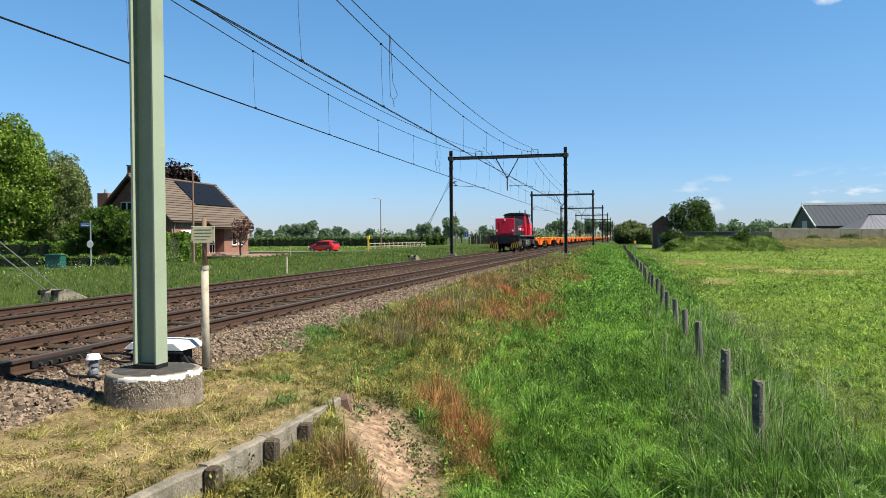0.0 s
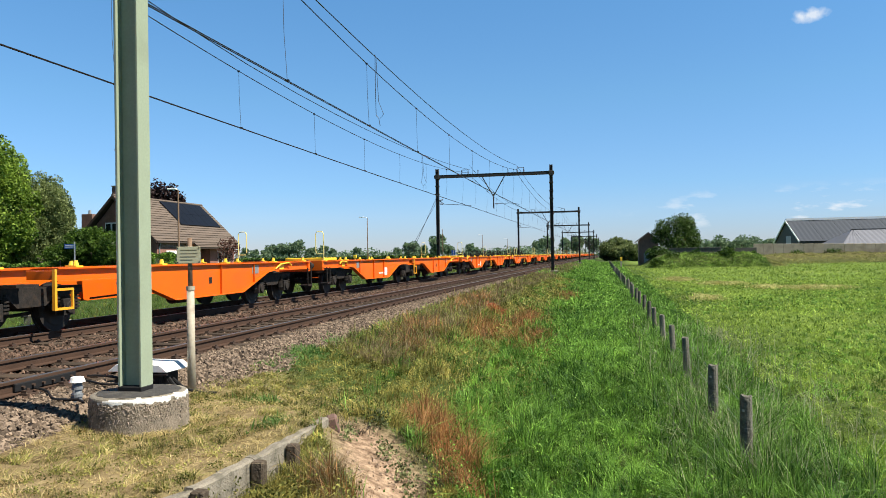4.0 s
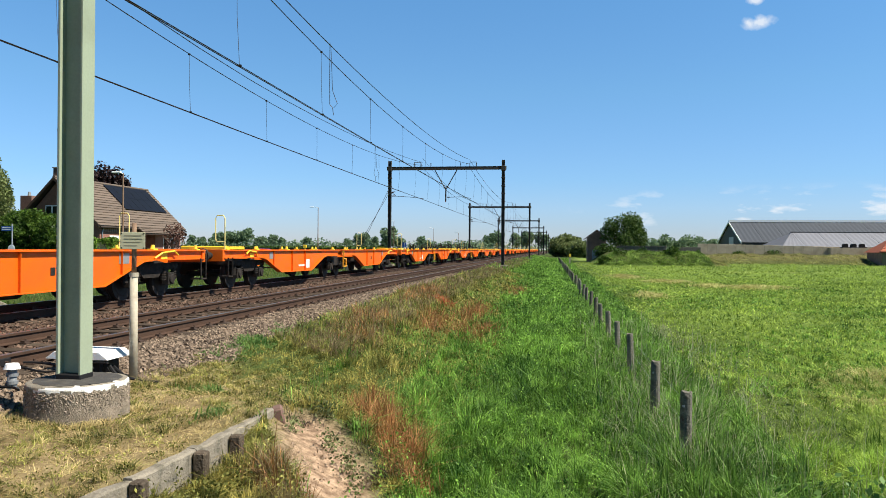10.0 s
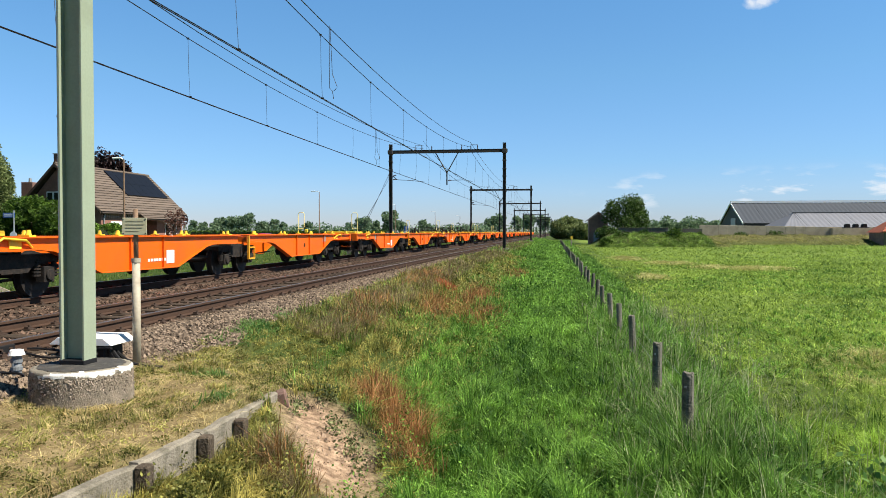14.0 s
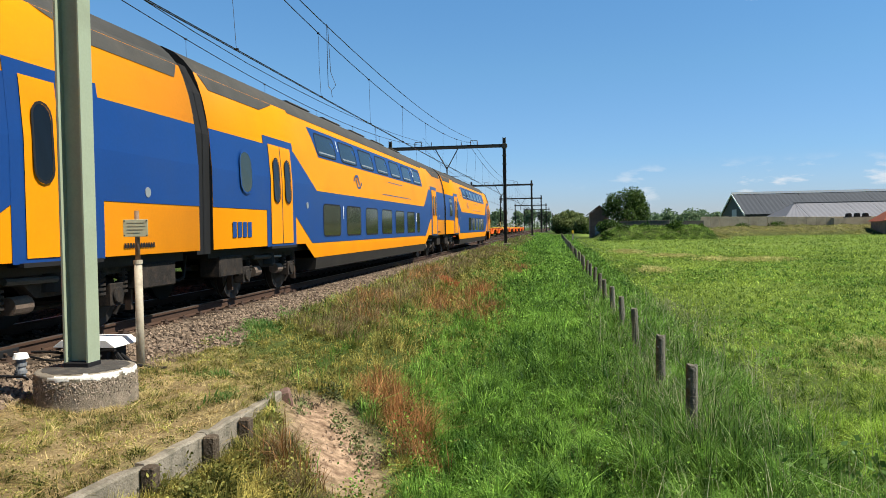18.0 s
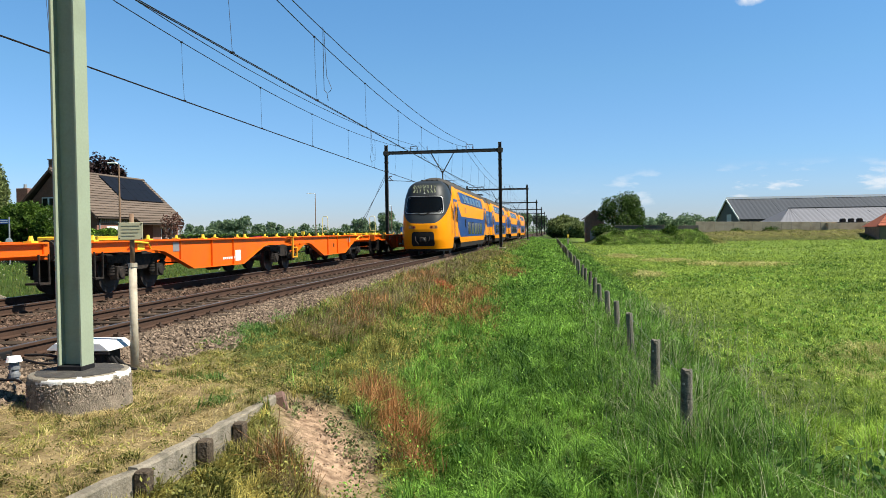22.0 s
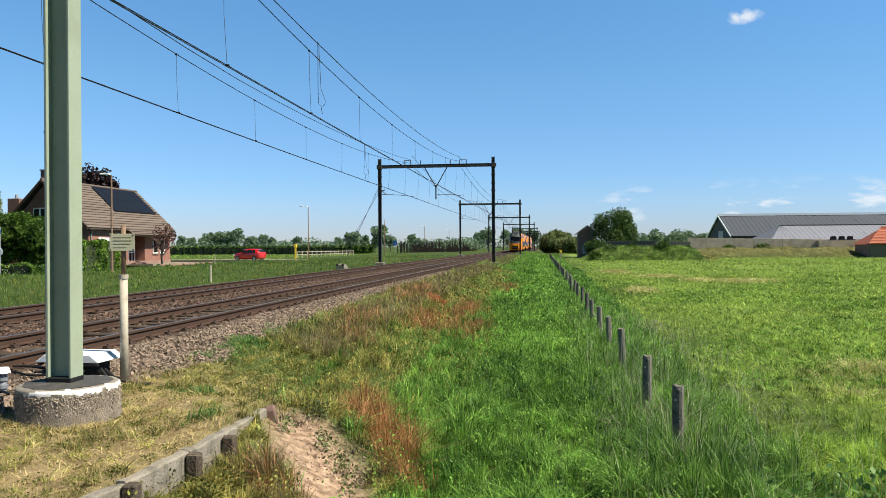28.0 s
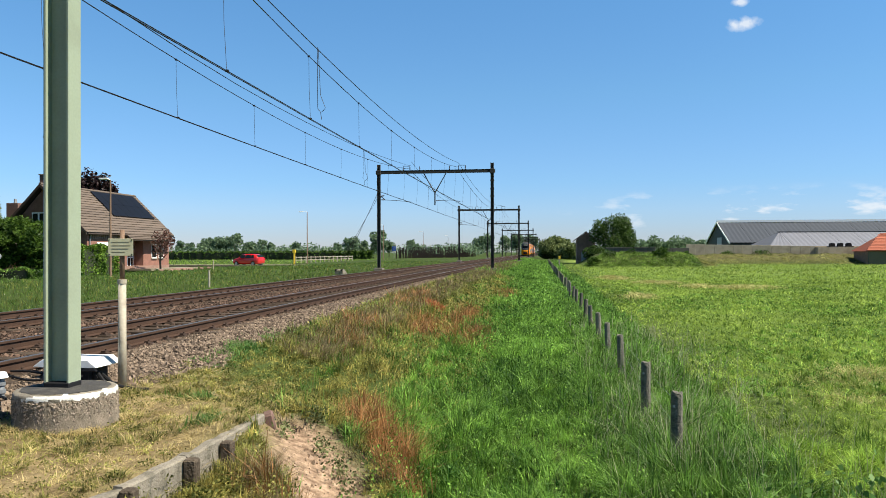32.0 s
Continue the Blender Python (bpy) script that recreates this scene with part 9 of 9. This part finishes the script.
p = around([(4.5, 38.6, 0.75, 1.6), (4.9, 40.5, 0.5, 1.2), (11.6, 49.6, 1.3, 2.2), (9.6, 50.5, 0.9, 2.0), (13.4, 50.2, 0.8, 1.6), (5.6, 67.0, 1.0, 3.5), (7.8, 57.0, 1.4, 2.0), (5.8, 14.8, 0.9, 0.7)], 15000)
blades("mown_straw", "pale yellow mown patches in the meadow", p, rnd(len(p), 0.14, 0.26), far_wide(p[:, 1], 1) * rnd(len(p), 0.004, 0.007), L_STRAWPALE, 0.8)
# small leaves low in the sward: flecks of light between the blades
def low_leaves(name, label, p, lo, hi, size, mat):
    v, f = leaf_quads(np.stack([p[:, 0], p[:, 1], ground_z(p[:, 0], p[:, 1]) + rnd(len(p), lo, hi)], -1), size * np.clip(p[:, 1] / 10.0, 1.0, 4.0), flat=0.5)
    return tagged(quick_mesh(name, v, f, mat), label, "weeds", kind="stuff")


p = scatter(9000, lambda y: edge_x(y) + 0.05, lambda y: edge_x(y) + 0.55, 3.4, 8.2, 0.8, 0.2)
p = off_sand(p)
blades("edging_grass", "weedy grass along the foot of the concrete edging", p, rnd(len(p), 0.06, 0.20) * np.interp(p[:, 1], [6.0, 6.8], [1.0, 0.45]), rnd(len(p), 0.004, 0.008), L_OLIVE, 0.55)
low_leaves("shelf_leaves", "small yellow-green leaves on the dry shelf", patchy(scatter(24000, -5.2, lambda y: np.where(y < 8.2, edge_x(y) - 0.03, -3.0), 3.6, 12.0, 1.0, 0.3), 2.2, -0.9, 4.0), 0.005, 0.05, 0.017, L_OLIVE)
low_leaves("bank_leaves", "small weed leaves among the bank grass", off_sand(scatter(22000, lambda y: bank_foot(y) + 0.12, -1.2, 4.6, 50, 2.0, 0.4)), 0.03, 0.22, 0.028, L_OLIVE)
low_leaves("ditch_leaves", "clover and weed leaves in the ditch grass", off_sand(scatter(26000, -1.8, 2.4, 4.6, 50, 2.0, 0.4)), 0.10, 0.40, 0.026, L_BRIGHT)
low_leaves("meadow_leaves", "clover leaves in the meadow", scatter(34000, 2.0, right_reach, 6.0, 55, 1.9, 0.4), 0.03, 0.16, 0.022, L_MEADOW)
# far end of the ditch and bank
p = scatter(16000, -5.6, 2.2, 60, 190, 1.5, 0.6)
n = len(p)
blades("far_bank_grass", "grass on the bank towards the horizon", p, rnd(n, 0.25, 0.50), far_wide(p[:, 1], 1) * rnd(n, 0.004, 0.007), L_BRIGHT, 0.4)

# verge beyond the tracks
p = scatter(60000, lambda y: -16.0 - 0.75 * y, -13.7, 8.0, 130, 1.6, 0.5)
p = p[p[:, 0] > -27.0]
n = len(p)
blades("verge_grass", "tall green grass on the far verge", p, rnd(n, 0.14, 0.34), far_wide(p[:, 1], 1) * rnd(n, 0.0022, 0.0045), L_VERGE, 0.4)
p = scatter(14000, lambda y: -16.0 - 0.75 * y, -13.7, 8.0, 120, 1.6, 0.5)
p = p[p[:, 0] > -27.0]
n = len(p)
blades("verge_grass_seed", "greenish seeding grass on the far verge", p, rnd(n, 0.18, 0.38), far_wide(p[:, 1], 1) * rnd(n, 0.002, 0.004), L_OLIVE, 0.35)
p = scatter(34000, -75, -27, 33, 100, 1.0, 0.8)
p = p[~((p[:, 0] < -36.3) & (p[:, 1] > 56.5) & (p[:, 1] < 71.5)) & ~((p[:, 1] > 89.8) & (p[:, 1] < 93.2))]
n = len(p)
blades("garden_grass", "grass of the far roadside and garden", p, rnd(n, 0.10, 0.28), rnd(n, 0.012, 0.03), L_VERGE, 0.4)
p = scatter(13000, -130, -40, 94, 194, 1.3, 0.8)
n = len(p)
blades("field_grass", "bright green grass of the paddock beyond the lane", p, rnd(n, 0.12, 0.30), rnd(n, 0.04, 0.09), L_FRESH, 0.5)
p = around([(-20.5, 22.5, 2.5, 2.0), (-25.5, 30.0, 2.5, 2.0), (-29.0, 36.0, 3.0, 1.5)], 300)
n = len(p)
v_, f_ = leaf_quads(np.stack([p[:, 0], p[:, 1], ground_z(p[:, 0], p[:, 1]) + rnd(n, 0.30, 0.55)], -1), 0.035)
tagged(quick_mesh("cow_parsley", v_, f_, L_FLOWER), "white cow parsley flowers in the verge", "flowers", kind="stuff")
# rough growth on the earth bank
p = np.concatenate([scatter(11000, 5.5, 24, 111.5, 121.4), scatter(12000, 20, 70, 127, 139.6)])
p = p[bank_rise(p[:, 0], p[:, 1]) > 0.12]
zz = bank_z(p[:, 0], p[:, 1])
n = len(p)
blades("bank_rough_grass", "rough grass and weeds on the earth bank", p[p[:, 0] < 22], rnd((p[:, 0] < 22).sum(), 0.15, 0.5), rnd((p[:, 0] < 22).sum(), 0.03, 0.08), L_BANK, 0.5, lift=zz[p[:, 0] < 22])
m_ = p[:, 0] >= 22
blades("bank_dry_grass", "yellowing grass on the earth bank", p[m_], rnd(m_.sum(), 0.10, 0.32), rnd(m_.sum(), 0.03, 0.07), L_BANKDRY, 0.5, lift=zz[m_])
# broad weeds near the camera and dark twigs round the sand hollow
q = np.concatenate([np.random.normal((2.55, 6.4, 0), (0.35, 0.25, 0.0), (160, 3)), np.random.normal((3.4, 6.7, 0), (0.35, 0.2, 0.0), (120, 3))])
q[:, 2] = ground_z(q[:, 0], q[:, 1]) + np.random.uniform(0.30, 0.62, len(q))
v_, f_ = leaf_quads(q, 0.065, flat=0.6)
tagged(quick_mesh("broad_weeds", v_, f_, L_WEED), "broad pale green weed leaves in the tall grass", "weeds", kind="stuff")
q = around([(-2.62, 7.62, 0.20, 0.12), (-1.80, 7.35, 0.22, 0.16), (-2.95, 7.9, 0.12, 0.10), (-2.1, 7.75, 0.15, 0.1), (-1.62, 7.0, 0.12, 0.25)], 600)
blades("dry_twigs", "dark dry twigs and roots round the sand hollow", q, rnd(len(q), 0.06, 0.22), rnd(len(q), 0.002, 0.005), M_WOODDARK, 0.8)
q = around([(-2.60, 7.30, 0.10, 0.16), (-2.18, 7.20, 0.14, 0.14), (-1.92, 6.90, 0.14, 0.16), (-1.78, 6.62, 0.08, 0.10), (-2.42, 7.80, 0.20, 0.12)], 800)
v_, f_ = leaf_quads(np.stack([q[:, 0], q[:, 1], ground_z(q[:, 0], q[:, 1]) + rnd(len(q), 0.02, 0.17)], -1), 0.032, flat=0.4)
tagged(quick_mesh("hollow_weeds", v_, f_, L_HOLLOW), "dark grey-green weeds hanging over the sand hollow", "weeds", kind="stuff")
q = around([(-2.30, 5.95, 0.20, 0.25), (-2.02, 5.55, 0.20, 0.15), (-1.75, 5.35, 0.20, 0.12)], 1300)
blades("brown_tufts", "fine reddish-brown grass below the sand hollow", q, rnd(len(q), 0.12, 0.30), rnd(len(q), 0.002, 0.005), L_SEED, 0.5)
sand_sampler = lambda n: (lambda s: np.stack([s[:, 0], s[:, 1], ground_z(s[:, 0], s[:, 1]) + 0.004], -1))(np.random.normal((-2.2, 6.9), (0.24, 0.30), (n, 2)))
tagged(stones("sand_lumps", 5, sand_sampler, 0.042, M_SAND, None), "crumbled lumps of pinkish sand in the hollow", "clods")
tagged(stones("sand_clods", 110, sand_sampler, 0.018, M_SAND, None), "loose clods of pinkish sand", "clods")

# the ground behind and beside the spot where the camera stands
p = scatter(9000, -2.6, 14.0, -12.0, 4.8, 1.0, 0.3)
p = p[p[:, 0] ** 2 + p[:, 1] ** 2 > 0.5]
p = p[(p[:, 1] < 4.2) | (p[:, 0] > 0.8)]
blades("trampled_grass", "trodden green grass beside the line", p, rnd(len(p), 0.06, 0.20), rnd(len(p), 0.006, 0.014), L_FRESH, 0.7)
p = scatter(4000, -5.3, -2.7, -12.0, 3.8, 1.0, 0.25)
blades("dry_shoulder_grass", "dry straw-coloured grass on the railway shoulder", p, rnd(len(p), 0.03, 0.11), rnd(len(p), 0.005, 0.010), L_DRY, 0.9)


# ---------------------------------------------------------------- movements
LOCO_REAR = [(0.0, 88.4), (1.0, 66.5), (2.0, 44.4), (3.0, 21.9), (6.0, -46.3), (8.0, -91.45), (10.0, -136.75), (12.0, -181.95), (14.0, -227.15), (17.0, -294.7), (20.0, -362.3), (22.5, -418.75), (25.5, -486.35), (28.0, -542.7), (32.0, -632.9)]


def motions():
    """The freight train rolls towards and past the camera on the far track, the passenger train away from it on the near one."""
    def row_list(offset, x, rows):
        return [(t, pose(x, y + offset, 0)) for t, y in rows]
    walk(loco, row_list(-7.35, X_FAR, LOCO_REAR))
    for k, w in enumerate(wagons):
        walk(w, row_list(12.75 + 26.4 * k, X_FAR, LOCO_REAR))
    tail_rows = [(0.0, -0.32 - 20.85 * 20), (10.0, -0.32 - 20.85 * 10), (16.0, -0.32 - 20.85 * 4), (18.0, -0.32 - 20.85 * 2), (20.0, -0.35), (21.0, 20.68), (24.0, 83.9), (32.0, 10.1 + 21.1 * 11.5)]
    for k, c in enumerate((coach_tail, coach_b, coach_a, coach_lead)):
        walk(c, row_list(13.7 + 27.0 * k, X_NEAR, tail_rows))


motions()
